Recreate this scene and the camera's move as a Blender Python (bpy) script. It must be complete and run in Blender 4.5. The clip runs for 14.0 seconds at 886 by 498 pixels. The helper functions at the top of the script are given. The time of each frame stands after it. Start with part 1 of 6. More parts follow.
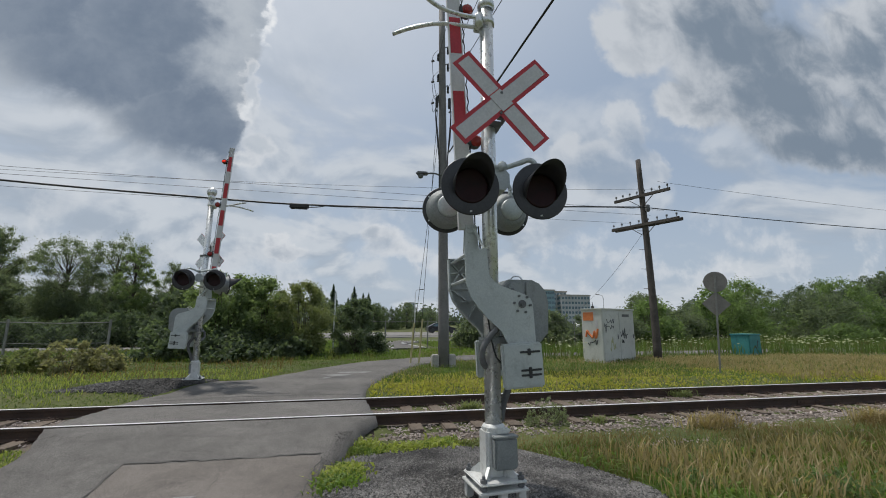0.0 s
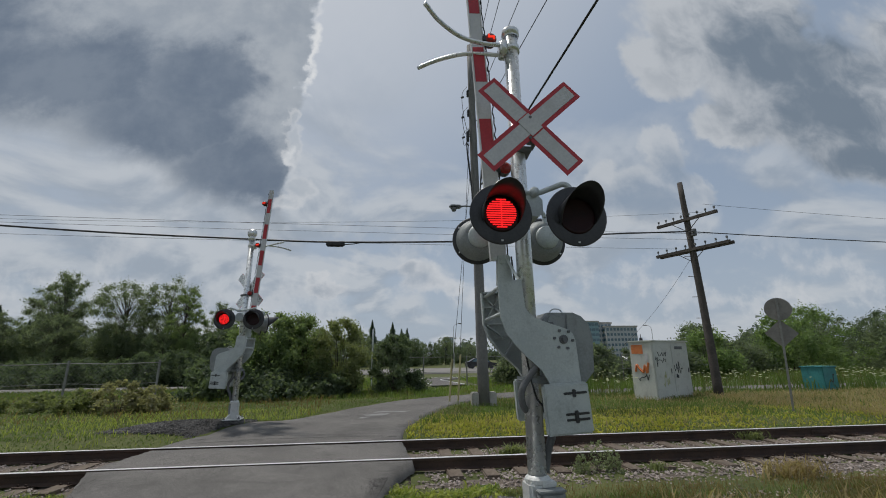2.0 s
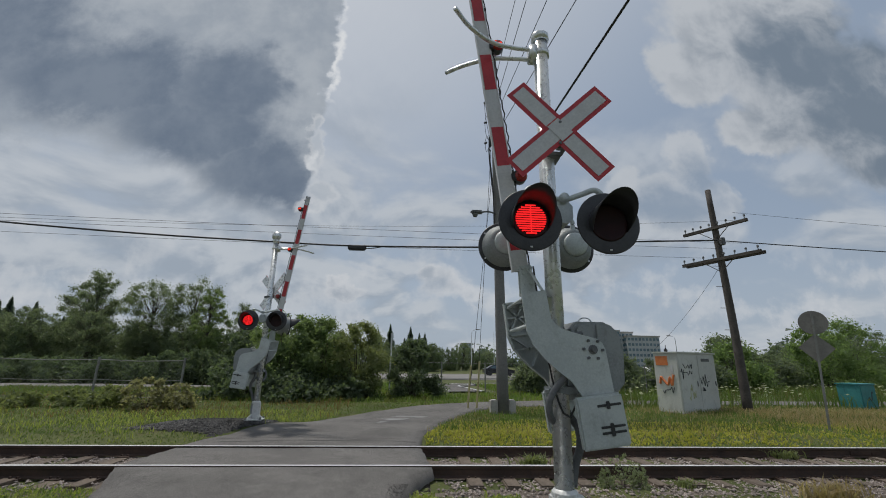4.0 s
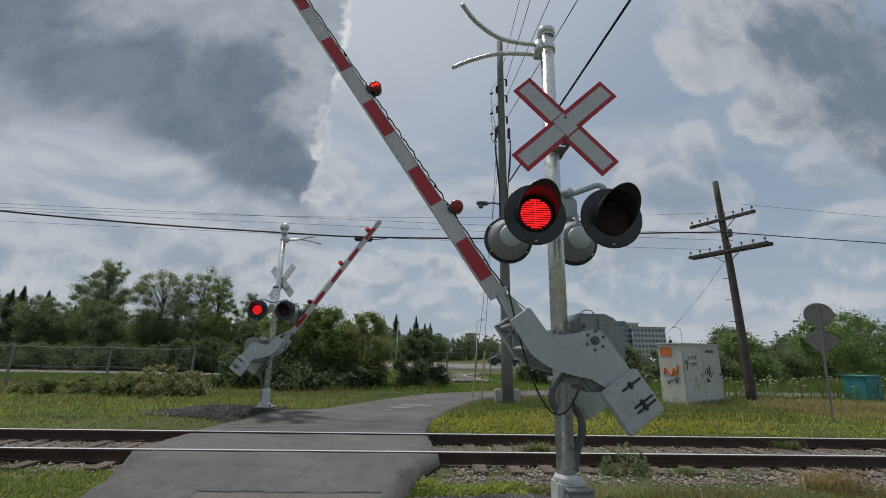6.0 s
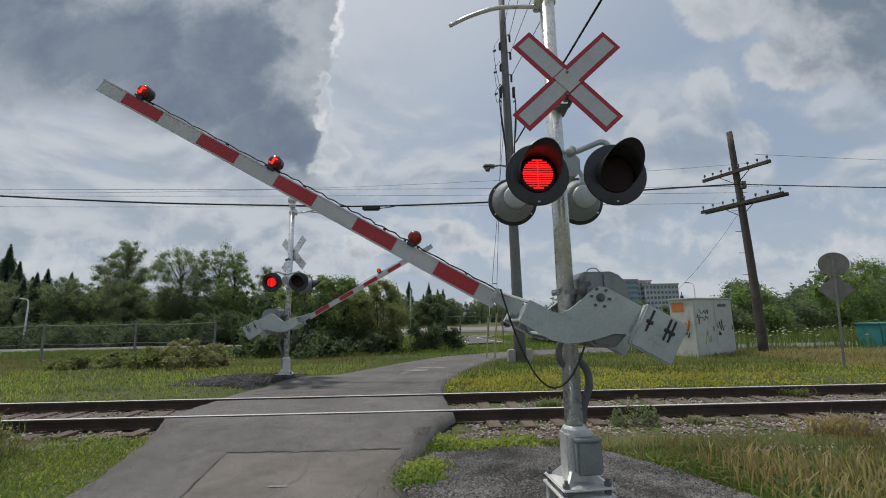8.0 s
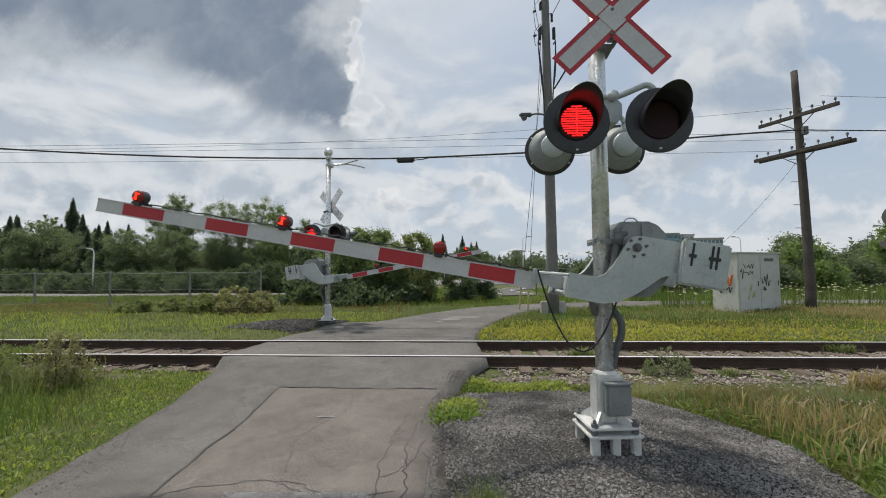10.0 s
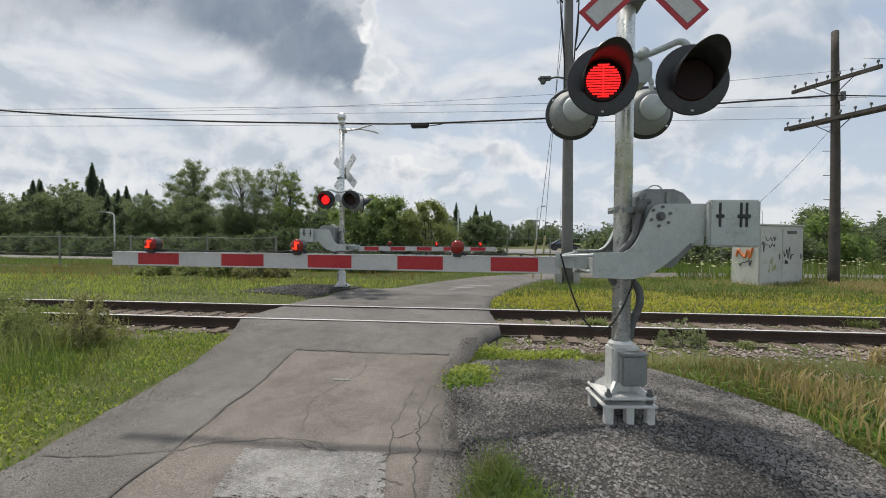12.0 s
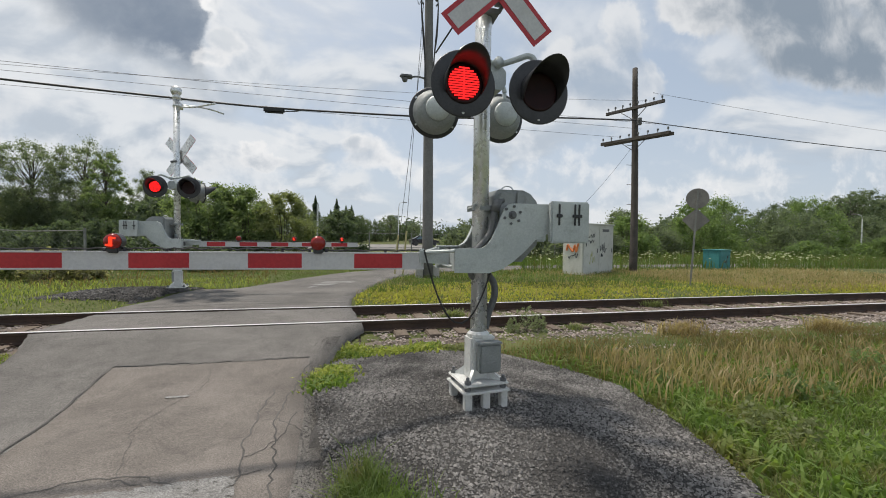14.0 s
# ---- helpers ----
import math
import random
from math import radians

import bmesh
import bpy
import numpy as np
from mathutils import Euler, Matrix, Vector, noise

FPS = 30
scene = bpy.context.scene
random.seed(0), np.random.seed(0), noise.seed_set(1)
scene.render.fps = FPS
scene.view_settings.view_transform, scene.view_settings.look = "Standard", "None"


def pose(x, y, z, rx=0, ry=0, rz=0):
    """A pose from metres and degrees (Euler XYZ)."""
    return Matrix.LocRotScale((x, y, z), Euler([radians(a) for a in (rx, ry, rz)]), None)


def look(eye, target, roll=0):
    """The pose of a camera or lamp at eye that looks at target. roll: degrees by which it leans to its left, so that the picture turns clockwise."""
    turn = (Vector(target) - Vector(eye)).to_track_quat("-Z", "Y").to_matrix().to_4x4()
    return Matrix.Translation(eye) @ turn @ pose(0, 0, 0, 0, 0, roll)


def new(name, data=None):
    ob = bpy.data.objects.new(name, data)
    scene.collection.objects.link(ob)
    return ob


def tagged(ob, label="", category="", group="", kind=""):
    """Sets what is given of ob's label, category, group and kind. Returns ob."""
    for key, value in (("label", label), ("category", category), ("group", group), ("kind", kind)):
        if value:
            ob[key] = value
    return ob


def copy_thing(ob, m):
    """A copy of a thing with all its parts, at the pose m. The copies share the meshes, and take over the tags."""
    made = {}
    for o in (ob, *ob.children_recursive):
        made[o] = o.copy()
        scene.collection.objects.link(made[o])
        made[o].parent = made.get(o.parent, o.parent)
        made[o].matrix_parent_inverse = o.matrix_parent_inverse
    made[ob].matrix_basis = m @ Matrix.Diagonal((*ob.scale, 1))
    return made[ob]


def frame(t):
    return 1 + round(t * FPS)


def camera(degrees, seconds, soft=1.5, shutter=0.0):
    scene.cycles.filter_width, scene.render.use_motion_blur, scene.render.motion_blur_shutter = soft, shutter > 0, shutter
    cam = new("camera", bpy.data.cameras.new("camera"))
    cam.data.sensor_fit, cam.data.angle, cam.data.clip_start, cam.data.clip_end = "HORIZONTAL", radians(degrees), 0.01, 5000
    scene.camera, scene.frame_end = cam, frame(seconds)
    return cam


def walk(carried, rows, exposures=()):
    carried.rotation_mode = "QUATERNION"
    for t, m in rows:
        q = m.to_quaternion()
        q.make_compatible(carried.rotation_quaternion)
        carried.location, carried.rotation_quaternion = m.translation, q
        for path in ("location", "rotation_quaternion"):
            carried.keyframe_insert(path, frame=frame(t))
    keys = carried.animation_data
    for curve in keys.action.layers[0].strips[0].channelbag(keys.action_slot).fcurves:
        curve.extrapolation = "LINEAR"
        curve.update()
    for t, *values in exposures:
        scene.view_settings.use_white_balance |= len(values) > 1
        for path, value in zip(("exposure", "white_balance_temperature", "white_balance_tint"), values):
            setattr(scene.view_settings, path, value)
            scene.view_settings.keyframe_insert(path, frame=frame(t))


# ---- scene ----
cam = camera(93.3, 14.0, soft=1.0)
PATH = [
    (0, (0.292, 0.122, 1.61), (0.679, 2.053, 1.957), 0.1),
    (0.5, (0.303, 0.182, 1.627), (0.672, 2.11, 2.009), 0.1),
    (1, (0.382, 0.258, 1.639), (0.695, 2.19, 2.049), 0.0),
    (1.5, (0.403, 0.292, 1.641), (0.656, 2.221, 2.102), -0.1),
    (2, (0.377, 0.302, 1.64), (0.587, 2.226, 2.144), -0.7),
    (2.5, (0.37, 0.331, 1.637), (0.547, 2.252, 2.163), -0.9),
    (3, (0.365, 0.344, 1.642), (0.515, 2.266, 2.175), -0.5),
    (5.5, (0.241, 0.298, 1.653), (0.35, 2.232, 2.152), 2.1),
    (6, (0.297, 0.243, 1.65), (0.392, 2.181, 2.133), 1.2),
    (6.5, (0.32, 0.226, 1.639), (0.398, 2.172, 2.096), 0.6),
    (7, (0.351, 0.237, 1.639), (0.428, 2.194, 2.047), -0.1),
    (7.5, (0.348, 0.231, 1.639), (0.421, 2.196, 2.004), -0.8),
    (10, (0.326, 0.144, 1.597), (0.211, 2.138, 1.701), -0.4),
    (10.5, (0.324, 0.149, 1.591), (0.186, 2.144, 1.625), -0.3),
    (11, (0.32, 0.182, 1.571), (0.168, 2.177, 1.571), -0.0),
    (11.5, (0.315, 0.183, 1.584), (0.149, 2.176, 1.566), 0.2),
    (12, (0.301, 0.207, 1.582), (0.124, 2.199, 1.536), 0.4),
    (12.5, (0.274, 0.246, 1.584), (0.099, 2.237, 1.508), 0.3),
    (13, (0.246, 0.271, 1.59), (0.069, 2.261, 1.507), 0.2),
    (13.5, (0.245, 0.309, 1.583), (0.148, 2.304, 1.5), 0.3),
    (14, (0.288, 0.288, 1.586), (0.761, 2.23, 1.524), 0.8),
]
walk(cam, [(t, look(e, g, r)) for t, e, g, r in PATH],
     exposures=[(0.0, -0.12, 6500, 10), (0.6, -0.24, 6500, 10), (3.0, -0.38, 6480, 10), (6.8, -0.35, 6500, 10), (7.6, -0.27, 6520, 10), (10.0, 0.12, 6780, 10), (12.0, 0.26, 6850, 11), (14.0, 0.26, 6880, 11)])

# ---- light ----
SUN_FROM = Vector((-0.30, 0.27, 1.0)).normalized()
sun = new("sun", bpy.data.lights.new("sun", "SUN"))
sun.data.energy, sun.data.angle, sun.data.color = 3.0, radians(5.0), (1.0, 0.95, 0.88)
sun.matrix_world = look(SUN_FROM * 60, (0, 0, 0))


class Nodes:
    """Short hand for building a node tree."""

    def __init__(self, tree):
        self.tree = tree
        tree.nodes.clear()

    def add(self, kind, props=None, **inputs):
        n = self.tree.nodes.new(kind)
        for k, v in (props or {}).items():
            setattr(n, k, v)
        for k, v in inputs.items():
            self.put(n.inputs[k.replace("_", " ")], v)
        return n

    def put(self, socket, v):
        if hasattr(v, "is_output"):
            self.tree.links.new(v, socket)
        else:
            socket.default_value = v

    def math(self, op, a, b=0.0, c=0.0, clamp=False):
        n = self.tree.nodes.new("ShaderNodeMath")
        n.operation, n.use_clamp = op, clamp
        for s, v in zip(n.inputs, (a, b, c)):
            self.put(s, v)
        return n.outputs[0]

    def mix(self, f, a, b, mode="MIX"):
        n = self.tree.nodes.new("ShaderNodeMixRGB")
        n.blend_type = mode
        for s, v in zip(n.inputs, (f, a, b)):
            self.put(s, v)
        return n.outputs[0]

    def noise(self, vec, scale, detail=4.0, rough=0.55, lac=2.0, dist=0.0):
        n = self.tree.nodes.new("ShaderNodeTexNoise")
        for k, v in (("Vector", vec), ("Scale", scale), ("Detail", detail), ("Roughness", rough), ("Lacunarity", lac), ("Distortion", dist)):
            self.put(n.inputs[k], v)
        return n.outputs[0]

    def ramp(self, f, lo, hi, a=0.0, b=1.0):
        n = self.tree.nodes.new("ShaderNodeMapRange")
        n.interpolation_type = "SMOOTHSTEP"
        for s, v in zip(n.inputs, (f, lo, hi, a, b)):
            self.put(s, v)
        return n.outputs[0]


def rgb(r, g, b):
    return (r, g, b, 1.0)


def build_sky():
    w = bpy.data.worlds.new("sky")
    scene.world = w
    w.use_nodes = True
    N = Nodes(w.node_tree)
    vec = N.add("ShaderNodeTexCoord").outputs["Generated"]
    sky = N.add("ShaderNodeTexSky", {"sky_type": "NISHITA", "sun_disc": False, "sun_elevation": math.asin(SUN_FROM.z),
                                     "sun_rotation": math.atan2(SUN_FROM.x, SUN_FROM.y), "dust_density": 3.0, "air_density": 1.0})
    xyz = N.add("ShaderNodeSeparateXYZ", Vector=vec)
    x, y, z = xyz.outputs[0], xyz.outputs[1], xyz.outputs[2]
    depth = N.math("MAXIMUM", N.math("ABSOLUTE", y), 0.25)
    u, v = N.math("DIVIDE", x, depth), N.math("DIVIDE", z, depth)
    low = N.math("MAXIMUM", N.math("ADD", z, 0.34), 0.06)
    flat = N.add("ShaderNodeCombineXYZ", X=N.math("DIVIDE", x, low), Y=N.math("DIVIDE", y, low), Z=0.0).outputs[0]
    uv = N.add("ShaderNodeCombineXYZ", X=u, Y=v, Z=0.0).outputs[0]

    # haze and blue, brighter round the sun behind the veil
    glow = N.add("ShaderNodeVectorMath", {"operation": "DOT_PRODUCT"})
    N.put(glow.inputs[0], vec)
    glow.inputs[1].default_value = SUN_FROM
    near_sun = N.ramp(glow.outputs["Value"], 0.45, 1.0)
    clear = N.mix(0.62, N.mix(1.0, sky.outputs[0], rgb(0.1, 0.1, 0.1), "MULTIPLY"), rgb(0.50, 0.60, 0.72))
    clear = N.mix(N.ramp(v, 0.0, 0.5, 0.55, 0.0), clear, rgb(0.57, 0.645, 0.73))
    clear = N.mix(N.math("MULTIPLY", near_sun, 0.6), clear, rgb(0.95, 0.95, 0.94))

    # uneven outlines for all clouds
    w1 = N.noise(uv, 5.0, 9.0, 0.60, 2.1, 0.1)
    shifted = N.add("ShaderNodeCombineXYZ", X=N.math("ADD", u, 7.3), Y=N.math("ADD", v, 3.1), Z=0.0).outputs[0]
    w2 = N.noise(shifted, 5.0, 9.0, 0.60, 2.1, 0.1)
    f1, f2 = N.noise(uv, 22.0, 6.0, 0.62, 2.1, 0.0), N.noise(shifted, 22.0, 6.0, 0.62, 2.1, 0.0)
    bulge = N.add("ShaderNodeTexVoronoi", {"feature": "SMOOTH_F1"}, Vector=uv, Scale=13.0, Detail=2.0, Roughness=0.55).outputs["Distance"]

    def ragged(c, big, small, amount, fine):
        return N.math("ADD", c, N.math("ADD", N.math("MULTIPLY", N.math("SUBTRACT", big, 0.5), amount), N.math("MULTIPLY", N.math("SUBTRACT", small, 0.5), fine)))

    ur, vr = ragged(u, w1, f1, 0.30, 0.05), ragged(v, w2, f2, 0.24, 0.05)
    us, vs = ragged(u, w1, f1, 0.13, 0.045), ragged(v, w2, f2, 0.10, 0.045)

    def heap(blobs, a, b, puff=0.0):
        """Joined ellipses (across, up, half width, half height): 1 in the middle, 0 at the rim."""
        out = None
        for u0, v0, ru, rv in blobs:
            p, q = N.math("DIVIDE", N.math("SUBTRACT", a, u0), ru), N.math("DIVIDE", N.math("SUBTRACT", b, v0), rv)
            e = N.math("SUBTRACT", 1.0, N.math("SQRT", N.math("ADD", N.math("MULTIPLY", p, p), N.math("MULTIPLY", q, q))))
            out = e if out is None else N.math("SMOOTH_MAX", out, e, 0.18)
        return N.math("ADD", out, N.math("MULTIPLY", N.math("SUBTRACT", 0.42, bulge), puff)) if puff else out

    WHITE, GREY = rgb(0.82, 0.825, 0.83), rgb(0.40, 0.455, 0.52)

    # broken low layer, closed towards the west, thinning out in the east; greyer where it is thick
    flat_up = N.add("ShaderNodeCombineXYZ", X=N.math("DIVIDE", x, N.math("ADD", low, 0.03)), Y=N.math("DIVIDE", y, N.math("ADD", low, 0.03)), Z=0.0).outputs[0]
    n1, n2 = N.noise(flat, 2.1, 7.0, 0.50, 2.1, 0.35), N.noise(flat_up, 2.1, 7.0, 0.50, 2.1, 0.35)
    west = N.ramp(u, 0.15, -0.45)
    cover = N.ramp(N.math("ADD", n1, N.math("MULTIPLY", west, 0.13)), 0.44, 0.60)
    cover = N.math("MULTIPLY", cover, N.ramp(v, 0.85, 0.40, 0.15, 1.0))
    under = N.ramp(N.math("SUBTRACT", n2, n1), -0.07, 0.08)
    col = N.mix(N.math("MULTIPLY", cover, 0.80), clear, N.mix(under, rgb(0.70, 0.73, 0.755), rgb(0.43, 0.49, 0.56)))

    # cumulus near the horizon with lit tops
    up = N.add("ShaderNodeCombineXYZ", X=N.math("SUBTRACT", u, 0.012), Y=N.math("ADD", v, 0.03), Z=0.0).outputs[0]
    puff, puff_up = N.noise(uv, 5.2, 10.0, 0.56, 2.2, 0.1), N.noise(up, 5.2, 10.0, 0.56, 2.2, 0.1)
    tone = N.ramp(N.math("SUBTRACT", puff_up, puff), -0.10, 0.12)
    billow = N.ramp(N.noise(uv, 7.0, 6.0, 0.55, 2.1, 0.3), 0.30, 0.70)
    band = N.math("MULTIPLY", N.ramp(v, 0.02, 0.08), N.ramp(v, 0.40, 0.18))
    col = N.mix(N.math("MULTIPLY", N.math("MULTIPLY", N.ramp(puff, 0.47, 0.60), band), 0.65), col, N.mix(tone, rgb(0.76, 0.78, 0.80), rgb(0.50, 0.565, 0.64)))
    for blobs in ([(-0.165, 0.165, 0.055, 0.022), (-0.195, 0.185, 0.03, 0.022)], [(0.07, 0.19, 0.075, 0.05), (0.03, 0.215, 0.04, 0.035), (0.13, 0.165, 0.05, 0.035)]):
        e = heap(blobs, us, vs, 0.5)
        col = N.mix(N.math("MULTIPLY", N.ramp(e, -0.15, 0.25), 0.62), col, N.mix(N.ramp(N.math("ADD", N.math("MULTIPLY", e, 0.6), N.math("MULTIPLY", billow, 0.5)), 0.20, 0.85), WHITE, GREY))

    # the cumulus tower and the large cloud in the east, pale outside and grey in its depth
    for blobs, cores, pale, deep, most, rim in (
            ([(1.02, 1.02, 0.36, 0.30), (1.25, 0.78, 0.42, 0.24), (1.50, 0.60, 0.42, 0.15), (0.95, 0.65, 0.14, 0.09), (0.78, 0.84, 0.13, 0.13), (2.1, 0.9, 0.8, 0.4)],
             [(1.22, 0.90, 0.36, 0.20), (1.30, 0.70, 0.34, 0.15), (1.50, 0.57, 0.36, 0.10), (2.1, 0.85, 0.7, 0.3)], rgb(0.66, 0.685, 0.71), rgb(0.225, 0.28, 0.345), 0.95, 0.22),
            ([(0.665, 0.42, 0.15, 0.095), (0.555, 0.44, 0.075, 0.085), (0.735, 0.56, 0.065, 0.115), (0.78, 0.43, 0.09, 0.08)],
             [(0.70, 0.40, 0.15, 0.075), (0.60, 0.405, 0.09, 0.06), (0.76, 0.50, 0.06, 0.09)], rgb(0.69, 0.715, 0.74), rgb(0.35, 0.425, 0.52), 0.75, 0.24)):
        body = N.ramp(heap(blobs, us, vs, 0.16), -0.07, rim)
        inner = N.ramp(N.math("ADD", heap(cores, us, vs), N.math("MULTIPLY", N.math("SUBTRACT", billow, 0.5), 0.6)), -0.45, 0.75)
        col = N.mix(N.math("MULTIPLY", body, most), col, N.mix(inner, pale, deep))

    # the rain cloud in the west: a sharp flank towards the sun with a bright rim, a dark foot, a paler shoulder
    flank = N.math("ADD", N.math("ADD", u, N.math("MULTIPLY", v, -0.06)), 0.318)
    foot = N.math("ADD", N.math("ADD", N.math("MULTIPLY", u, -0.46), N.math("MULTIPLY", v, -0.97)), 0.165)
    foot = N.math("SMOOTH_MIN", foot, N.math("SUBTRACT", 0.545, v), 0.05)
    flank = ragged(flank, w1, bulge, 0.13, -0.05)
    foot = ragged(foot, w2, f2, 0.24, 0.05)
    e = N.math("SMOOTH_MAX", flank, foot, 0.05)
    side = N.ramp(N.math("SUBTRACT", flank, foot), -0.05, 0.08)
    body = N.math("ADD", N.math("MULTIPLY", N.ramp(e, 0.008, -0.012), side), N.math("MULTIPLY", N.ramp(e, 0.055, -0.045), N.math("SUBTRACT", 1.0, side)))
    thick = N.ramp(heap([(-0.40, 0.45, 0.19, 0.13), (-0.58, 0.58, 0.27, 0.15), (-0.85, 0.70, 0.36, 0.17), (-1.25, 0.86, 0.42, 0.26), (-0.50, 0.72, 0.22, 0.13)], ur, vr), -0.10, 0.55)
    tint = N.ramp(w1, 0.35, 0.65)
    dark = N.mix(thick, N.mix(tint, rgb(0.40, 0.45, 0.51), rgb(0.53, 0.57, 0.61)), N.mix(tint, rgb(0.175, 0.225, 0.30), rgb(0.25, 0.30, 0.37)))
    col = N.mix(N.math("MULTIPLY", body, 0.95), col, dark)
    # puffs in front of the flank
    for blobs in ([(-0.262, 0.52, 0.030, 0.075), (-0.275, 0.60, 0.02, 0.04)], [(-0.245, 0.415, 0.045, 0.045), (-0.28, 0.38, 0.05, 0.03)]):
        q = heap(blobs, us, vs, 0.5)
        col = N.mix(N.math("MULTIPLY", N.ramp(q, -0.15, 0.35), 0.7), col, N.mix(N.ramp(N.math("ADD", q, N.math("MULTIPLY", billow, 0.5)), 0.35, 0.9), rgb(0.80, 0.81, 0.82), rgb(0.60, 0.64, 0.68)))
    rim = N.math("MULTIPLY", N.math("MULTIPLY", N.ramp(e, 0.022, 0.006), N.ramp(e, -0.010, 0.004)), N.math("MULTIPLY", side, N.math("MULTIPLY", N.ramp(w2, 0.42, 0.56), N.ramp(v, 0.42, 0.56))))
    col = N.mix(N.math("MULTIPLY", rim, 0.9), col, rgb(0.98, 0.98, 0.97))

    col = N.mix(1.0, col, rgb(0.98, 1.0, 1.03), "MULTIPLY")
    bg = N.add("ShaderNodeBackground", Color=col, Strength=0.93)
    out = N.add("ShaderNodeOutputWorld")
    N.put(out.inputs[0], bg.outputs[0])


build_sky()


# ---- materials ----
def mat(name, a, b, rough=0.7, metal=0.0, big=1.5, small=30.0, bump=0.3, dirt=None, dirt_amount=0.5, gloss=0.5, depth=0.01, random_tint=0.0, grit=0.0):
    """Base colours a and b mixed by coarse and fine noise, with stains, uneven roughness and relief. big and small: noise scales per metre."""
    m = bpy.data.materials.new(name)
    m.use_nodes = True
    N = Nodes(m.node_tree)
    vec = N.add("ShaderNodeTexCoord").outputs["Object"]
    f1, f2 = N.noise(vec, big, 4.0), N.noise(vec, small, 5.0, 0.65)
    f = N.math("ADD", N.math("MULTIPLY", f1, 0.5), N.math("MULTIPLY", f2, 0.5))
    col = N.mix(N.ramp(f, 0.38, 0.62), rgb(*a), rgb(*b))
    if random_tint:
        r = N.add("ShaderNodeObjectInfo").outputs["Random"]
        g = N.add("ShaderNodeNewGeometry").outputs["Random Per Island"]
        k = N.math("ADD", 1.0 - random_tint, N.math("MULTIPLY", N.math("ADD", r, g), random_tint))
        col = N.mix(1.0, col, N.add("ShaderNodeCombineXYZ", X=k, Y=k, Z=k).outputs[0], "MULTIPLY")
    if dirt:
        s = N.ramp(N.noise(vec, big * 2.7, 7.0, 0.7, 2.2, 0.4), 0.52, 0.70)
        col = N.mix(N.math("MULTIPLY", s, dirt_amount), col, rgb(*dirt))
    if grit:
        g1 = N.ramp(N.noise(vec, 105.0, 3.0, 0.75), 0.36, 0.66, 1.0 - grit, 1.0 + grit * 1.15)
        g2 = N.ramp(N.noise(vec, 5.0, 6.0, 0.65), 0.35, 0.65, 1.0 - grit * 0.16, 1.0 + grit * 0.16)
        k = N.math("MULTIPLY", g1, g2)
        col = N.mix(1.0, col, N.add("ShaderNodeCombineXYZ", X=k, Y=k, Z=k).outputs[0], "MULTIPLY")
    bsdf = N.add("ShaderNodeBsdfPrincipled", Base_Color=col, Metallic=metal,
                 Roughness=N.ramp(f2, 0.2, 0.8, max(rough - 0.12, 0.03), min(rough + 0.12, 1.0)))
    bsdf.inputs["Specular IOR Level"].default_value = gloss
    if bump:
        bp = N.add("ShaderNodeBump", Strength=bump, Distance=depth, Height=f2)
        N.put(bsdf.inputs["Normal"], bp.outputs[0])
    N.put(N.add("ShaderNodeOutputMaterial").inputs[0], bsdf.outputs[0])
    return m


def leaf_mat(name, a, b, thin=0.35, patch=None):
    """Foliage: two greens picked leaf by leaf, some light passing through."""
    m = bpy.data.materials.new(name)
    m.use_nodes = True
    N = Nodes(m.node_tree)
    isl = N.add("ShaderNodeNewGeometry").outputs["Random Per Island"]
    big = N.noise(N.add("ShaderNodeTexCoord").outputs["Object"], 0.7, 3.0)
    f = N.math("ADD", N.math("MULTIPLY", isl, 0.6), N.math("MULTIPLY", N.ramp(big, 0.35, 0.65), 0.4))
    col = N.mix(f, rgb(*a), rgb(*b))
    if patch:
        p = N.ramp(N.noise(N.add("ShaderNodeTexCoord").outputs["Object"], 1.1, 6.0, 0.62, 2.1, 0.3), 0.46, 0.64)
        col = N.mix(N.math("MULTIPLY", p, N.math("ADD", 0.45, N.math("MULTIPLY", isl, 0.55))), col, rgb(*patch))
    bsdf = N.add("ShaderNodeBsdfPrincipled", Base_Color=col, Roughness=0.55)
    bsdf.inputs["Specular IOR Level"].default_value = 0.3
    tr = N.add("ShaderNodeBsdfTranslucent", Color=N.mix(1.0, col, rgb(1.35, 1.45, 0.8), "MULTIPLY"))
    mx = N.add("ShaderNodeMixShader")
    mx.inputs[0].default_value = thin
    N.put(mx.inputs[1], bsdf.outputs[0])
    N.put(mx.inputs[2], tr.outputs[0])
    N.put(N.add("ShaderNodeOutputMaterial").inputs[0], mx.outputs[0])
    return m


def glow_mat(name, color, strength):
    m = bpy.data.materials.new(name)
    m.use_nodes = True
    N = Nodes(m.node_tree)
    e = N.add("ShaderNodeEmission", Color=rgb(*color), Strength=strength)
    N.put(N.add("ShaderNodeOutputMaterial").inputs[0], e.outputs[0])
    return m


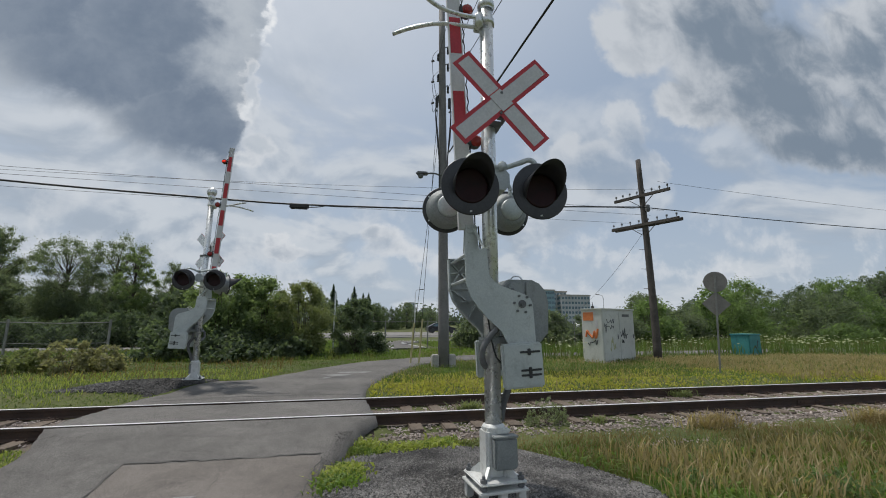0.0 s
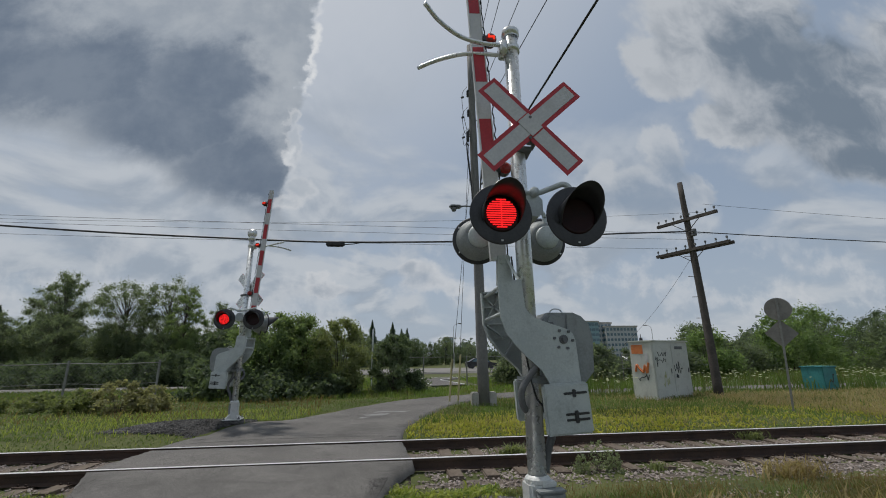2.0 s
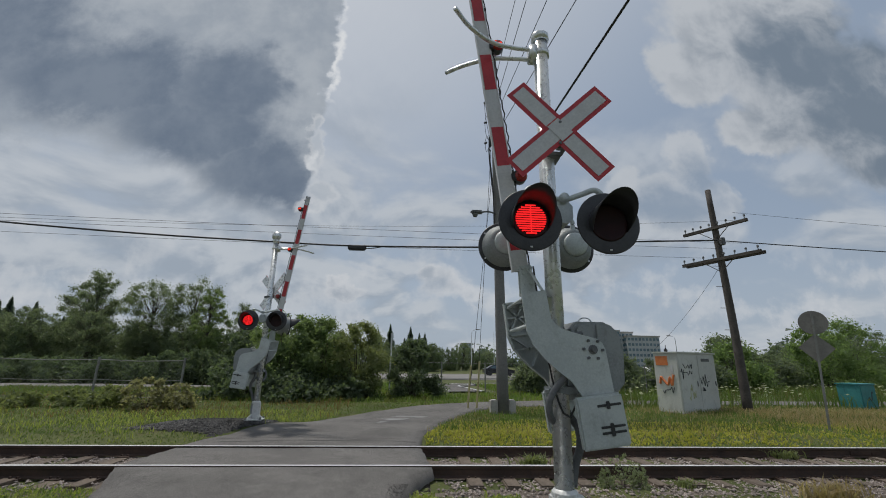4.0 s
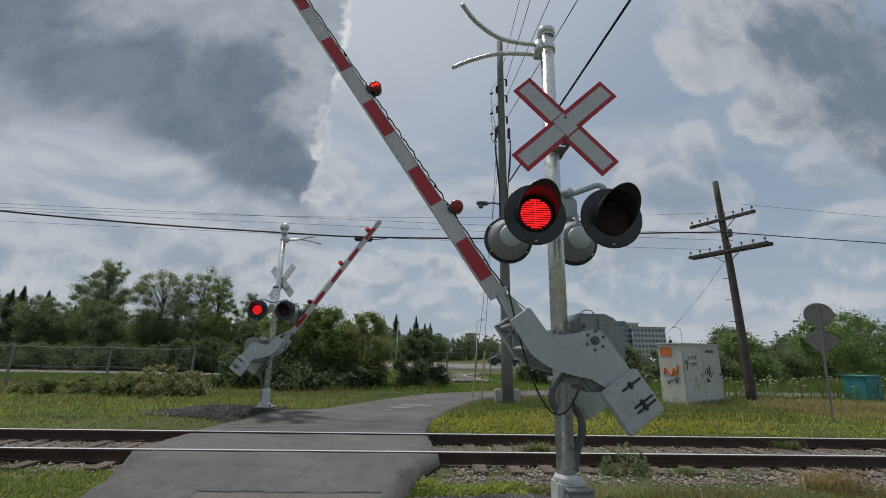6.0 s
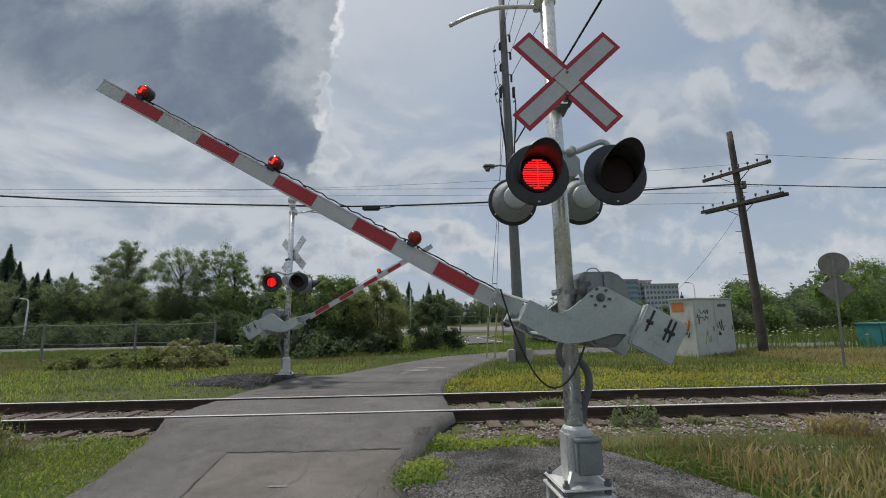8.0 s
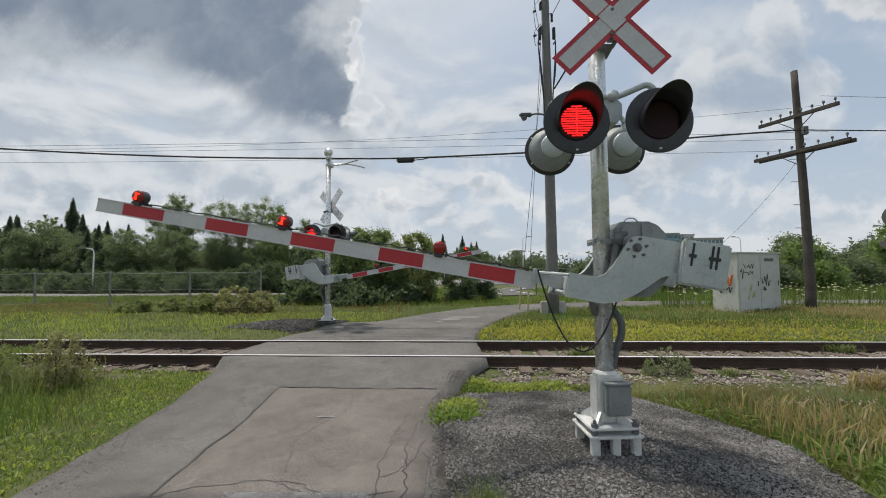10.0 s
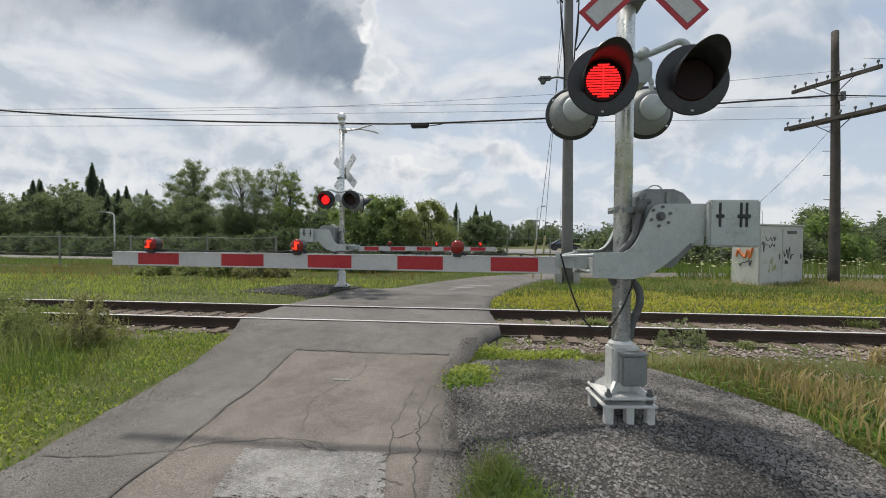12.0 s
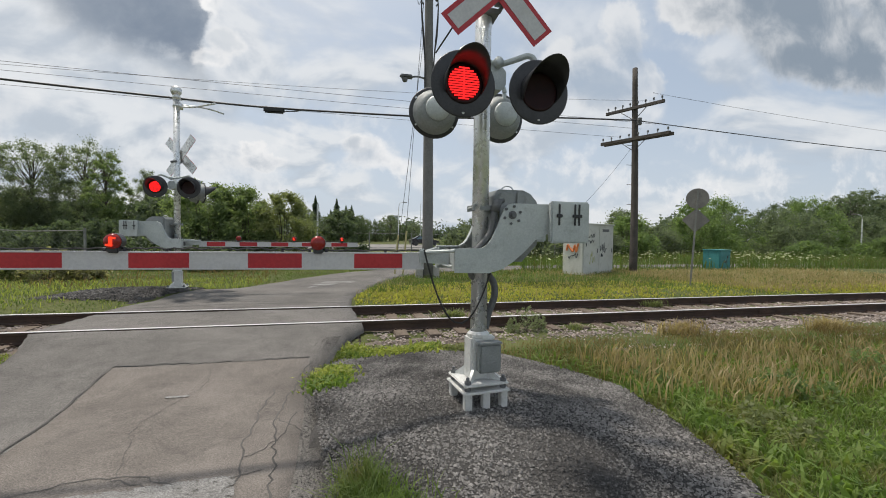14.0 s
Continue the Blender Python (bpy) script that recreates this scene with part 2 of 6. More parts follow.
M_STEEL = mat("galvanised_pole", (0.66, 0.68, 0.68), (0.76, 0.775, 0.77), 0.30, 0.6, 1.2, 14.0, 0.04, (0.50, 0.50, 0.48), 0.3)
M_ALU = mat("cast_aluminium", (0.42, 0.46, 0.46), (0.54, 0.58, 0.57), 0.55, 0.25, 3.0, 60.0, 0.12, (0.27, 0.28, 0.27), 0.45)
M_HOUSING = mat("dull_cast_housing", (0.22, 0.24, 0.24), (0.31, 0.33, 0.33), 0.6, 0.2, 3.0, 60.0, 0.12, (0.17, 0.17, 0.17), 0.45)
M_BASE = mat("painted_base", (0.60, 0.61, 0.60), (0.74, 0.75, 0.73), 0.5, 0.2, 4.0, 50.0, 0.12, (0.30, 0.28, 0.25), 0.5)
M_BLACK = mat("black_paint", (0.024, 0.025, 0.028), (0.042, 0.043, 0.047), 0.42, 0.0, 6.0, 60.0, 0.06, (0.05, 0.05, 0.05), 0.3)
M_LENS = mat("dark_red_lens", (0.014, 0.004, 0.005), (0.026, 0.006, 0.007), 0.5, 0.0, 8.0, 90.0, 0.03, None, 0, 0.25)
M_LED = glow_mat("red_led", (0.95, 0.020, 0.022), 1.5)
M_LED_AMBER = glow_mat("bright_led", (1.0, 0.045, 0.02), 1.4)
M_CABLE = mat("black_cable", (0.012, 0.012, 0.013), (0.03, 0.03, 0.03), 0.55, 0.0, 5.0, 60.0, 0.05)
M_CONDUIT = mat("grey_conduit", (0.10, 0.105, 0.11), (0.16, 0.165, 0.17), 0.6, 0.0, 5.0, 60.0, 0.1)
M_WHITE = mat("white_sheeting", (0.50, 0.50, 0.51), (0.60, 0.60, 0.60), 0.42, 0.0, 2.0, 40.0, 0.04, (0.45, 0.44, 0.42), 0.35)
M_RED = mat("red_sheeting", (0.40, 0.020, 0.030), (0.50, 0.032, 0.040), 0.38, 0.0, 2.5, 40.0, 0.04, (0.34, 0.02, 0.03), 0.4)
M_SIGNBACK = mat("sign_back", (0.19, 0.18, 0.165), (0.25, 0.24, 0.22), 0.6, 0.3, 3.0, 30.0, 0.05, (0.12, 0.10, 0.08), 0.4)
M_ASPHALT = mat("worn_asphalt", (0.106, 0.101, 0.095), (0.168, 0.160, 0.150), 0.88, 0.0, 0.8, 60.0, 0.4, (0.078, 0.074, 0.070), 0.5, 0.3, 0.012, 0.0, 0.42)
M_PATCH = mat("asphalt_patch", (0.128, 0.115, 0.104), (0.190, 0.172, 0.156), 0.9, 0.0, 1.1, 60.0, 0.35, (0.090, 0.082, 0.076), 0.6, 0.3, 0.010, 0.0, 0.36)
M_SEAM = mat("tar_seam", (0.045, 0.043, 0.041), (0.10, 0.096, 0.09), 0.8, 0.0, 3.0, 60.0, 0.4)
M_LINE = mat("worn_white_paint", (0.17, 0.168, 0.162), (0.275, 0.274, 0.268), 0.8, 0.0, 2.2, 26.0, 0.3, (0.14, 0.135, 0.13), 0.9, 0.3, 0.01, 0.0, 0.4)
M_GROUND = mat("earth_and_grass", (0.065, 0.080, 0.028), (0.118, 0.132, 0.048), 0.95, 0.0, 0.5, 14.0, 0.5, (0.115, 0.088, 0.048), 0.45, 0.2, 0.03)
M_BALLAST_BED = mat("ballast_bed", (0.12, 0.098, 0.08), (0.215, 0.185, 0.16), 0.95, 0.0, 1.2, 34.0, 0.7, (0.10, 0.078, 0.055), 0.45, 0.2, 0.03)
M_BALLAST = mat("ballast_stone", (0.22, 0.185, 0.165), (0.43, 0.375, 0.345), 0.9, 0.0, 2.0, 40.0, 0.3, None, 0, 0.25, 0.01, 0.5)
M_GRAVEL_BED = mat("gravel_bed", (0.040, 0.039, 0.039), (0.090, 0.087, 0.084), 0.95, 0.0, 1.0, 60.0, 0.8, (0.04, 0.039, 0.039), 0.5, 0.2, 0.02)
M_GRAVEL = mat("crushed_grey_stone", (0.055, 0.0535, 0.052), (0.230, 0.222, 0.213), 0.85, 0.0, 1.3, 45.0, 0.3, None, 0, 0.3, 0.005, 0.7)
M_CRUMB = mat("asphalt_crumbs", (0.095, 0.092, 0.088), (0.23, 0.222, 0.21), 0.85, 0.0, 1.3, 45.0, 0.2, None, 0, 0.3, 0.005, 0.5)
M_RAIL = mat("rusty_rail", (0.045, 0.030, 0.024), (0.085, 0.052, 0.038), 0.75, 0.15, 2.0, 40.0, 0.25, (0.03, 0.022, 0.02), 0.5)
# near-white, weakly metallic base: the bright sky sheen is in the colour
M_RAILTOP = mat("rail_head_painted_sheen", (0.66, 0.65, 0.64), (0.76, 0.75, 0.74), 0.45, 0.35, 1.0, 30.0, 0.03)
M_TIE = mat("weathered_tie", (0.085, 0.068, 0.055), (0.165, 0.135, 0.108), 0.92, 0.0, 2.0, 25.0, 0.6, (0.24, 0.20, 0.165), 0.5, 0.2, 0.01, 0.3)
M_WOODPOLE = mat("weathered_pole_wood", (0.060, 0.052, 0.047), (0.105, 0.092, 0.082), 0.9, 0.0, 1.5, 18.0, 0.5, (0.04, 0.034, 0.03), 0.5)
M_GREYPOLE = mat("grey_pole_wood", (0.15, 0.148, 0.145), (0.22, 0.215, 0.21), 0.8, 0.0, 1.2, 20.0, 0.35, (0.10, 0.098, 0.095), 0.5)
M_CONCRETE = mat("concrete", (0.34, 0.33, 0.30), (0.46, 0.44, 0.41), 0.9, 0.0, 2.0, 30.0, 0.35, (0.22, 0.21, 0.19), 0.5)
M_CABINET = mat("cabinet_paint", (0.55, 0.56, 0.53), (0.64, 0.65, 0.61), 0.6, 0.1, 1.2, 20.0, 0.05, (0.36, 0.36, 0.33), 0.55)
M_TEAL = mat("teal_paint", (0.035, 0.20, 0.21), (0.055, 0.27, 0.27), 0.55, 0.0, 2.0, 20.0, 0.05, (0.02, 0.08, 0.10), 0.6)
M_ORANGE = mat("orange_paint", (0.62, 0.17, 0.05), (0.70, 0.25, 0.09), 0.6, 0.0, 4.0, 30.0, 0.02)
M_INK = mat("dark_spray_paint", (0.03, 0.035, 0.04), (0.07, 0.075, 0.08), 0.6, 0.0, 4.0, 40.0, 0.0)
M_GLASSWALL = mat("office_wall_pale", (0.44, 0.46, 0.47), (0.52, 0.54, 0.55), 0.7, 0.0, 0.05, 0.5, 0.0)
M_WINDOW = mat("office_window", (0.10, 0.16, 0.20), (0.18, 0.26, 0.31), 0.15, 0.0, 0.1, 1.0, 0.0)
M_TEALWALL = mat("office_wall_teal", (0.20, 0.33, 0.38), (0.27, 0.40, 0.44), 0.4, 0.0, 0.05, 0.5, 0.0)
M_BARK = mat("bark", (0.06, 0.05, 0.042), (0.12, 0.10, 0.085), 0.95, 0.0, 2.0, 20.0, 0.6)
M_FENCE = mat("fence_steel", (0.20, 0.20, 0.19), (0.30, 0.30, 0.28), 0.6, 0.5, 2.0, 30.0, 0.1)
# leaf green paled and greyed: the haze over the woods is in the colour
L_TREE = leaf_mat("hazed_tree_leaves", (0.135, 0.165, 0.130), (0.195, 0.230, 0.170), 0.62)
L_LIGHT = leaf_mat("light_leaves", (0.130, 0.185, 0.085), (0.210, 0.280, 0.135), 0.62)
# needles and dark leaves lightened too, with distance haze mixed into their base
L_SPRUCE = leaf_mat("hazed_spruce_needles", (0.115, 0.150, 0.132), (0.165, 0.205, 0.175), 0.55)
L_DARK = leaf_mat("dark_leaves", (0.090, 0.120, 0.082), (0.140, 0.180, 0.115), 0.5)
L_GRASS = leaf_mat("grass_blades", (0.110, 0.180, 0.042), (0.212, 0.295, 0.080), 0.5, (0.212, 0.192, 0.082))
L_DEEP = leaf_mat("deep_green_blades", (0.085, 0.135, 0.040), (0.170, 0.235, 0.078), 0.5, (0.170, 0.140, 0.070))
L_YELLOW = leaf_mat("yellow_weeds", (0.24, 0.29, 0.075), (0.39, 0.41, 0.13), 0.5)
L_FLOWER = leaf_mat("yellow_flower_heads", (0.33, 0.32, 0.075), (0.52, 0.48, 0.12), 0.5)
L_DRY = leaf_mat("dry_grass", (0.3, 0.23, 0.13), (0.46, 0.37, 0.23), 0.45)
L_OLIVE = leaf_mat("olive_leaves", (0.155, 0.180, 0.085), (0.245, 0.270, 0.140), 0.5)
L_WILLOW = leaf_mat("willow_leaves", (0.135, 0.185, 0.095), (0.215, 0.270, 0.145), 0.6)
L_MEADOW = leaf_mat("meadow_blades", (0.082, 0.132, 0.036), (0.162, 0.226, 0.068), 0.5, (0.132, 0.124, 0.056))
L_UMBEL = leaf_mat("white_flowers", (0.46, 0.47, 0.40), (0.62, 0.62, 0.56), 0.4)
L_RUST = leaf_mat("rust_grass", (0.150, 0.105, 0.048), (0.265, 0.195, 0.100), 0.45)


# ---- mesh helpers ----
def link_bm(name, bm, material, parent=None, label="", smooth=False):
    me = bpy.data.meshes.new(name)
    bmesh.ops.recalc_face_normals(bm, faces=bm.faces)
    bm.to_mesh(me)
    bm.free()
    if smooth:
        for p in me.polygons:
            p.use_smooth = True
    for m in (material if isinstance(material, (list, tuple)) else [material]):
        me.materials.append(m)
    ob = new(name, me)
    if parent:
        ob.parent = parent
    if label:
        tagged(ob, label)
    return ob


def part(name, bm, material, parent, label="", smooth=False):
    return link_bm(name, bm, material, parent, label, smooth)


def arrays(name, verts, faces, material, parent=None, smooth=False):
    """A mesh from numpy arrays of triangles or quads."""
    me = bpy.data.meshes.new(name)
    verts, faces = np.asarray(verts, np.float32), np.asarray(faces, np.int32)
    k = faces.shape[1]
    me.vertices.add(len(verts))
    me.vertices.foreach_set("co", verts.ravel())
    me.loops.add(faces.size)
    me.loops.foreach_set("vertex_index", faces.ravel())
    me.polygons.add(len(faces))
    me.polygons.foreach_set("loop_start", np.arange(0, faces.size, k, dtype=np.int32))
    me.polygons.foreach_set("use_smooth", np.full(len(faces), smooth))
    me.update(calc_edges=True)
    me.materials.append(material)
    ob = new(name, me)
    if parent:
        ob.parent = parent
    return ob


def box(bm, c, s, rot=None, bevel=0.0):
    m = Matrix.Translation(c) @ (rot or Matrix.Identity(4)) @ Matrix.Diagonal((*s, 1))
    g = bmesh.ops.create_cube(bm, size=1.0, matrix=m)
    if bevel:
        edges = list({e for v in g["verts"] for e in v.link_edges})
        bmesh.ops.bevel(bm, geom=edges, offset=bevel, segments=2, affect="EDGES", clamp_overlap=True)


def cyl(bm, p0, p1, r0, r1=None, n=16):
    p0, p1 = Vector(p0), Vector(p1)
    d = p1 - p0
    m = Matrix.Translation((p0 + p1) / 2) @ d.to_track_quat("Z", "Y").to_matrix().to_4x4()
    bmesh.ops.create_cone(bm, cap_ends=True, segments=n, radius1=r0, radius2=r0 if r1 is None else r1, depth=d.length, matrix=m)


def tube(bm, pts, r, n=8, closed_ends=True):
    """A round tube along points; r may be one radius or one for each point."""
    pts = [Vector(p) for p in pts]
    rr = r if isinstance(r, (list, tuple)) else [r] * len(pts)
    rings = []
    for i, p in enumerate(pts):
        d = (pts[min(i + 1, len(pts) - 1)] - pts[max(i - 1, 0)]).normalized()
        q = d.to_track_quat("Z", "Y")
        rings.append([bm.verts.new(p + q @ Vector((math.cos(a) * rr[i], math.sin(a) * rr[i], 0))) for a in [2 * math.pi * k / n for k in range(n)]])
    for a, b in zip(rings, rings[1:]):
        for k in range(n):
            bm.faces.new((a[k], a[(k + 1) % n], b[(k + 1) % n], b[k]))
    if closed_ends:
        bm.faces.new(list(reversed(rings[0])))
        bm.faces.new(rings[-1])


def smooth_path(pts, n=8):
    """Catmull-Rom through points."""
    P = [Vector(p) for p in pts]
    P = [P[0] * 2 - P[1], *P, P[-1] * 2 - P[-2]]
    out = []
    for i in range(1, len(P) - 2):
        for k in range(n):
            t = k / n
            out.append(0.5 * (2 * P[i] + (P[i + 1] - P[i - 1]) * t + (2 * P[i - 1] - 5 * P[i] + 4 * P[i + 1] - P[i + 2]) * t * t
                              + (3 * P[i] - P[i - 1] - 3 * P[i + 1] + P[i + 2]) * t ** 3))
    return [*out, P[-2]]


def prism(bm, outline, y0, y1):
    """An outline in x and z, drawn out from y0 to y1."""
    a = [bm.verts.new((x, y0, z)) for x, z in outline]
    b = [bm.verts.new((x, y1, z)) for x, z in outline]
    bm.faces.new(a)
    bm.faces.new(list(reversed(b)))
    for i in range(len(a)):
        j = (i + 1) % len(a)
        bm.faces.new((a[j], a[i], b[i], b[j]))


def lathe(bm, profile, n=28, m=None, share=1.0):
    """Radius and height along local z, turned round it; share below 1 leaves the turn open."""
    m = m or Matrix.Identity(4)
    rings = []
    cols = n if share >= 1 else n + 1
    for k in range(cols):
        a = 2 * math.pi * share * k / n
        rings.append([bm.verts.new(m @ Vector((r * math.cos(a), r * math.sin(a), h))) for r, h in profile])
    for k in range(n):
        a, b = rings[k], rings[(k + 1) % cols]
        for i in range(len(profile) - 1):
            bm.faces.new((a[i], b[i], b[i + 1], a[i + 1]))
    bmesh.ops.remove_doubles(bm, verts=bm.verts, dist=1e-5)


def thing(name, label, category, at=(0, 0, 0), rz=0.0, group="", kind=""):
    ob = new(name)
    ob.empty_display_size = 0.2
    ob.matrix_world = pose(*at, 0, 0, rz)
    return tagged(ob, label, category, group, kind)


# ---- ground ----
def clamp01(x):
    return np.clip(x, 0.0, 1.0)


def step(x, a, b):
    t = clamp01((x - a) / (b - a))
    return t * t * (3 - 2 * t)


def wave(x, y, s, k=0.0):
    return np.sin(x * s + k) * np.cos(y * s * 1.13 + k * 2.1) + 0.5 * np.sin(x * s * 2.3 + y * s * 1.7 + k)


def ground_z(x, y):
    """Height of the bare ground: low verge, track bed, grass beyond."""
    x, y = np.asarray(x, float), np.asarray(y, float)
    z = -0.14 + 0.07 * step(y, 5.6, 7.0) + 0.15 * step(y, 9.6, 10.8)
    z = z - 0.16 * step(x, 3.2, 5.0) * step(y, 1.0, 3.0) * (1 - step(y, 5.0, 6.4))
    z = z + 0.012 * wave(x, y, 1.1) + 0.05 * wave(x, y, 0.13, 1.0) * step(y, 14.0, 26.0)
    mound = np.exp(-(((x + 4.3) / 1.7) ** 2 + ((y - 11.4) / 0.9) ** 2))
    return z + 0.19 * mound


def road_z(x, y):
    x, y = np.asarray(x, float), np.asarray(y, float)
    z = -0.10 + 0.215 * step(y, 4.6, 7.3) - 0.015 * step(y, 9.2, 11.5)
    return z + 0.006 * wave(x, y, 1.7)


def grid_sheet(name, xs, ys, zf, material, parent=None):
    X, Y = np.meshgrid(xs, ys)
    V = np.stack([X, Y, zf(X, Y)], -1).reshape(-1, 3)
    nx, ny = len(xs), len(ys)
    i = np.arange((ny - 1) * (nx - 1))
    a = (i // (nx - 1)) * nx + i % (nx - 1)
    return arrays(name, V, np.stack([a, a + 1, a + nx + 1, a + nx], -1), material, parent, True)


xs = np.concatenate([[-3000, -1200, -500, -250, -150, -100, -70], np.arange(-50, 50.1, 0.5), [70, 100, 150, 250, 500, 1200, 3000]])
ys = np.concatenate([[-3000, -1000, -300, -100, -50, -25], np.arange(-12, 40.1, 0.5), [46, 55, 70, 90, 120, 170, 250, 400, 700, 1400, 3000]])
ground = grid_sheet("ground", xs, ys, ground_z, M_GROUND)
tagged(ground, "rough green grass and earth beside the railway", "ground", kind="structure")


def ribbon(name, sections, nx, step_len, zf, material, lift=0.0, parent=None, rag=0.0):
    """A paved strip through pairs of edge points (left, right)."""
    L = smooth_path([(*a, 0) for a, b in sections], 8)
    R = smooth_path([(*b, 0) for a, b in sections], 8)
    n = len(L)
    V = np.zeros((n, nx + 1, 3))
    for i in range(n):
        for k in range(nx + 1):
            f = k / nx
            V[i, k, :2] = (L[i].lerp(R[i], f)).to_2d()
    if rag:
        w = np.arange(n)
        V[:, 0, 0] += rag * np.sin(w * 2.1) + rag * np.sin(w * 0.83)
        V[:, -1, 0] += rag * np.sin(w * 1.7 + 2) + rag * np.sin(w * 0.6)
    V[..., 2] = zf(V[..., 0], V[..., 1]) + lift
    # skirts down into the ground at both edges
    s0, s1 = V[:, :1].copy(), V[:, -1:].copy()
    s0[..., 0] -= 0.05
    s1[..., 0] += 0.05
    s0[..., 2] -= 0.16
    s1[..., 2] -= 0.16
    V = np.concatenate([s0, V, s1], 1)
    m = V.shape[1]
    i = np.arange((n - 1) * (m - 1))
    a = (i // (m - 1)) * m + i % (m - 1)
    return arrays(name, V.reshape(-1, 3), np.stack([a, a + 1, a + m + 1, a + m], -1), material, parent, True)


RAIL_Y = (7.45, 8.97)
RAIL_TOP = 0.131
road = thing("road", "worn grey asphalt lane crossing the rails", "road", kind="structure")
ribbon("approach", [((-2.9, -14), (0.9, -14)), ((-2.95, -4), (0.75, -4)), ((-3.02, 0), (0.5, 0)), ((-3.1, 2.8), (0.27, 2.8)), ((-3.35, 4.4), (0.10, 4.4)),
                    ((-3.45, 5.4), (0.03, 5.4)), ((-3.62, 6.5), (0.28, 6.5)), ((-4.02, 7.405), (0.62, 7.405))], 16, 0.3, road_z, M_ASPHALT, 0, road, 0.012)
ribbon("crossing_panel", [((-4.05, 7.56), (0.60, 7.56)), ((-4.0, 8.0), (0.56, 8.0)), ((-3.95, 8.5), (0.52, 8.5)), ((-3.92, 8.86), (0.48, 8.86))], 16, 0.3,
       road_z, M_ASPHALT, 0, road, 0.012)
ribbon("far_path", [((-3.95, 9.015), (0.45, 9.015)), ((-3.8, 9.8), (0.46, 9.8)), ((-3.35, 10.8), (0.62, 10.8)), ((-2.0, 12.95), (1.15, 12.4)), ((-0.75, 15.3), (2.0, 14.6)),
                    ((1.0, 17.6), (3.2, 16.4)), ((4.0, 19.2), (5.2, 17.3)), ((9.0, 20.2), (9.4, 18.1)), ((18, 20.8), (18, 18.6)), ((45, 22), (45, 19.6))], 10, 0.3,
       lambda x, y: np.maximum(road_z(x, y), ground_z(x, y) + 0.02), M_ASPHALT, 0.006, road, 0.0)
# resurfaced rectangle and the lanes' worn paint
ribbon("patch", [((-1.95, 0.6), (-0.02, 0.6)), ((-2.05, 2.8), (-0.02, 2.8)), ((-2.2, 4.6), (-0.06, 4.6)), ((-2.28, 5.85), (-0.10, 5.85))], 10, 0.3, road_z, M_PATCH, 0.006, road, 0.006)


def strip(name, pts, width, zf, material, lift, parent, jag=0.0):
    P = smooth_path([(*p, 0) for p in pts], 10)
    V, F = [], []
    for i, p in enumerate(P):
        d = (P[min(i + 1, len(P) - 1)] - P[max(i - 1, 0)]).normalized()
        q = Vector((-d.y, d.x, 0))
        j = jag * (math.sin(i * 1.9) + math.sin(i * 0.77 + 1) + random.uniform(-1, 1))
        w = width * (0.6 + 0.4 * abs(math.sin(i * 0.9))) / 2
        for s in (-w, w):
            c = p + q * (s + j)
            V.append((c.x, c.y, float(zf(c.x, c.y)) + lift))
    n = len(P)
    F = [(2 * i, 2 * i + 1, 2 * i + 3, 2 * i + 2) for i in range(n - 1)]
    return arrays(name, V, F, material, parent)


for pts, w in [([(-2.0, 0.6), (-2.07, 2.8), (-2.22, 4.6), (-2.3, 5.88)], 0.035), ([(-2.3, 5.88), (-1.6, 5.9), (-0.9, 5.86), (-0.1, 5.9)], 0.04),
               ([(-3.05, 3.05), (-2.2, 3.22), (-1.7, 3.45), (-1.2, 3.55), (-0.7, 3.35), (-0.25, 3.42)], 0.016), ([(-0.42, 2.2), (-0.4, 3.2), (-0.46, 4.1), (-0.4, 5.0)], 0.02),
               ([(-3.5, 9.35), (-2.0, 9.62), (-0.5, 9.66), (0.4, 9.45)], 0.10), ([(-3.6, 9.75), (-1.8, 10.0), (0.2, 9.85)], 0.05),
               ([(-0.08, 5.75), (-0.20, 5.0), (-0.28, 4.3), (-0.2, 3.7), (-0.15, 3.1), (-0.05, 2.5)], 0.022), ([(-0.28, 4.3), (-0.05, 4.0), (0.03, 3.5)], 0.014),
               ([(-1.22, 3.5), (-0.72, 3.29), (-0.45, 3.05), (-0.2, 3.0)], 0.018), ([(-0.2, 5.0), (-0.02, 4.7), (0.02, 4.3)], 0.012), ([(-2.9, 6.6), (-2.1, 6.75), (-1.2, 6.6), (-0.4, 6.7)], 0.010),
               ([(-0.42, 3.6), (-0.2, 3.9), (-0.12, 4.4)], 0.015), ([(-1.2, 3.55), (-1.4, 4.4), (-1.15, 5.2), (-1.2, 5.8)], 0.008)]:
    strip("seam", pts, w * 0.75, road_z, M_SEAM, 0.009, road, 0.011)


def paint(name, corners, zf, lift):
    a, b, c, d = [np.array(p, float) for p in corners]
    n = 90
    f, g = np.meshgrid(np.linspace(0, 1, n), np.linspace(0, 1, n))
    P = a[None, None] * ((1 - f) * (1 - g))[..., None] + b * (f * (1 - g))[..., None] + c * (f * g)[..., None] + d * ((1 - f) * g)[..., None]
    V = np.concatenate([P, (zf(P[..., 0], P[..., 1]) + lift)[..., None]], -1).reshape(-1, 3)
    i = np.arange((n - 1) * (n - 1))
    k = (i // (n - 1)) * n + i % (n - 1)
    r = np.random.RandomState(4)
    row, col = i // (n - 1), i % (n - 1)
    rim = np.minimum(np.minimum(row, n - 2 - row), np.minimum(col, n - 2 - col))
    worn = wave(row * 0.11, col * 0.11, 3.1, 0.5) + 0.8 * wave(row * 0.11, col * 0.11, 7.9, 2.0) + r.uniform(-1.2, 1.2, len(k))
    k = k[worn < np.minimum(0.4 + 0.32 * rim, 2.1)]
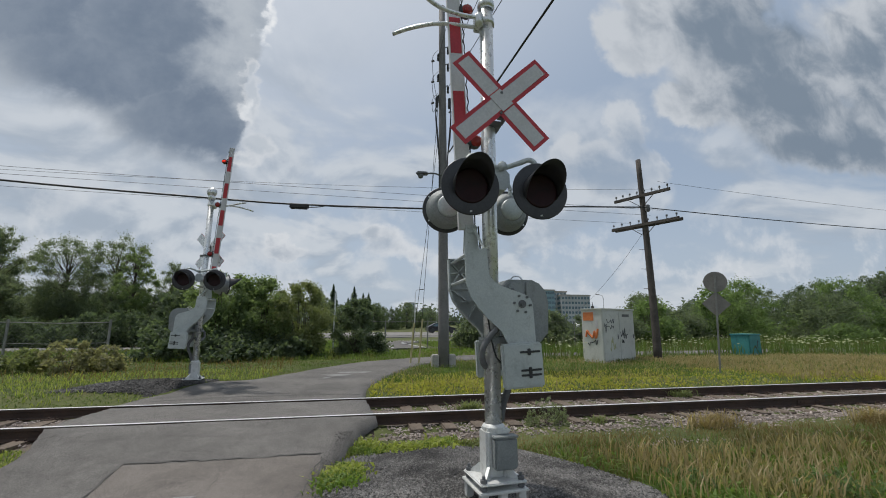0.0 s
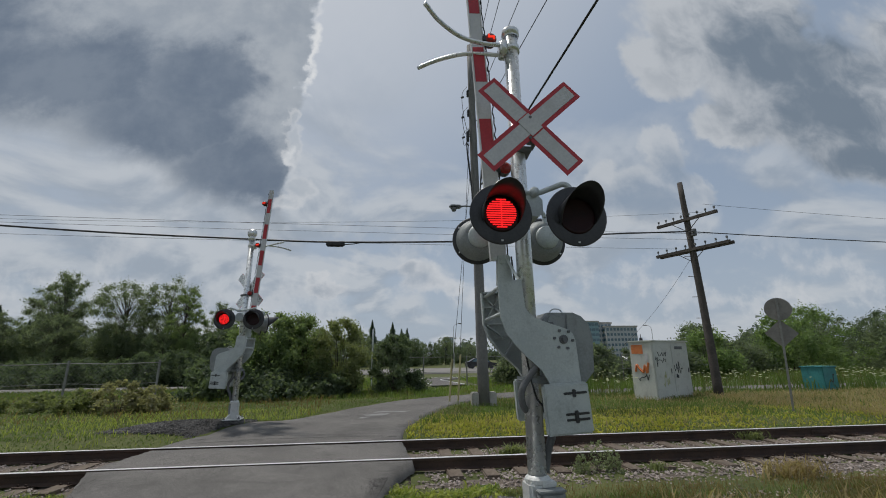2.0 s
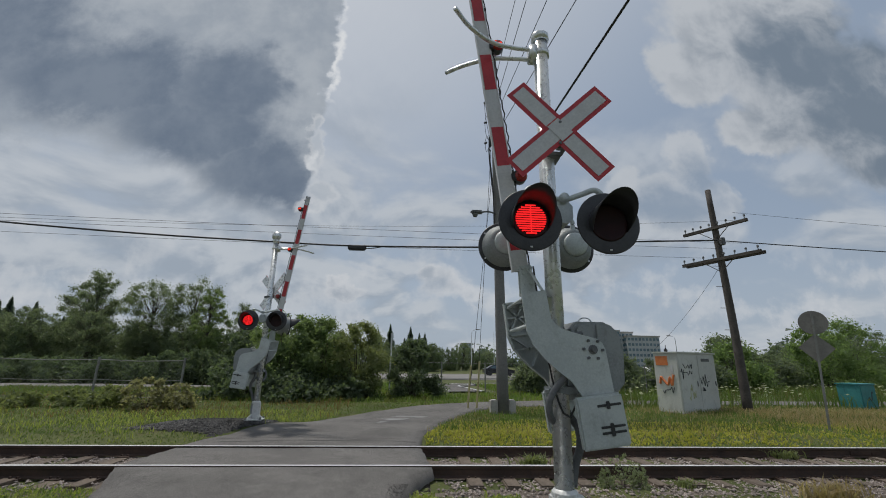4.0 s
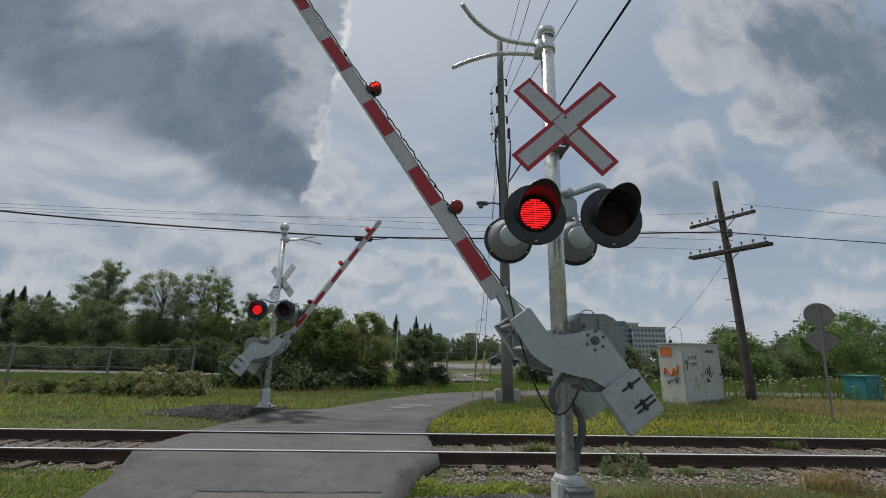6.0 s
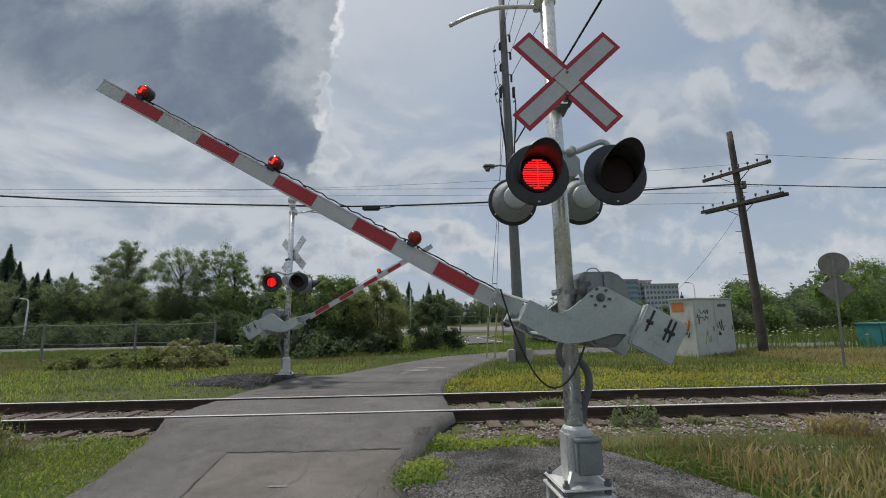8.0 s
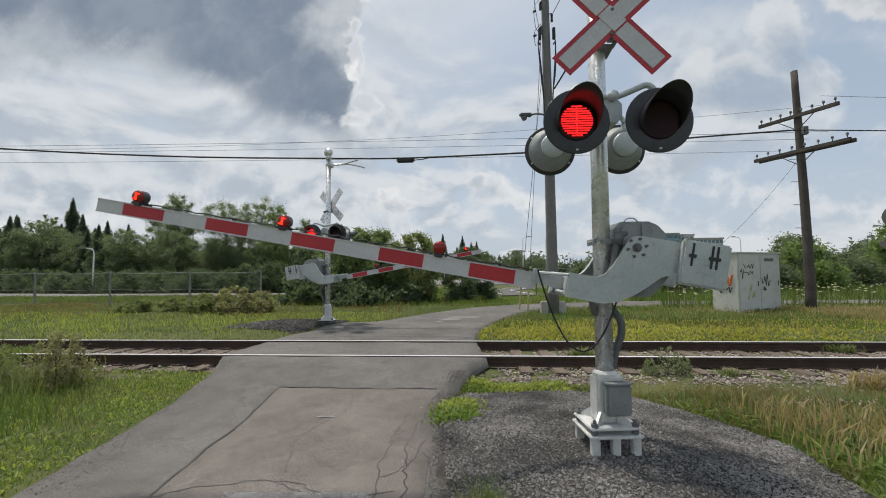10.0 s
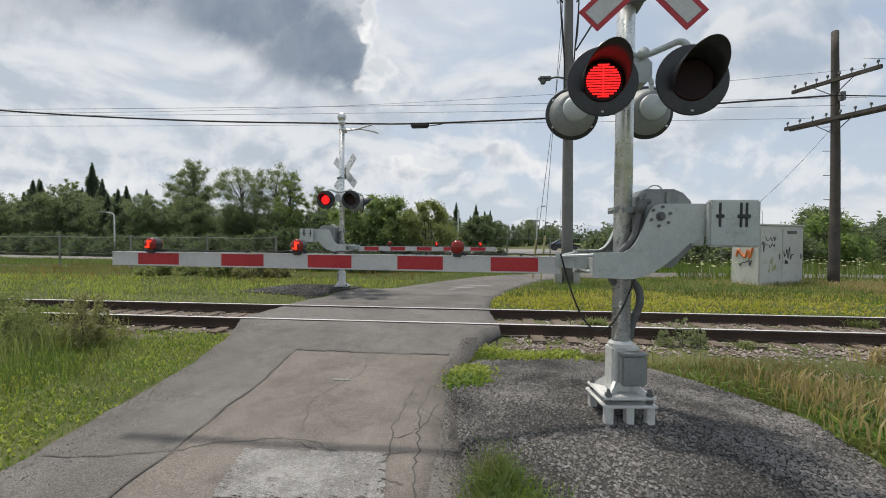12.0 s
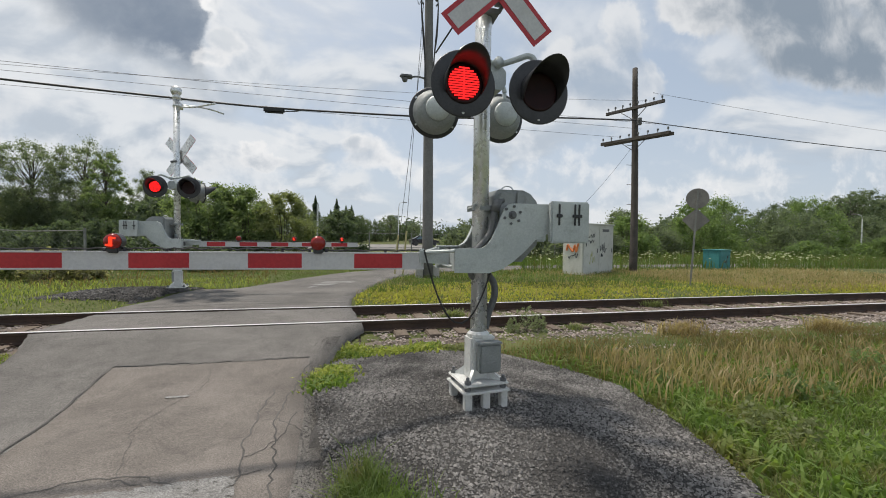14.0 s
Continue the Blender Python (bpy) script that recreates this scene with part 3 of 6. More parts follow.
    return arrays(name, V, np.stack([k, k + 1, k + n + 1, k + n], -1), M_LINE, road)


paint("stop_line", [(-1.42, 2.72), (-0.3, 2.82), (-0.42, 3.40), (-1.56, 3.36)], road_z, 0.012)
paint("lane_dash", [(-1.42, 4.95), (-1.20, 4.95), (-1.20, 4.99), (-1.42, 4.99)], road_z, 0.012)
for k in range(3):
    x, y = -1.25 + 0.55 * k, 12.4 + 0.55 * k
    paint("path_mark", [(x - 0.2, y), (x + 0.75, y - 0.1), (x + 0.95, y + 0.28), (x, y + 0.38)], road_z, 0.014)

# ---- track ----
track = thing("railway_track", "single rusty railway track on weathered wooden ties", "railway track", kind="structure")


def rail(y):
    prof = [(-0.070, 0.0), (0.070, 0.0), (0.070, 0.012), (0.012, 0.032), (0.010, 0.115), (0.034, 0.128), (0.036, 0.160), (0.030, 0.170), (-0.030, 0.170),
            (-0.036, 0.160), (-0.034, 0.128), (-0.010, 0.115), (-0.012, 0.032), (-0.070, 0.012)]
    bm = bmesh.new()
    rings = []
    for x in (-300, -60, -20, 0, 20, 60, 300):
        rings.append([bm.verts.new((x, y + a, RAIL_TOP - 0.172 + b)) for a, b in prof])
    for a, b in zip(rings, rings[1:]):
        for k in range(len(prof)):
            bm.faces.new((a[k], b[k], b[(k + 1) % len(prof)], a[(k + 1) % len(prof)]))
    ob = part("rail", bm, M_RAIL, track)
    bm = bmesh.new()
    box(bm, (0, y, RAIL_TOP - 0.001), (600, 0.066, 0.004))
    part("rail_head", bm, M_RAILTOP, ob, "polished running surface, sheen put into its pale colour")


for y in RAIL_Y:
    rail(y)

bed = ribbon("ballast_bed", [((-300, 6.15), (-300, 10.1)), ((-40, 6.1), (-40, 10.1)), ((-4.2, 6.5), (-4.2, 10.0)), ((0.6, 6.35), (0.6, 9.95)), ((14, 6.1), (14, 10.2)), ((300, 6.1), (300, 10.1))],
             14, 0.5, lambda x, y: ground_z(x, y) * 0 - 0.075 + 0.012 * wave(x, y, 2.3) - 0.10 * step(np.abs(y - 8.2), 1.45, 2.1), M_BALLAST_BED, 0, track)


def tie_mesh(seed):
    rnd = random.Random(seed)
    bm = bmesh.new()
    box(bm, (0, 0, 0), (0.225, 2.55, 0.18), None, 0.014)
    for v in bm.verts:
        v.co += Vector((rnd.uniform(-1, 1), rnd.uniform(-1, 1), rnd.uniform(-1, 1))) * 0.007
    me = bpy.data.meshes.new("tie")
    bm.to_mesh(me)
    bm.free()
    me.materials.append(M_TIE)
    return me


TIES = [tie_mesh(s) for s in range(4)]
rnd = random.Random(3)
for k in range(-75, 76):
    x = k * 0.55 + 0.15
    if -4.1 < x < 0.72:
        continue
    t = new("tie", rnd.choice(TIES))
    t.parent = track
    t.matrix_local = pose(x + rnd.uniform(-0.03, 0.03), 8.21 + rnd.uniform(-0.04, 0.04), -0.128 + rnd.uniform(-0.012, 0.008), 0, 0, rnd.uniform(-1.6, 1.6))
bm = bmesh.new()
for k in range(-75, 76):
    x = k * 0.55 + 0.15
    if -4.1 < x < 0.72:
        continue
    for y in RAIL_Y:
        box(bm, (x, y, -0.036), (0.18, 0.28, 0.016))
        for sx in (-0.05, 0.05):
            for sy in (-0.085, 0.085):
                box(bm, (x + sx, y + sy, -0.020), (0.022, 0.03, 0.03))
part("tie_plates", bm, M_RAIL, track)
tagged(track.children[-1], kind="stuff")
for y in RAIL_Y:
    for x in (3.6, -7.9, 9.4):
        bm = bmesh.new()
        for s in (-1, 1):
            box(bm, (x, y + s * 0.024, 0.035), (0.62, 0.016, 0.085), None, 0.004)
            for q in (-0.24, -0.14, 0.14, 0.24):
                cyl(bm, (x + q, y + s * 0.03, 0.035), (x + q, y + s * 0.052, 0.035), 0.015, None, 6)
        part("joint_bar", bm, M_RAIL, track)


def stones(name, pts, sizes, material, parent=None, seed=1):
    """Loose angular stones at the points, one mesh."""
    r = np.random.RandomState(seed)
    base = np.array([(1, 0, 0), (-1, 0, 0), (0, 1, 0), (0, -1, 0), (0, 0, 1), (0, 0, -1)], float)
    tri = np.array([(0, 2, 4), (2, 1, 4), (1, 3, 4), (3, 0, 4), (2, 0, 5), (1, 2, 5), (3, 1, 5), (0, 3, 5)])
    n = len(pts)
    V = base[None] * r.uniform(0.55, 1.3, (n, 6, 1)) * np.array([1, 1, 0.75]) + r.uniform(-0.25, 0.25, (n, 6, 3))
    a = r.uniform(0, 6.28, n)
    c, s = np.cos(a)[:, None], np.sin(a)[:, None]
    V = np.stack([V[..., 0] * c - V[..., 1] * s, V[..., 0] * s + V[..., 1] * c, V[..., 2]], -1) * np.asarray(sizes)[:, None, None] + np.asarray(pts)[:, None]
    F = tri[None] + 6 * np.arange(n)[:, None, None]
    ob = arrays(name, V.reshape(-1, 3), F.reshape(-1, 3), material, parent)
    return tagged(ob, kind="stuff")


R0 = np.random.RandomState(11)


def bed_z(y):
    return -0.075 - 0.10 * step(np.abs(y - 8.2), 1.45, 2.1)


n = 30000
px = np.concatenate([R0.uniform(0.7, 16, int(n * 0.62)), R0.uniform(-14, -4.1, n - int(n * 0.62))])
py = R0.uniform(5.95, 10.0, n)
keep = (np.abs(py - RAIL_Y[0]) > 0.09) & (np.abs(py - RAIL_Y[1]) > 0.09) & ~((px < 0) & (py < 6.9))
px, py = px[keep], py[keep]
on_tie = (np.abs((px - 0.15 + 0.275) % 0.55 - 0.275) < 0.12) & (np.abs(py - 8.21) < 1.25)
keep = ~on_tie | (R0.uniform(0, 1, len(px)) < 0.15)
px, py = px[keep], py[keep]
st = stones("ballast_stones", np.stack([px, py, bed_z(py) + R0.uniform(0, 0.03, len(px))], -1), R0.uniform(0.012, 0.032, len(px)), M_BALLAST, None, 5)
tagged(st, "loose pinkish grey ballast stones between the ties", "ballast", kind="stuff")

# ---- gravel round the masts ----
PAD = [(0.05, 5.9), (0.3, 6.15), (1.2, 6.3), (2.5, 5.95), (3.1, 5.1), (3.42, 4.4), (3.35, 3.6), (3.1, 2.6), (2.8, 1.8), (2.62, 0.85), (0.46, 0.85), (0.22, 2.9),
       (0.05, 4.4), (-0.03, 5.3)]


def in_poly(poly, x, y):
    inside = np.zeros(len(x), bool)
    j = len(poly) - 1
    for i in range(len(poly)):
        (xi, yi), (xj, yj) = poly[i], poly[j]
        c = ((yi > y) != (yj > y)) & (x < (xj - xi) * (y - yi) / (yj - yi + 1e-12) + xi)
        inside ^= c
        j = i
    return inside


def pad_z(x, y):
    x, y = np.asarray(x, float), np.asarray(y, float)
    d = np.exp(-(((x - 1.45) / 1.3) ** 2 + ((y - 3.9) / 1.7) ** 2))
    return -0.135 + 0.285 * d + 0.006 * wave(x, y, 3.1)


def poly_sheet(name, poly, zf, material, cell=0.12):
    """A fine sheet over an outline, its rim drawn down into the ground."""
    xs = np.arange(min(p[0] for p in poly) - cell, max(p[0] for p in poly) + 2 * cell, cell)
    ys = np.arange(min(p[1] for p in poly) - cell, max(p[1] for p in poly) + 2 * cell, cell)
    X, Y = np.meshgrid(xs, ys)
    ins = in_poly(poly, X.ravel() + 0.05 * np.sin(Y.ravel() * 7), Y.ravel() + 0.05 * np.sin(X.ravel() * 6)).reshape(X.shape)
    Z = np.where(ins, zf(X, Y), ground_z(X, Y) - 0.08)
    near = ins.copy()
    for dy in (-1, 0, 1):
        for dx in (-1, 0, 1):
            near |= np.roll(np.roll(ins, dy, 0), dx, 1)
    nx = len(xs)
    i = np.arange((len(ys) - 1) * (nx - 1))
    a = (i // (nx - 1)) * nx + i % (nx - 1)
    F = np.stack([a, a + 1, a + nx + 1, a + nx], -1)
    F = F[near.ravel()[F].all(1)]
    return arrays(name, np.stack([X, Y, Z], -1).reshape(-1, 3), F, material, None, True)


pad = poly_sheet("gravel_pad", PAD, pad_z, M_GRAVEL_BED)
tagged(pad, "dark grey crushed gravel shoulder round the signal", "gravel", kind="structure")
n = 85000
px, py = R0.uniform(-0.05, 3.5, n), 6.35 - 5.6 * R0.uniform(0, 1, n) ** 1.25
k = in_poly(PAD, px, py)
px, py = px[k], py[k]
st = stones("gravel_stones", np.stack([px, py, pad_z(px, py) + 0.003], -1), R0.uniform(0.006, 0.012, len(px)) * R0.choice([0.75, 1, 1, 1.7], len(px)), M_GRAVEL, None, 6)
tagged(st, "loose dark grey crushed stones on the shoulder", "gravel", kind="stuff")
n = 5200
py = R0.uniform(2.2, 6.6, n)
px = np.interp(py, [2.2, 2.8, 4.4, 5.4, 6.6], [0.34, 0.25, 0.09, 0.02, 0.26]) - np.abs(R0.normal(0, 0.11, n)) + 0.03
st = stones("edge_crumbs", np.stack([px, py, road_z(px, py) + 0.003], -1), R0.uniform(0.003, 0.008, n), M_CRUMB, None, 8)
tagged(st, "small loose stones strewn along the asphalt edge", "gravel", kind="stuff")
py = R0.uniform(2.0, 7.0, 3200)
px = np.interp(py, [2.0, 2.8, 4.4, 5.4, 6.5, 7.0], [-3.07, -3.1, -3.35, -3.45, -3.62, -3.8]) + np.abs(R0.normal(0, 0.3, 3200)) + 0.02
st = stones("lane_crumbs", np.stack([px, py, road_z(px, py) + 0.002], -1), R0.uniform(0.002, 0.006, 3200), M_CRUMB, None, 9)
tagged(st, "small loose stones on the outer strip of the lane", "gravel", kind="stuff")
FARPAD = [(-5.2, 10.6), (-4.5, 10.45), (-3.9, 10.3), (-3.3, 11.0), (-2.95, 11.7), (-3.3, 12.1), (-4.1, 12.0), (-4.7, 11.7), (-5.5, 11.4), (-6.2, 10.9)]
pad = poly_sheet("far_gravel_pad", FARPAD, lambda x, y: ground_z(x, y) + 0.02, M_GRAVEL_BED)
tagged(pad, "grey gravel mound under the far signal", "gravel", kind="structure")
px, py = R0.uniform(-7.2, -3, 6000), R0.uniform(10.2, 12.4, 6000)
k = in_poly(FARPAD, px, py)
px, py = px[k], py[k]
st = stones("far_gravel_stones", np.stack([px, py, ground_z(px, py) + 0.025], -1), R0.uniform(0.01, 0.03, len(px)), M_GRAVEL, None, 7)
tagged(st, "loose grey stones round the far signal", "gravel", kind="stuff")


# ---- crossing signals ----
PIVOT = Vector((0.23, 0.0, 1.773))
PLATE = [(-.50, -.29), (-.50, -.49), (-.20, -.495), (-.08, -.46), (.02, -.395), (.11, -.32), (.22, -.21), (.34, -.15), (.34, .10), (.15, .10), (.01, .10), (-.04, .085), (-.075, .05), (-.10, -.01),
         (-.13, -.09), (-.16, -.16), (-.185, -.21), (-.22, -.255), (-.27, -.285)]
MOVERS = []


def signal_lamp(sig, at, face, twist=0.0):
    """A flashing lamp whose front looks along -y (face 1) or +y (face -1). Returns its sliding light array."""
    turn = pose(0, 0, 0, 0, 0, twist) @ pose(*at, 90, 0, 0 if face > 0 else 180)
    bm = bmesh.new()
    lathe(bm, [(0.0, -0.012), (0.240, -0.012), (0.247, -0.006), (0.247, 0.004), (0.239, 0.006), (0.150, 0.004), (0.0, 0.004)], 40)
    shield = part("lamp_shield", bm, M_BLACK, sig, "round black background shield", True)
    shield.matrix_local = turn
    bm = bmesh.new()
    lathe(bm, [(0.212, -0.013), (0.212, -0.030), (0.196, -0.040), (0.190, -0.085), (0.165, -0.135), (0.118, -0.165), (0.112, -0.160)], 36)
    part("housing", bm, M_HOUSING, shield, "dull grey cast housing", True)
    bm = bmesh.new()
    lathe(bm, [(0.116, -0.158), (0.116, -0.178), (0.104, -0.190), (0.050, -0.200), (0.0, -0.202)], 28)
    part("rear_cap", bm, M_ALU, shield, "pale round rear cap", True)
    for a in (35, 145, 215, 325):
        c, d = 0.222 * math.cos(radians(a)), 0.222 * math.sin(radians(a))
        bm = bmesh.new()
        cyl(bm, (c, d, -0.012), (c, d, -0.026), 0.009, None, 6)
        part("shield_bolt", bm, M_STEEL, shield)
    bm = bmesh.new()
    lathe(bm, [(0.0, 0.010), (0.122, 0.010), (0.138, 0.017), (0.148, 0.010), (0.148, 0.003)], 32)
    part("lens", bm, M_LENS, shield, "dark red lens", True)
    # tunnel hood, longest at the top, open below
    bm = bmesh.new()
    n, start, sweep = 30, radians(90 - 118), radians(236)
    rows = []
    for k in range(n + 1):
        a = start + sweep * k / n
        f = abs(k / n - 0.5) * 2
        ln = 0.285 * (1 - f ** 1.7) + 0.022
        ring = []
        for r, h in ((0.150, 0.004), (0.151, ln * 0.5), (0.152, ln), (0.156, ln), (0.155, ln * 0.5), (0.154, 0.004)):
            ring.append(bm.verts.new((r * math.cos(a), r * math.sin(a) + 0.05 * h, h)))
        rows.append(ring)
    for a, b in zip(rows, rows[1:]):
        for i in range(5):
            bm.faces.new((a[i], b[i], b[i + 1], a[i + 1]))
    part("hood", bm, M_BLACK, shield, "", True)
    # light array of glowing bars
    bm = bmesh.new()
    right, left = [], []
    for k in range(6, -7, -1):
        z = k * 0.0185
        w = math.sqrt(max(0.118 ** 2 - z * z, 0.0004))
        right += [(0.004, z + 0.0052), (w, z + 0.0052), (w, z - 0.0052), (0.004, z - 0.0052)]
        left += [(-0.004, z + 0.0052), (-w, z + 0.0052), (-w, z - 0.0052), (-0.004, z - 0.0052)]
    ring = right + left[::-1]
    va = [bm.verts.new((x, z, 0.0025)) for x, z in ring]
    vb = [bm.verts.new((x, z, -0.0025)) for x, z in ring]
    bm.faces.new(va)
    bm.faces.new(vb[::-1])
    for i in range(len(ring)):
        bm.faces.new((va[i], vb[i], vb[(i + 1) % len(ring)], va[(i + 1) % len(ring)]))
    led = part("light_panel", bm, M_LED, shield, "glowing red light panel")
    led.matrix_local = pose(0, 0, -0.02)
    bm = bmesh.new()
    box(bm, (0, -0.215, 0.008), (0.018, 0.012, 0.006))
    part("sight_hole", bm, M_WHITE, shield)
    return led


def gate_light(bracket, x, facing=1):
    """Small two-sided warning light on top of the boom. Returns its sliding light."""
    bm = bmesh.new()
    box(bm, (x, 0.0, PIVOT_BOOM + 0.083), (0.075, 0.09, 0.045), None, 0.008)
    cyl(bm, (x, -0.035, PIVOT_BOOM + 0.145), (x, 0.035, PIVOT_BOOM + 0.145), 0.060, None, 20)
    for s in (-1, 1):
        cyl(bm, (x + s * 0.055, 0, PIVOT_BOOM + 0.085), (x + s * 0.075, 0, PIVOT_BOOM + 0.085), 0.016, None, 8)
    body = part("boom_light", bm, M_BLACK, bracket, "small black warning light on the boom")
    leds = []
    for s in (-1, 1):
        bm = bmesh.new()
        m = Matrix.Translation((x, s * 0.035, PIVOT_BOOM + 0.145)) @ pose(0, 0, 0, 90 if s < 0 else -90)
        lathe(bm, [(0.058, 0.0), (0.054, 0.015), (0.035, 0.026), (0.0, 0.03)], 20, m)
        part("boom_light_lens", bm, M_BOOMLENS, bracket, "red dome lens", True)
        bm = bmesh.new()
        box(bm, (x, s * 0.066, PIVOT_BOOM + 0.145), (0.022, 0.004, 0.07))
        box(bm, (x - 0.010, s * 0.0665, PIVOT_BOOM + 0.120), (0.044, 0.004, 0.013))
        box(bm, (x + 0.010, s * 0.0665, PIVOT_BOOM + 0.170), (0.044, 0.004, 0.013))
        leds.append(part("boom_light_glow", bm, M_LED_AMBER, bracket, "glowing red strips"))
    return leds


PIVOT_BOOM = -0.405
BOOM_X0 = -0.72
M_BOOMLENS = mat("red_dome_lens", (0.22, 0.012, 0.010), (0.30, 0.02, 0.015), 0.2, 0.0, 6.0, 60.0, 0.02)


def crossing_signal(name, label, at, rz, bell=False, twist=0.0, tip=-4.83):
    BOOM_X1 = tip
    sig = thing(name, label, "railway signal", at, rz, "crossing signals")
    # post
    bm = bmesh.new()
    cyl(bm, (0, 0, 0.70), (0, 0, 4.80), 0.0725, 0.069, 28)
    part("post", bm, M_STEEL, sig, "", True)
    bm = bmesh.new()
    lathe(bm, [(0.0, 4.885), (0.04, 4.88), (0.078, 4.865), (0.088, 4.85), (0.088, 4.80), (0.075, 4.795), (0.075, 4.77)], 24)
    part("post_cap", bm, M_STEEL, sig, "", True)
    # footing: legs, two plates, bolts, junction box
    for sx, sy in ((-1, -1), (0, -1), (1, -1), (-1, 1), (0, 1), (1, 1)):
        bm = bmesh.new()
        box(bm, (sx * 0.165, sy * 0.165, 0.19), (0.065, 0.065, 0.16), None, 0.006)
        f = part("foot", bm, M_BASE, sig, "pale painted steel footing")
        f.matrix_local = pose(0, 0, 0, 0, 0, 6)
    bm = bmesh.new()
    box(bm, (0, 0, 0.275), (0.43, 0.43, 0.022), None, 0.006)
    box(bm, (0, 0, 0.335), (0.41, 0.41, 0.02), None, 0.008)
    for a in range(0, 360, 90):
        r = pose(0, 0, 0, 0, 0, a + 45)
        bmf = [r @ Vector(p) for p in ((0.09, 0, 0.34), (0.24, 0, 0.34), (0.09, 0, 0.46))]
        n = r @ Vector((0, 0.012, 0)) 
        a0 = [bm.verts.new(p + n) for p in bmf]
        b0 = [bm.verts.new(p - n) for p in bmf]
        bm.faces.new(a0)
        bm.faces.new(list(reversed(b0)))
        for i in range(3):
            bm.faces.new((a0[i], b0[i], b0[(i + 1) % 3], a0[(i + 1) % 3]))
    p = part("base_plate", bm, M_BASE, sig, "pale painted base plates with gussets")
    p.matrix_local = pose(0, 0, 0, 0, 0, 6)
    for sx in (-1, 1):
        for sy in (-1, 1):
            bm = bmesh.new()
            cyl(bm, (sx * 0.165, sy * 0.165, 0.27), (sx * 0.165, sy * 0.165, 0.40), 0.014, None, 10)
            cyl(bm, (sx * 0.165, sy * 0.165, 0.345), (sx * 0.165, sy * 0.165, 0.372), 0.028, None, 6)
            cyl(bm, (sx * 0.165, sy * 0.165, 0.29), (sx * 0.165, sy * 0.165, 0.318), 0.028, None, 6)
            b = part("anchor_bolt", bm, M_CONDUIT, sig)
            b.matrix_local = pose(0, 0, 0, 0, 0, 6)
    bm = bmesh.new()
    box(bm, (-0.02, 0, 0.53), (0.165, 0.17, 0.38), None, 0.018)
    lathe(bm, [(0.09, 0.70), (0.098, 0.71), (0.098, 0.735), (0.085, 0.75), (0.074, 0.76)], 20)
    box(bm, (0.05, -0.06, 0.705), (0.13, 0.08, 0.04), None, 0.01)
    j = part("junction_base", bm, M_BASE, sig, "pale cast junction base")
    j.matrix_local = pose(0, 0, 0, 0, 0, 6)
    bm = bmesh.new()
    box(bm, (0.045, -0.125, 0.545), (0.205, 0.085, 0.25), None, 0.016)
    box(bm, (0.045, -0.125, 0.675), (0.215, 0.095, 0.016), None, 0.005)
    box(bm, (0.045, -0.168, 0.50), (0.11, 0.006, 0.04), None, 0.002)
    part("junction_cover", bm, M_HOUSING, j, "dull grey cast cover")
    # conduits
    bm = bmesh.new()
    tube(bm, smooth_path([(0.075, 0.03, 0.76), (0.11, 0.05, 0.90), (0.165, 0.06, 1.04), (0.16, 0.07, 1.17), (0.085, 0.09, 1.29), (0.06, 0.10, 1.48)], 6), 0.032, 10)
    part("conduit", bm, M_CONDUIT, sig, "ribbed grey conduit", True)
    bm = bmesh.new()
    tube(bm, smooth_path([(0.17, -0.10, 1.90), (0.10, -0.12, 1.86), (0.075, -0.12, 1.74), (0.04, -0.12, 1.60), (-0.06, -0.11, 1.48), (-0.115, -0.10, 1.38), (-0.10, -0.06, 1.27), (-0.03, 0.02, 1.22), (0.04, 0.09, 1.30)], 6), 0.027, 10)
    cyl(bm, (0.09, -0.12, 1.80), (0.115, -0.12, 1.90), 0.04, None, 12)
    part("conduit", bm, M_CONDUIT, sig, "", True)
    # mechanism
    bm = bmesh.new()
    prism(bm, [(0.11, 1.45), (0.18, 1.37), (0.36, 1.37), (0.50, 1.52), (0.515, 1.78), (0.49, 1.90), (0.43, 1.965), (0.36, 1.995), (0.14, 1.995), (0.10, 1.94)], -0.12, 0.46)
    bmesh.ops.bevel(bm, geom=[e for e in bm.edges if abs(e.verts[0].co.y - e.verts[1].co.y) < 0.01], offset=0.03, segments=2, affect="EDGES", clamp_overlap=True)
    box(bm, (0.30, -0.135, 1.85), (0.035, 0.02, 0.24), None, 0.004)
    box(bm, (0.05, 0.05, 1.83), (0.16, 0.26, 0.05), None, 0.01)
    box(bm, (0.05, 0.05, 1.46), (0.16, 0.26, 0.06), None, 0.01)
    for dz in (1.83, 1.46):
        tube(bm, [(-0.09, y, dz) for y in (-0.06, 0.06)], 0.012, 6)
        box(bm, (-0.085, 0, dz), (0.02, 0.19, 0.05), None, 0.004)
    mech = part("gate_mechanism", bm, M_HOUSING, sig, "grey cast gate mechanism housing", False)
    bm = bmesh.new()
    tube(bm, smooth_path([(0.18, 0.0, 1.99), (0.22, 0.0, 2.03), (0.28, 0.0, 2.03), (0.32, 0.0, 1.985)], 5), 0.006, 6)
    part("cover_handle", bm, M_STEEL, mech)
    # lamps
    low, aside = (0.12, 0.10) if bell else (0.0, 0.0)
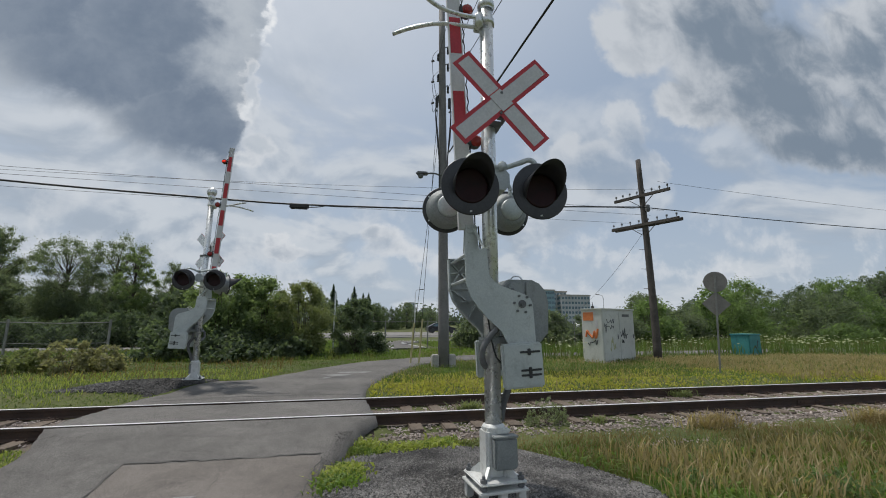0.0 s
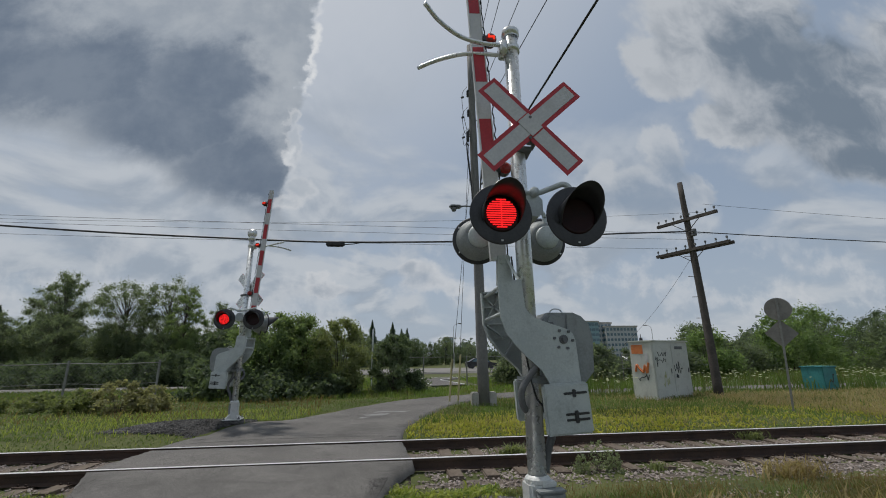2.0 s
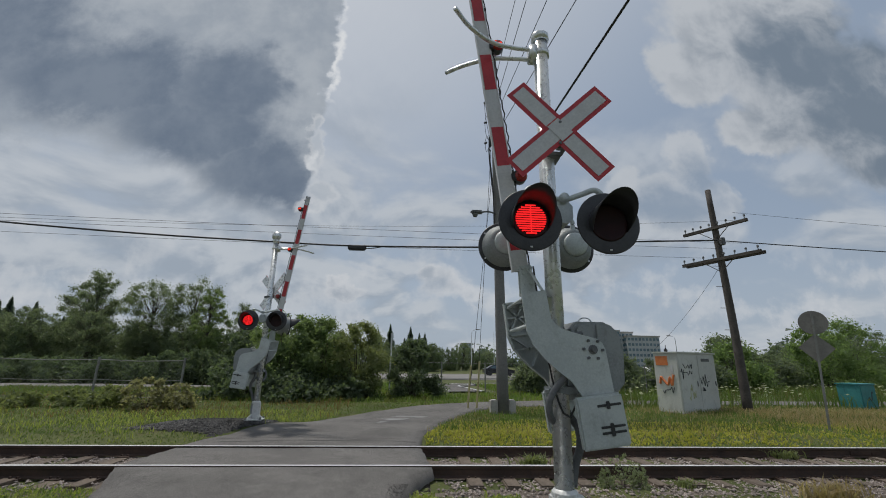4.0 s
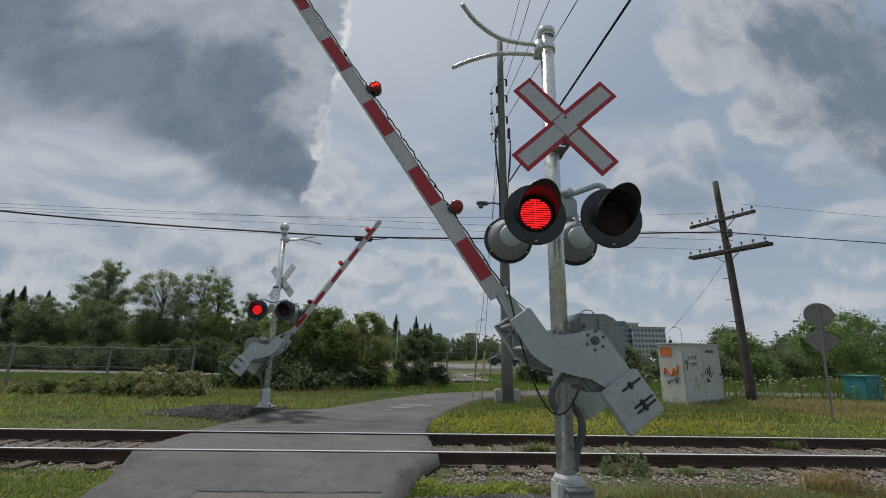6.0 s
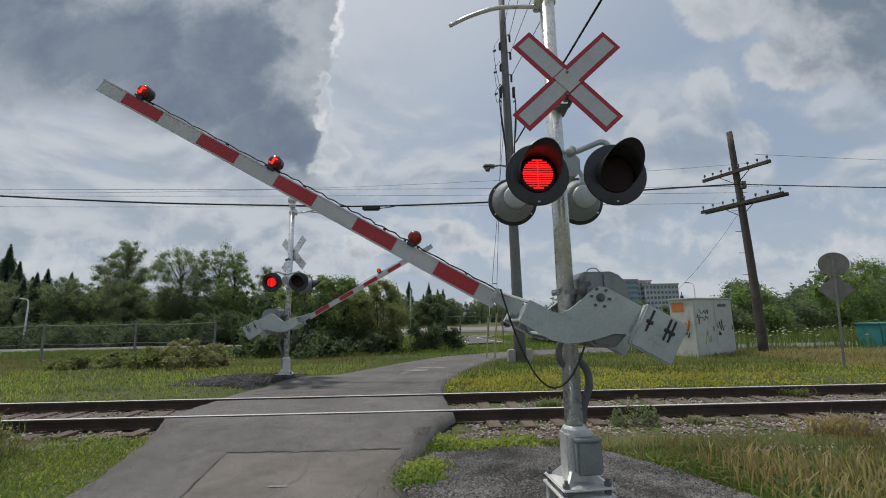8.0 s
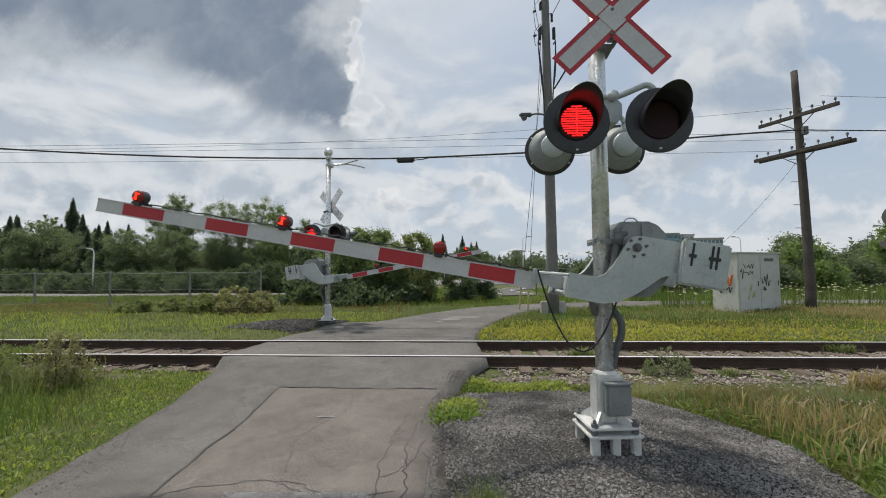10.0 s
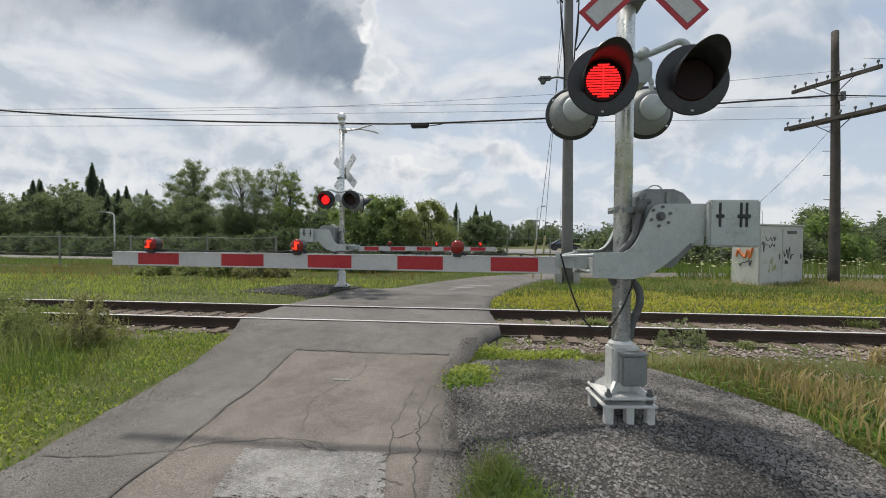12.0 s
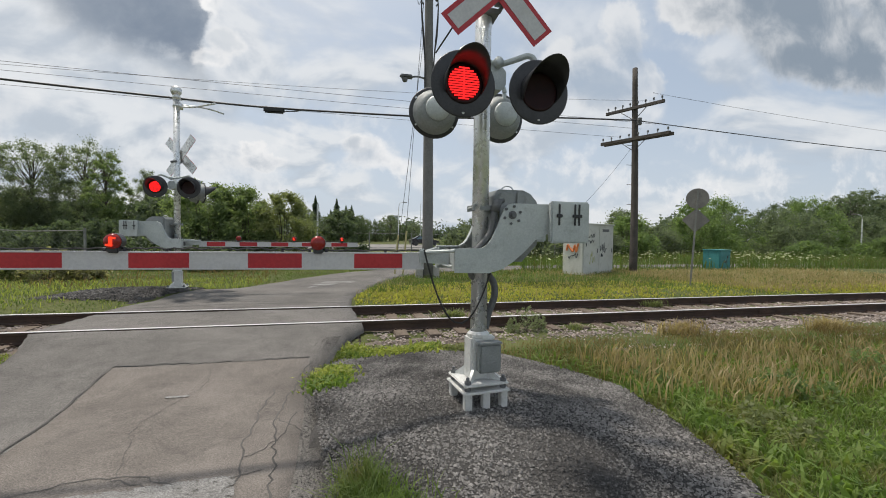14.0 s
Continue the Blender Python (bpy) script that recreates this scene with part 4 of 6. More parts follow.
    for ys, x0, x1, z in ((-1, -0.312, 0.298, 2.715 - low), (1, -0.315 - aside, 0.36 - aside, 2.76 - low)):
        y = 0.40 * ys
        bm = bmesh.new()
        tube(bm, smooth_path([(x0, y, z + 0.17), (x0, y, z + 0.265), (x0 + 0.05, y * 0.97, z + 0.305), (x0 + 0.13, y * 0.88, z + 0.285), (-0.04, y * 0.80, z + 0.245), (0.04, y * 0.80, z + 0.245),
                              (x1 - 0.13, y * 0.88, z + 0.285), (x1 - 0.05, y * 0.97, z + 0.305), (x1, y, z + 0.265), (x1, y, z + 0.17)], 7), 0.023, 10)
        cyl(bm, (0.01, y * 0.80 - 0.05, z + 0.245), (0.01, y * 0.80 + 0.05, z + 0.245), 0.04, None, 14)
        arm = part("crossarm", bm, M_ALU, sig, "", True)
        if ys < 0:
            arm.matrix_local = pose(0, 0, 0, 0, 0, twist)
    bm = bmesh.new()
    prism(bm, [(a, b - low) for a, b in ((-0.07, 2.80), (-0.03, 2.755), (0.05, 2.755), (0.085, 2.80), (0.085, 2.90), (0.04, 2.95), (-0.04, 2.95), (-0.07, 2.90))], -0.33, 0.33)
    part("crossarm_box", bm, M_ALU, sig, "eight-sided junction box")
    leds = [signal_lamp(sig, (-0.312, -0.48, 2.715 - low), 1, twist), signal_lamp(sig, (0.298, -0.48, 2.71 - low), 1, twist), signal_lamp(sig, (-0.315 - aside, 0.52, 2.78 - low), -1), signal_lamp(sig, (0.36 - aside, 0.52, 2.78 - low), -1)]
    # crossbuck
    if True:
        rot = pose(0, 0, 0, 0, 0, twist * 0.45) @ pose(0.075, -0.185, 3.50 if bell else 3.68, 0, 2.5, -3)
        for k, ang in enumerate((45, -45)):
            bm = bmesh.new()
            box(bm, (0, 0, 0), (1.14, 0.004, 0.215))
            bl = part("crossbuck_blade", bm, M_RED, sig, "white sign blade with a red border")
            bl.matrix_local = rot @ pose(0, -0.006 * k, 0, 0, ang, 0)
            bm = bmesh.new()
            box(bm, (0, -0.004, 0), (1.07, 0.003, 0.135))
            part("crossbuck_field", bm, M_WHITE, bl, "white reflective sheeting")
            bm = bmesh.new()
            box(bm, (0, 0.005, 0), (1.13, 0.003, 0.205))
            part("crossbuck_back", bm, M_STEEL, bl, "bare metal back")
        bm = bmesh.new()
        box(bm, (0, -0.0155, 0), (0.19, 0.003, 0.135), pose(0, 0, 0, 0, 45))
        c = part("crossbuck_centre", bm, M_WHITE, sig)
        c.matrix_local = rot
        bm = bmesh.new()
        box(bm, (0.0, 0.03, -0.03), (0.05, 0.02, 0.30))
        for dz in (0.075, -0.13):
            cyl(bm, (0.0, -0.02, dz), (0.0, 0.10, dz), 0.014, None, 10)
        for dz in (-0.19, ):
            box(bm, (-0.05, 0.17, dz), (0.17, 0.19, 0.045), None, 0.006)
            cyl(bm, (0.03, 0.10, dz), (0.08, 0.02, -0.10), 0.018, None, 8)
        b = part("crossbuck_bracket", bm, M_CONDUIT, sig)
        b.matrix_local = rot
    # fork that steadies the raised boom
    bm = bmesh.new()
    tube(bm, smooth_path([(-0.02, -0.03, 4.66), (-0.28, -0.04, 4.66), (-0.52, -0.10, 4.665), (-0.75, -0.28, 4.66), (-0.90, -0.48, 4.65)], 6), 0.021, 10)
    tube(bm, smooth_path([(-0.02, 0.04, 4.60), (-0.28, 0.05, 4.61), (-0.50, 0.10, 4.63), (-0.74, 0.24, 4.65), (-0.92, 0.37, 4.65)], 6), 0.021, 10)
    box(bm, (-0.085, 0.0, 4.63), (0.075, 0.14, 0.15), None, 0.01)
    cyl(bm, (0, 0, 4.60), (0, 0, 4.66), 0.083, None, 24)
    part("boom_fork", bm, M_STEEL, sig, "bent steel guide prongs", True)
    if bell:
        bm = bmesh.new()
        lathe(bm, [(0.0, 0.06), (0.07, 0.055), (0.115, 0.03), (0.125, 0.0), (0.12, -0.02), (0.10, -0.025), (0.08, -0.09), (0.0, -0.10)], 26, pose(0, 0.02, 4.97, 90, 0, 0))
        cyl(bm, (0, 0.02, 4.80), (0, 0.02, 4.93), 0.05, 0.06, 14)
        part("bell", bm, M_STEEL, sig, "grey warning bell", True)
    # moving bracket: both side plates, weights, lattice, boom
    bm = bmesh.new()
    prism(bm, PLATE, -0.170, -0.150)
    bracket = part("gate_bracket", bm, M_ALU, sig, "grey cast side plate turning on its pivot")
    for a in range(6):
        bm = bmesh.new()
        ang = radians(60 * a + 20)
        cyl(bm, (0.075 * math.cos(ang), -0.185, 0.075 * math.sin(ang)), (0.075 * math.cos(ang), -0.16, 0.075 * math.sin(ang)), 0.012, None, 6)
        part("plate_bolt", bm, M_CONDUIT, bracket, "dark hexagon bolt")
    bm = bmesh.new()
    cyl(bm, (0, -0.168, 0), (0, -0.178, 0), 0.036, None, 18)
    cyl(bm, (0, -0.176, 0), (0, -0.205, 0), 0.020, None, 10)
    part("pivot_bolt", bm, M_CONDUIT, bracket, "dark pivot bolt")
    bm = bmesh.new()
    def rib(a, b, deep, wide):
        a, b = Vector((a[0], 0.548 - deep / 2, a[1])), Vector((b[0], 0.548 - deep / 2, b[1]))
        box(bm, (a + b) / 2, ((b - a).length + wide * 0.5, deep, wide), pose(0, 0, 0, 0, -math.degrees(math.atan2(b.z - a.z, b.x - a.x)), 0))

    prism(bm, PLATE, 0.550, 0.558)
    for i in range(len(PLATE)):
        rib(PLATE[i], PLATE[(i + 1) % len(PLATE)], 0.07, 0.016)
    for a, b in (((-.49, -.30), (-.22, -.48)), ((-.49, -.48), (-.27, -.30)), ((-.36, -.29), (-.36, -.49)), ((-.2, -.27), (-.2, -.49)), ((-.2, -.48), (-.06, -.30)), ((-.14, -.16), (.10, -.31)), ((-.1, -.02), (-.06, -.44))):
        rib(a, b, 0.05, 0.016)
    part("rear_plate", bm, M_ALU, bracket, "ribbed grey cast rear plate")
    for y0, y1 in ((-0.235, -0.172), (0.562, 0.64)):
        bm = bmesh.new()
        box(bm, (0.515, (y0 + y1) / 2, -0.055), (0.37, y1 - y0, 0.36), None, 0.014)
        w = part("counterweight", bm, M_ALU, bracket, "grey cast counterweight slab")
        bm = bmesh.new()
        ys = y0 - 0.002 if y0 < 0 else y1 + 0.002
        # slots are not cut: raised black bars give their inner shade as colour
        for xx, wd in (((0.405,), 0.055), ((0.555, 0.595), 0.09)):
            bm = bmesh.new()
            for x in xx:
                box(bm, (x, ys, 0.01), (0.018, 0.008, 0.185), None, 0.003)
            box(bm, (sum(xx) / len(xx), ys - 0.004 * (1 if y0 < 0 else -1), 0.0), (wd, 0.014, 0.028), None, 0.004)
            part("weight_slot", bm, M_BLACK, w, "black bar painted as a shaded slot, with clamp bolts")
    bm = bmesh.new()
    box(bm, (-0.47, -0.05, -0.38), (0.05, 0.22, 0.10), None, 0.006)
    box(bm, (-0.493, -0.105, -0.385), (0.016, 0.09, 0.185), None, 0.004)
    box(bm, (-0.493, 0.485, -0.385), (0.016, 0.11, 0.185), None, 0.004)
    cyl(bm, (-0.46, -0.16, -0.33), (-0.46, 0.54, -0.33), 0.016, None, 8)
    cyl(bm, (-0.46, -0.16, -0.46), (-0.46, 0.54, -0.46), 0.016, None, 8)
    cyl(bm, (-0.24, -0.16, -0.47), (-0.24, 0.54, -0.47), 0.016, None, 8)
    prism(bm, [(-0.50, -0.30), (-0.50, -0.44), (-0.76, -0.415), (-0.76, -0.315)], 0.03, 0.045)
    prism(bm, [(-0.50, -0.30), (-0.50, -0.44), (-0.76, -0.415), (-0.76, -0.315)], 0.085, 0.10)
    cyl(bm, (-0.50, -0.15, -0.31), (-0.72, 0.04, -0.33), 0.014, None, 6)
    cyl(bm, (-0.50, 0.53, -0.31), (-0.72, 0.09, -0.33), 0.014, None, 6)
    for x in (-0.735, -0.69, -0.60):
        for z in (-0.345, -0.39):
            cyl(bm, (x, 0.02, z), (x, 0.115, z), 0.012, None, 8)
    cyl(bm, (-0.735, 0.066, -0.30), (-0.735, 0.066, -0.45), 0.02, None, 10)
    part("boom_mount", bm, M_ALU, bracket, "bolted grey boom mount")
    # boom, tapered a little, with its stripes
    bm = bmesh.new()
    yb = 0.066
    h0, h1 = (0.060, 0.052) if bell else (0.068, 0.058)
    prism(bm, [(BOOM_X0, PIVOT_BOOM - h0), (BOOM_X0, PIVOT_BOOM + h0), (BOOM_X1, PIVOT_BOOM + h1 + 0.01), (BOOM_X1, PIVOT_BOOM - h1 + 0.01)], yb - 0.018, yb + 0.018)
    part("boom", bm, M_WHITE, bracket, "white reflective gate boom")
    bm = bmesh.new()
    for s in (-1, 1):
        za, zb = PIVOT_BOOM + s * h0, PIVOT_BOOM + 0.01 + s * h1
        prism(bm, [(BOOM_X0, za - 0.005), (BOOM_X0, za + 0.005), (BOOM_X1, zb + 0.005), (BOOM_X1, zb - 0.005)], yb - 0.024, yb + 0.024)
    part("boom_edge", bm, M_WHITE, bracket)
    for k in range(5):
        xa = tip + 0.259 + (0.8155 + (4.83 + tip) * -0.24) * k
        xb = xa + 0.402
        bm = bmesh.new()
        f = (xa - BOOM_X0) / (BOOM_X1 - BOOM_X0)
        z = PIVOT_BOOM + 0.01 * f
        h = h0 + (h1 - h0) * f - 0.0065
        box(bm, ((xa + xb) / 2, yb, z), (xb - xa, 0.0385, 2 * h))
        part("boom_stripe", bm, M_RED, bracket, "red reflective stripe")
    bm = bmesh.new()
    pts = []
    for k in range(60):
        x = BOOM_X0 + (BOOM_X1 + 0.45 - BOOM_X0) * k / 59
        pts.append((x, yb, PIVOT_BOOM + 0.083 + 0.01 * abs(math.sin(k * 0.8)) + (0.012 if 14 < k < 40 and k % 2 else 0)))
    tube(bm, pts, 0.0065, 6)
    for k in range(5):
        x = -1.05 - 0.82 * k
        box(bm, (x, yb, PIVOT_BOOM + 0.076), (0.02, 0.03, 0.03))
    part("boom_wire", bm, M_CABLE, bracket, "black wire along the boom")
    glows = []
    for x in (-1.597, -3.032 + (4.83 + tip) * 0.4, -4.432 + (4.83 + tip)):
        glows.append(gate_light_at(bracket, x, yb))
    return sig, bracket, leds, glows


def gate_light_at(bracket, x, y):
    before = set(bracket.children)
    leds = gate_light(bracket, x)
    for o in set(bracket.children) - before:
        o.matrix_local = pose(0, y, 0)
    return leds


near_signal = crossing_signal("crossing_signal", "grey railway crossing signal with red lamps and a striped gate boom", (1.472, 3.784, 0.0), 0)
far_signal = crossing_signal("crossing_signal", "grey crossing signal with a bell beyond the track", (-3.517, 11.5, -0.055), 180, True, -60.0, -4.45)


def cable_pieces(sig):
    """The slack wire from boom to post, in short rigid pieces."""
    out = []
    for k in range(22):
        bm = bmesh.new()
        cyl(bm, (0, 0, -0.003), (0, 0, CABLE_LEN / 22 + 0.006), 0.0075, None, 8)
        out.append(part("slack_wire", bm, M_CABLE, sig, "black slack wire"))
    return out


CABLE_LEN = 1.36
near_wire = cable_pieces(near_signal[0])
far_wire = cable_pieces(far_signal[0])


# ---- poles and wires ----
def sag_line(a, b, sag, n=24):
    a, b = Vector(a), Vector(b)
    return [a.lerp(b, i / n) - Vector((0, 0, 4 * sag * (i / n) * (1 - i / n))) for i in range(n + 1)]


def wooden_pole():
    th = thing("telegraph_pole", "old dark wooden telegraph pole with two crossarms", "utility pole", (12.34, 15.6, 0.0))
    bm = bmesh.new()
    tube(bm, [(0.12 * math.sin(k * 0.35) * 0.25 + 0.2 * k / 12, 0.45 * k / 12, -0.1 + 9.0 * k / 12) for k in range(13)], [0.165 - 0.06 * k / 12 for k in range(13)], 14)
    part("shaft", bm, M_WOODPOLE, th, "", True)
    for z, half in ((5.84, 1.52), (7.16, 1.28)):
        c = Matrix.Translation((0.02 + 0.2 * z / 9, 0.45 * z / 9, z)) @ pose(0, 0, 0, 0, 0, -66)
        for side in ((-0.14,) if z > 7 else (-0.14, 0.14)):
            bm = bmesh.new()
            box(bm, (0, side, 0), (2 * half, 0.10, 0.13), None, 0.012)
            part("crossarm", bm, M_WOODPOLE, th).matrix_local = c
        for s in (-1, 1):
            bm = bmesh.new()
            tube(bm, [(s * 0.62, -0.19, -0.04), (0.0, -0.10, -0.52)], 0.016, 6)
            part("brace", bm, M_WOODPOLE, th).matrix_local = c
        for k in range(8):
            q = -half + 0.10 + (2 * half - 0.20) * k / 7
            bm = bmesh.new()
            cyl(bm, (q, -0.14, 0.06), (q, -0.14, 0.17), 0.014, None, 6)
            lathe(bm, [(0.0, 0.09), (0.03, 0.08), (0.042, 0.04), (0.034, 0.02), (0.044, 0.0), (0.0, -0.01)], 10, Matrix.Translation((q, -0.14, 0.16)))
            part("insulator", bm, M_CONDUIT, th).matrix_local = c
    bm = bmesh.new()
    box(bm, (0.18, 0.10, 6.55), (0.16, 0.16, 0.30), None, 0.02)
    part("terminal_box", bm, M_CONDUIT, th)
    for k in range(9):
        bm = bmesh.new()
        z = 2.2 + 0.42 * k
        s = 1 if k % 2 else -1
        cyl(bm, (0.02 * z / 9, 0.05 * z, z), (s * 0.28, 0.05 * z, z), 0.011, None, 6)
        part("climbing_step", bm, M_RAIL, th)
    return th


wooden_pole()


def power_pole():
    th = thing("power_pole", "tall grey power pole on a concrete footing with a street light", "utility pole", (3.25, 15.0, 0.05))
    bm = bmesh.new()
    tube(bm, [(0.06 - 0.10 * k / 10, 0, -0.1 + 14.4 * k / 10) for k in range(11)], [0.205 - 0.085 * k / 10 for k in range(11)], 16)
    part("shaft", bm, M_GREYPOLE, th, "", True)
    for s in (-0.30, 0.30):
        bm = bmesh.new()
        box(bm, (0.05 + s, 0.02, 0.18), (0.24, 0.34, 0.56), None, 0.03)
        part("footing", bm, M_CONCRETE, th, "weathered concrete block")
    bm = bmesh.new()
    tube(bm, smooth_path([(0.02, -0.1, 7.0), (-0.35, -0.15, 7.07), (-0.62, -0.15, 7.05)], 6), 0.032, 8)
    arm = part("light_arm", bm, M_CONDUIT, th)
    bm = bmesh.new()
    box(bm, (-0.80, -0.15, 7.04), (0.46, 0.20, 0.13), None, 0.045)
    lathe(bm, [(0.0, -0.13), (0.07, -0.12), (0.10, -0.06), (0.10, 0.0)], 14, Matrix.Translation((-0.86, -0.15, 6.98)))
    part("light_head", bm, M_CONDUIT, th, "grey street light head")
    for k, (z, s) in enumerate(((12.45, 1), (11.7, 1), (10.75, 1), (12.1, -1), (11.2, -1), (10.3, -1))):
        bm = bmesh.new()
        tube(bm, [(0.0, 0, z), (0.20 * s, -0.05, z + 0.03)], 0.018, 6)
        for q in range(4):
            cyl(bm, (0.20 * s, -0.05, z - 0.28 + q * 0.075), (0.20 * s, -0.05, z - 0.25 + q * 0.075), 0.045, None, 10)
        cyl(bm, (0.20 * s, -0.05, z - 0.28), (0.20 * s, -0.05, z + 0.03), 0.015, None, 8)
        part("insulator", bm, M_CABLE, th)
    for s in (-1, 1):
        for q in range(2):
            bm = bmesh.new()
            tube(bm, smooth_path([(0.22 * s, -0.1, 10.0 - 0.4 * q), (0.30 * s, -0.12, 9.6), (0.24 * s + 0.03 * q, -0.12, 8.6), (0.16 * s, -0.15, 7.6), (0.15 * s, -0.15, 6.4 - q)], 6), 0.024, 6)
            part("riser_cable", bm, M_CABLE, th, "", True)
        bm = bmesh.new()
        box(bm, (0.25 * s, -0.1, 10.0), (0.10, 0.14, 0.42), None, 0.02)
        part("fuse_cutout", bm, M_CABLE, th)
    for k in range(3):
        bm = bmesh.new()
        tube(bm, smooth_path([(-0.2, -0.05, 12.3 - 0.95 * k), (-0.42, -0.05, 11.9 - 0.9 * k), (-0.38, -0.05, 11.0 - 0.7 * k), (-0.22, -0.1, 10.0)], 6), 0.010, 5)
        cyl(bm, (-0.46, -0.05, 11.75 - 0.9 * k), (-0.36, -0.05, 11.8 - 0.9 * k), 0.04, None, 8)
        part("jumper_wire", bm, M_CABLE, th)
    return th


power_pole()

for k in range(2):
    bm = bmesh.new()
    tube(bm, [(2.62 - 0.32 * k, 16.4, 0.05), (2.72 - 0.32 * k, 16.2, 1.75 - 0.15 * k)], 0.035, 8)
    g = link_bm("guy_guard", bm, mat("faded_yellow_plastic", (0.45, 0.40, 0.20), (0.55, 0.49, 0.27), 0.6) if k == 0 else bpy.data.materials["faded_yellow_plastic"])
    tagged(g, "faded yellow guard tube on a guy wire", "guy guard", "guy guards")
    bm = bmesh.new()
    tube(bm, [(2.62 - 0.32 * k, 16.4, 0.05), (3.1, 15.1, 10.3 - 1.6 * k)], 0.009, 5)
    tagged(link_bm("guy_wire", bm, M_CABLE), "thin steel guy wire beside the power pole", "wire", "guy wires")


def wire(label, pts, r):
    bm = bmesh.new()
    tube(bm, pts, r, 6)
    return tagged(link_bm("overhead_wire", bm, M_CABLE, None, "", True), label, "wire", "overhead wires")


cab = smooth_path([(-42, 13.2, 8.6), (-26, 13.6, 6.95), (-17, 14.0, 6.14), (-10, 14.0, 5.66), (-4.35, 14.0, 5.46), (-1.7, 14.0, 5.41), (2.4, 14.0, 5.50), (5.0, 14.4, 5.74), (7.9, 14.8, 6.1), (12.2, 15.6, 6.55)], 6)
wire("thick black communication cable sagging over the lane", cab, 0.030)
wire("black communication cable past the wooden pole", sag_line((12.2, 15.6, 6.55), (60, 21.7, 8.2), 0.35), 0.020)
bm = bmesh.new()
box(bm, (-1.72, 14.0, 5.335), (0.60, 0.16, 0.16), None, 0.04)
for x in (-1.95, -1.5):
    cyl(bm, (x, 14, 5.38), (x, 14, 5.45), 0.012, None, 6)
tube(bm, smooth_path([(-1.42, 14, 5.33), (-1.1, 14, 5.36), (-0.8, 14, 5.43)], 5), 0.016, 6)
tagged(link_bm("splice_case", bm, M_CABLE), "black cable splice case hanging from the cable", "splice case")
for z, y in ((6.15, 14.6), (6.15, 15.4), (6.15, 16.9)):
    wire("thin telegraph wire along the railway", sag_line((-46, y - 0.6, z + 0.75), (12.4, y, z), 0.25), 0.006)
wire("thin telegraph wire along the railway", sag_line((12.4, 14.8, 7.45), (60, 20.5, 9.1), 0.5), 0.006)
wire("thin telegraph wire along the railway", sag_line((-46, 14.6, 8.2), (12.4, 14.8, 7.12), 1.4), 0.005)
for a, b, r in (((3.45, 14.95, 12.49), (3.27, 10.8, 12.0), 0.011), ((3.45, 14.95, 11.72), (3.55, 10.0, 11.2), 0.011), ((3.45, 14.95, 10.75), (3.88, 8.9, 10.2), 0.013), ((3.5, 14.95, 8.07), (4.21, 7.13, 8.5), 0.030),
                ((3.1, 14.95, 12.2), (2.95, 10.6, 12.0), 0.009)):
    a, b = Vector(a), Vector(b)
    wire("power line running over the lane", [a, b, a + (b - a) * 4.5], r)
wire("thin stay wire from the wooden pole to the cabinet", sag_line((12.45, 15.8, 5.7), (9.9, 17.6, 2.05), 0.25), 0.006)


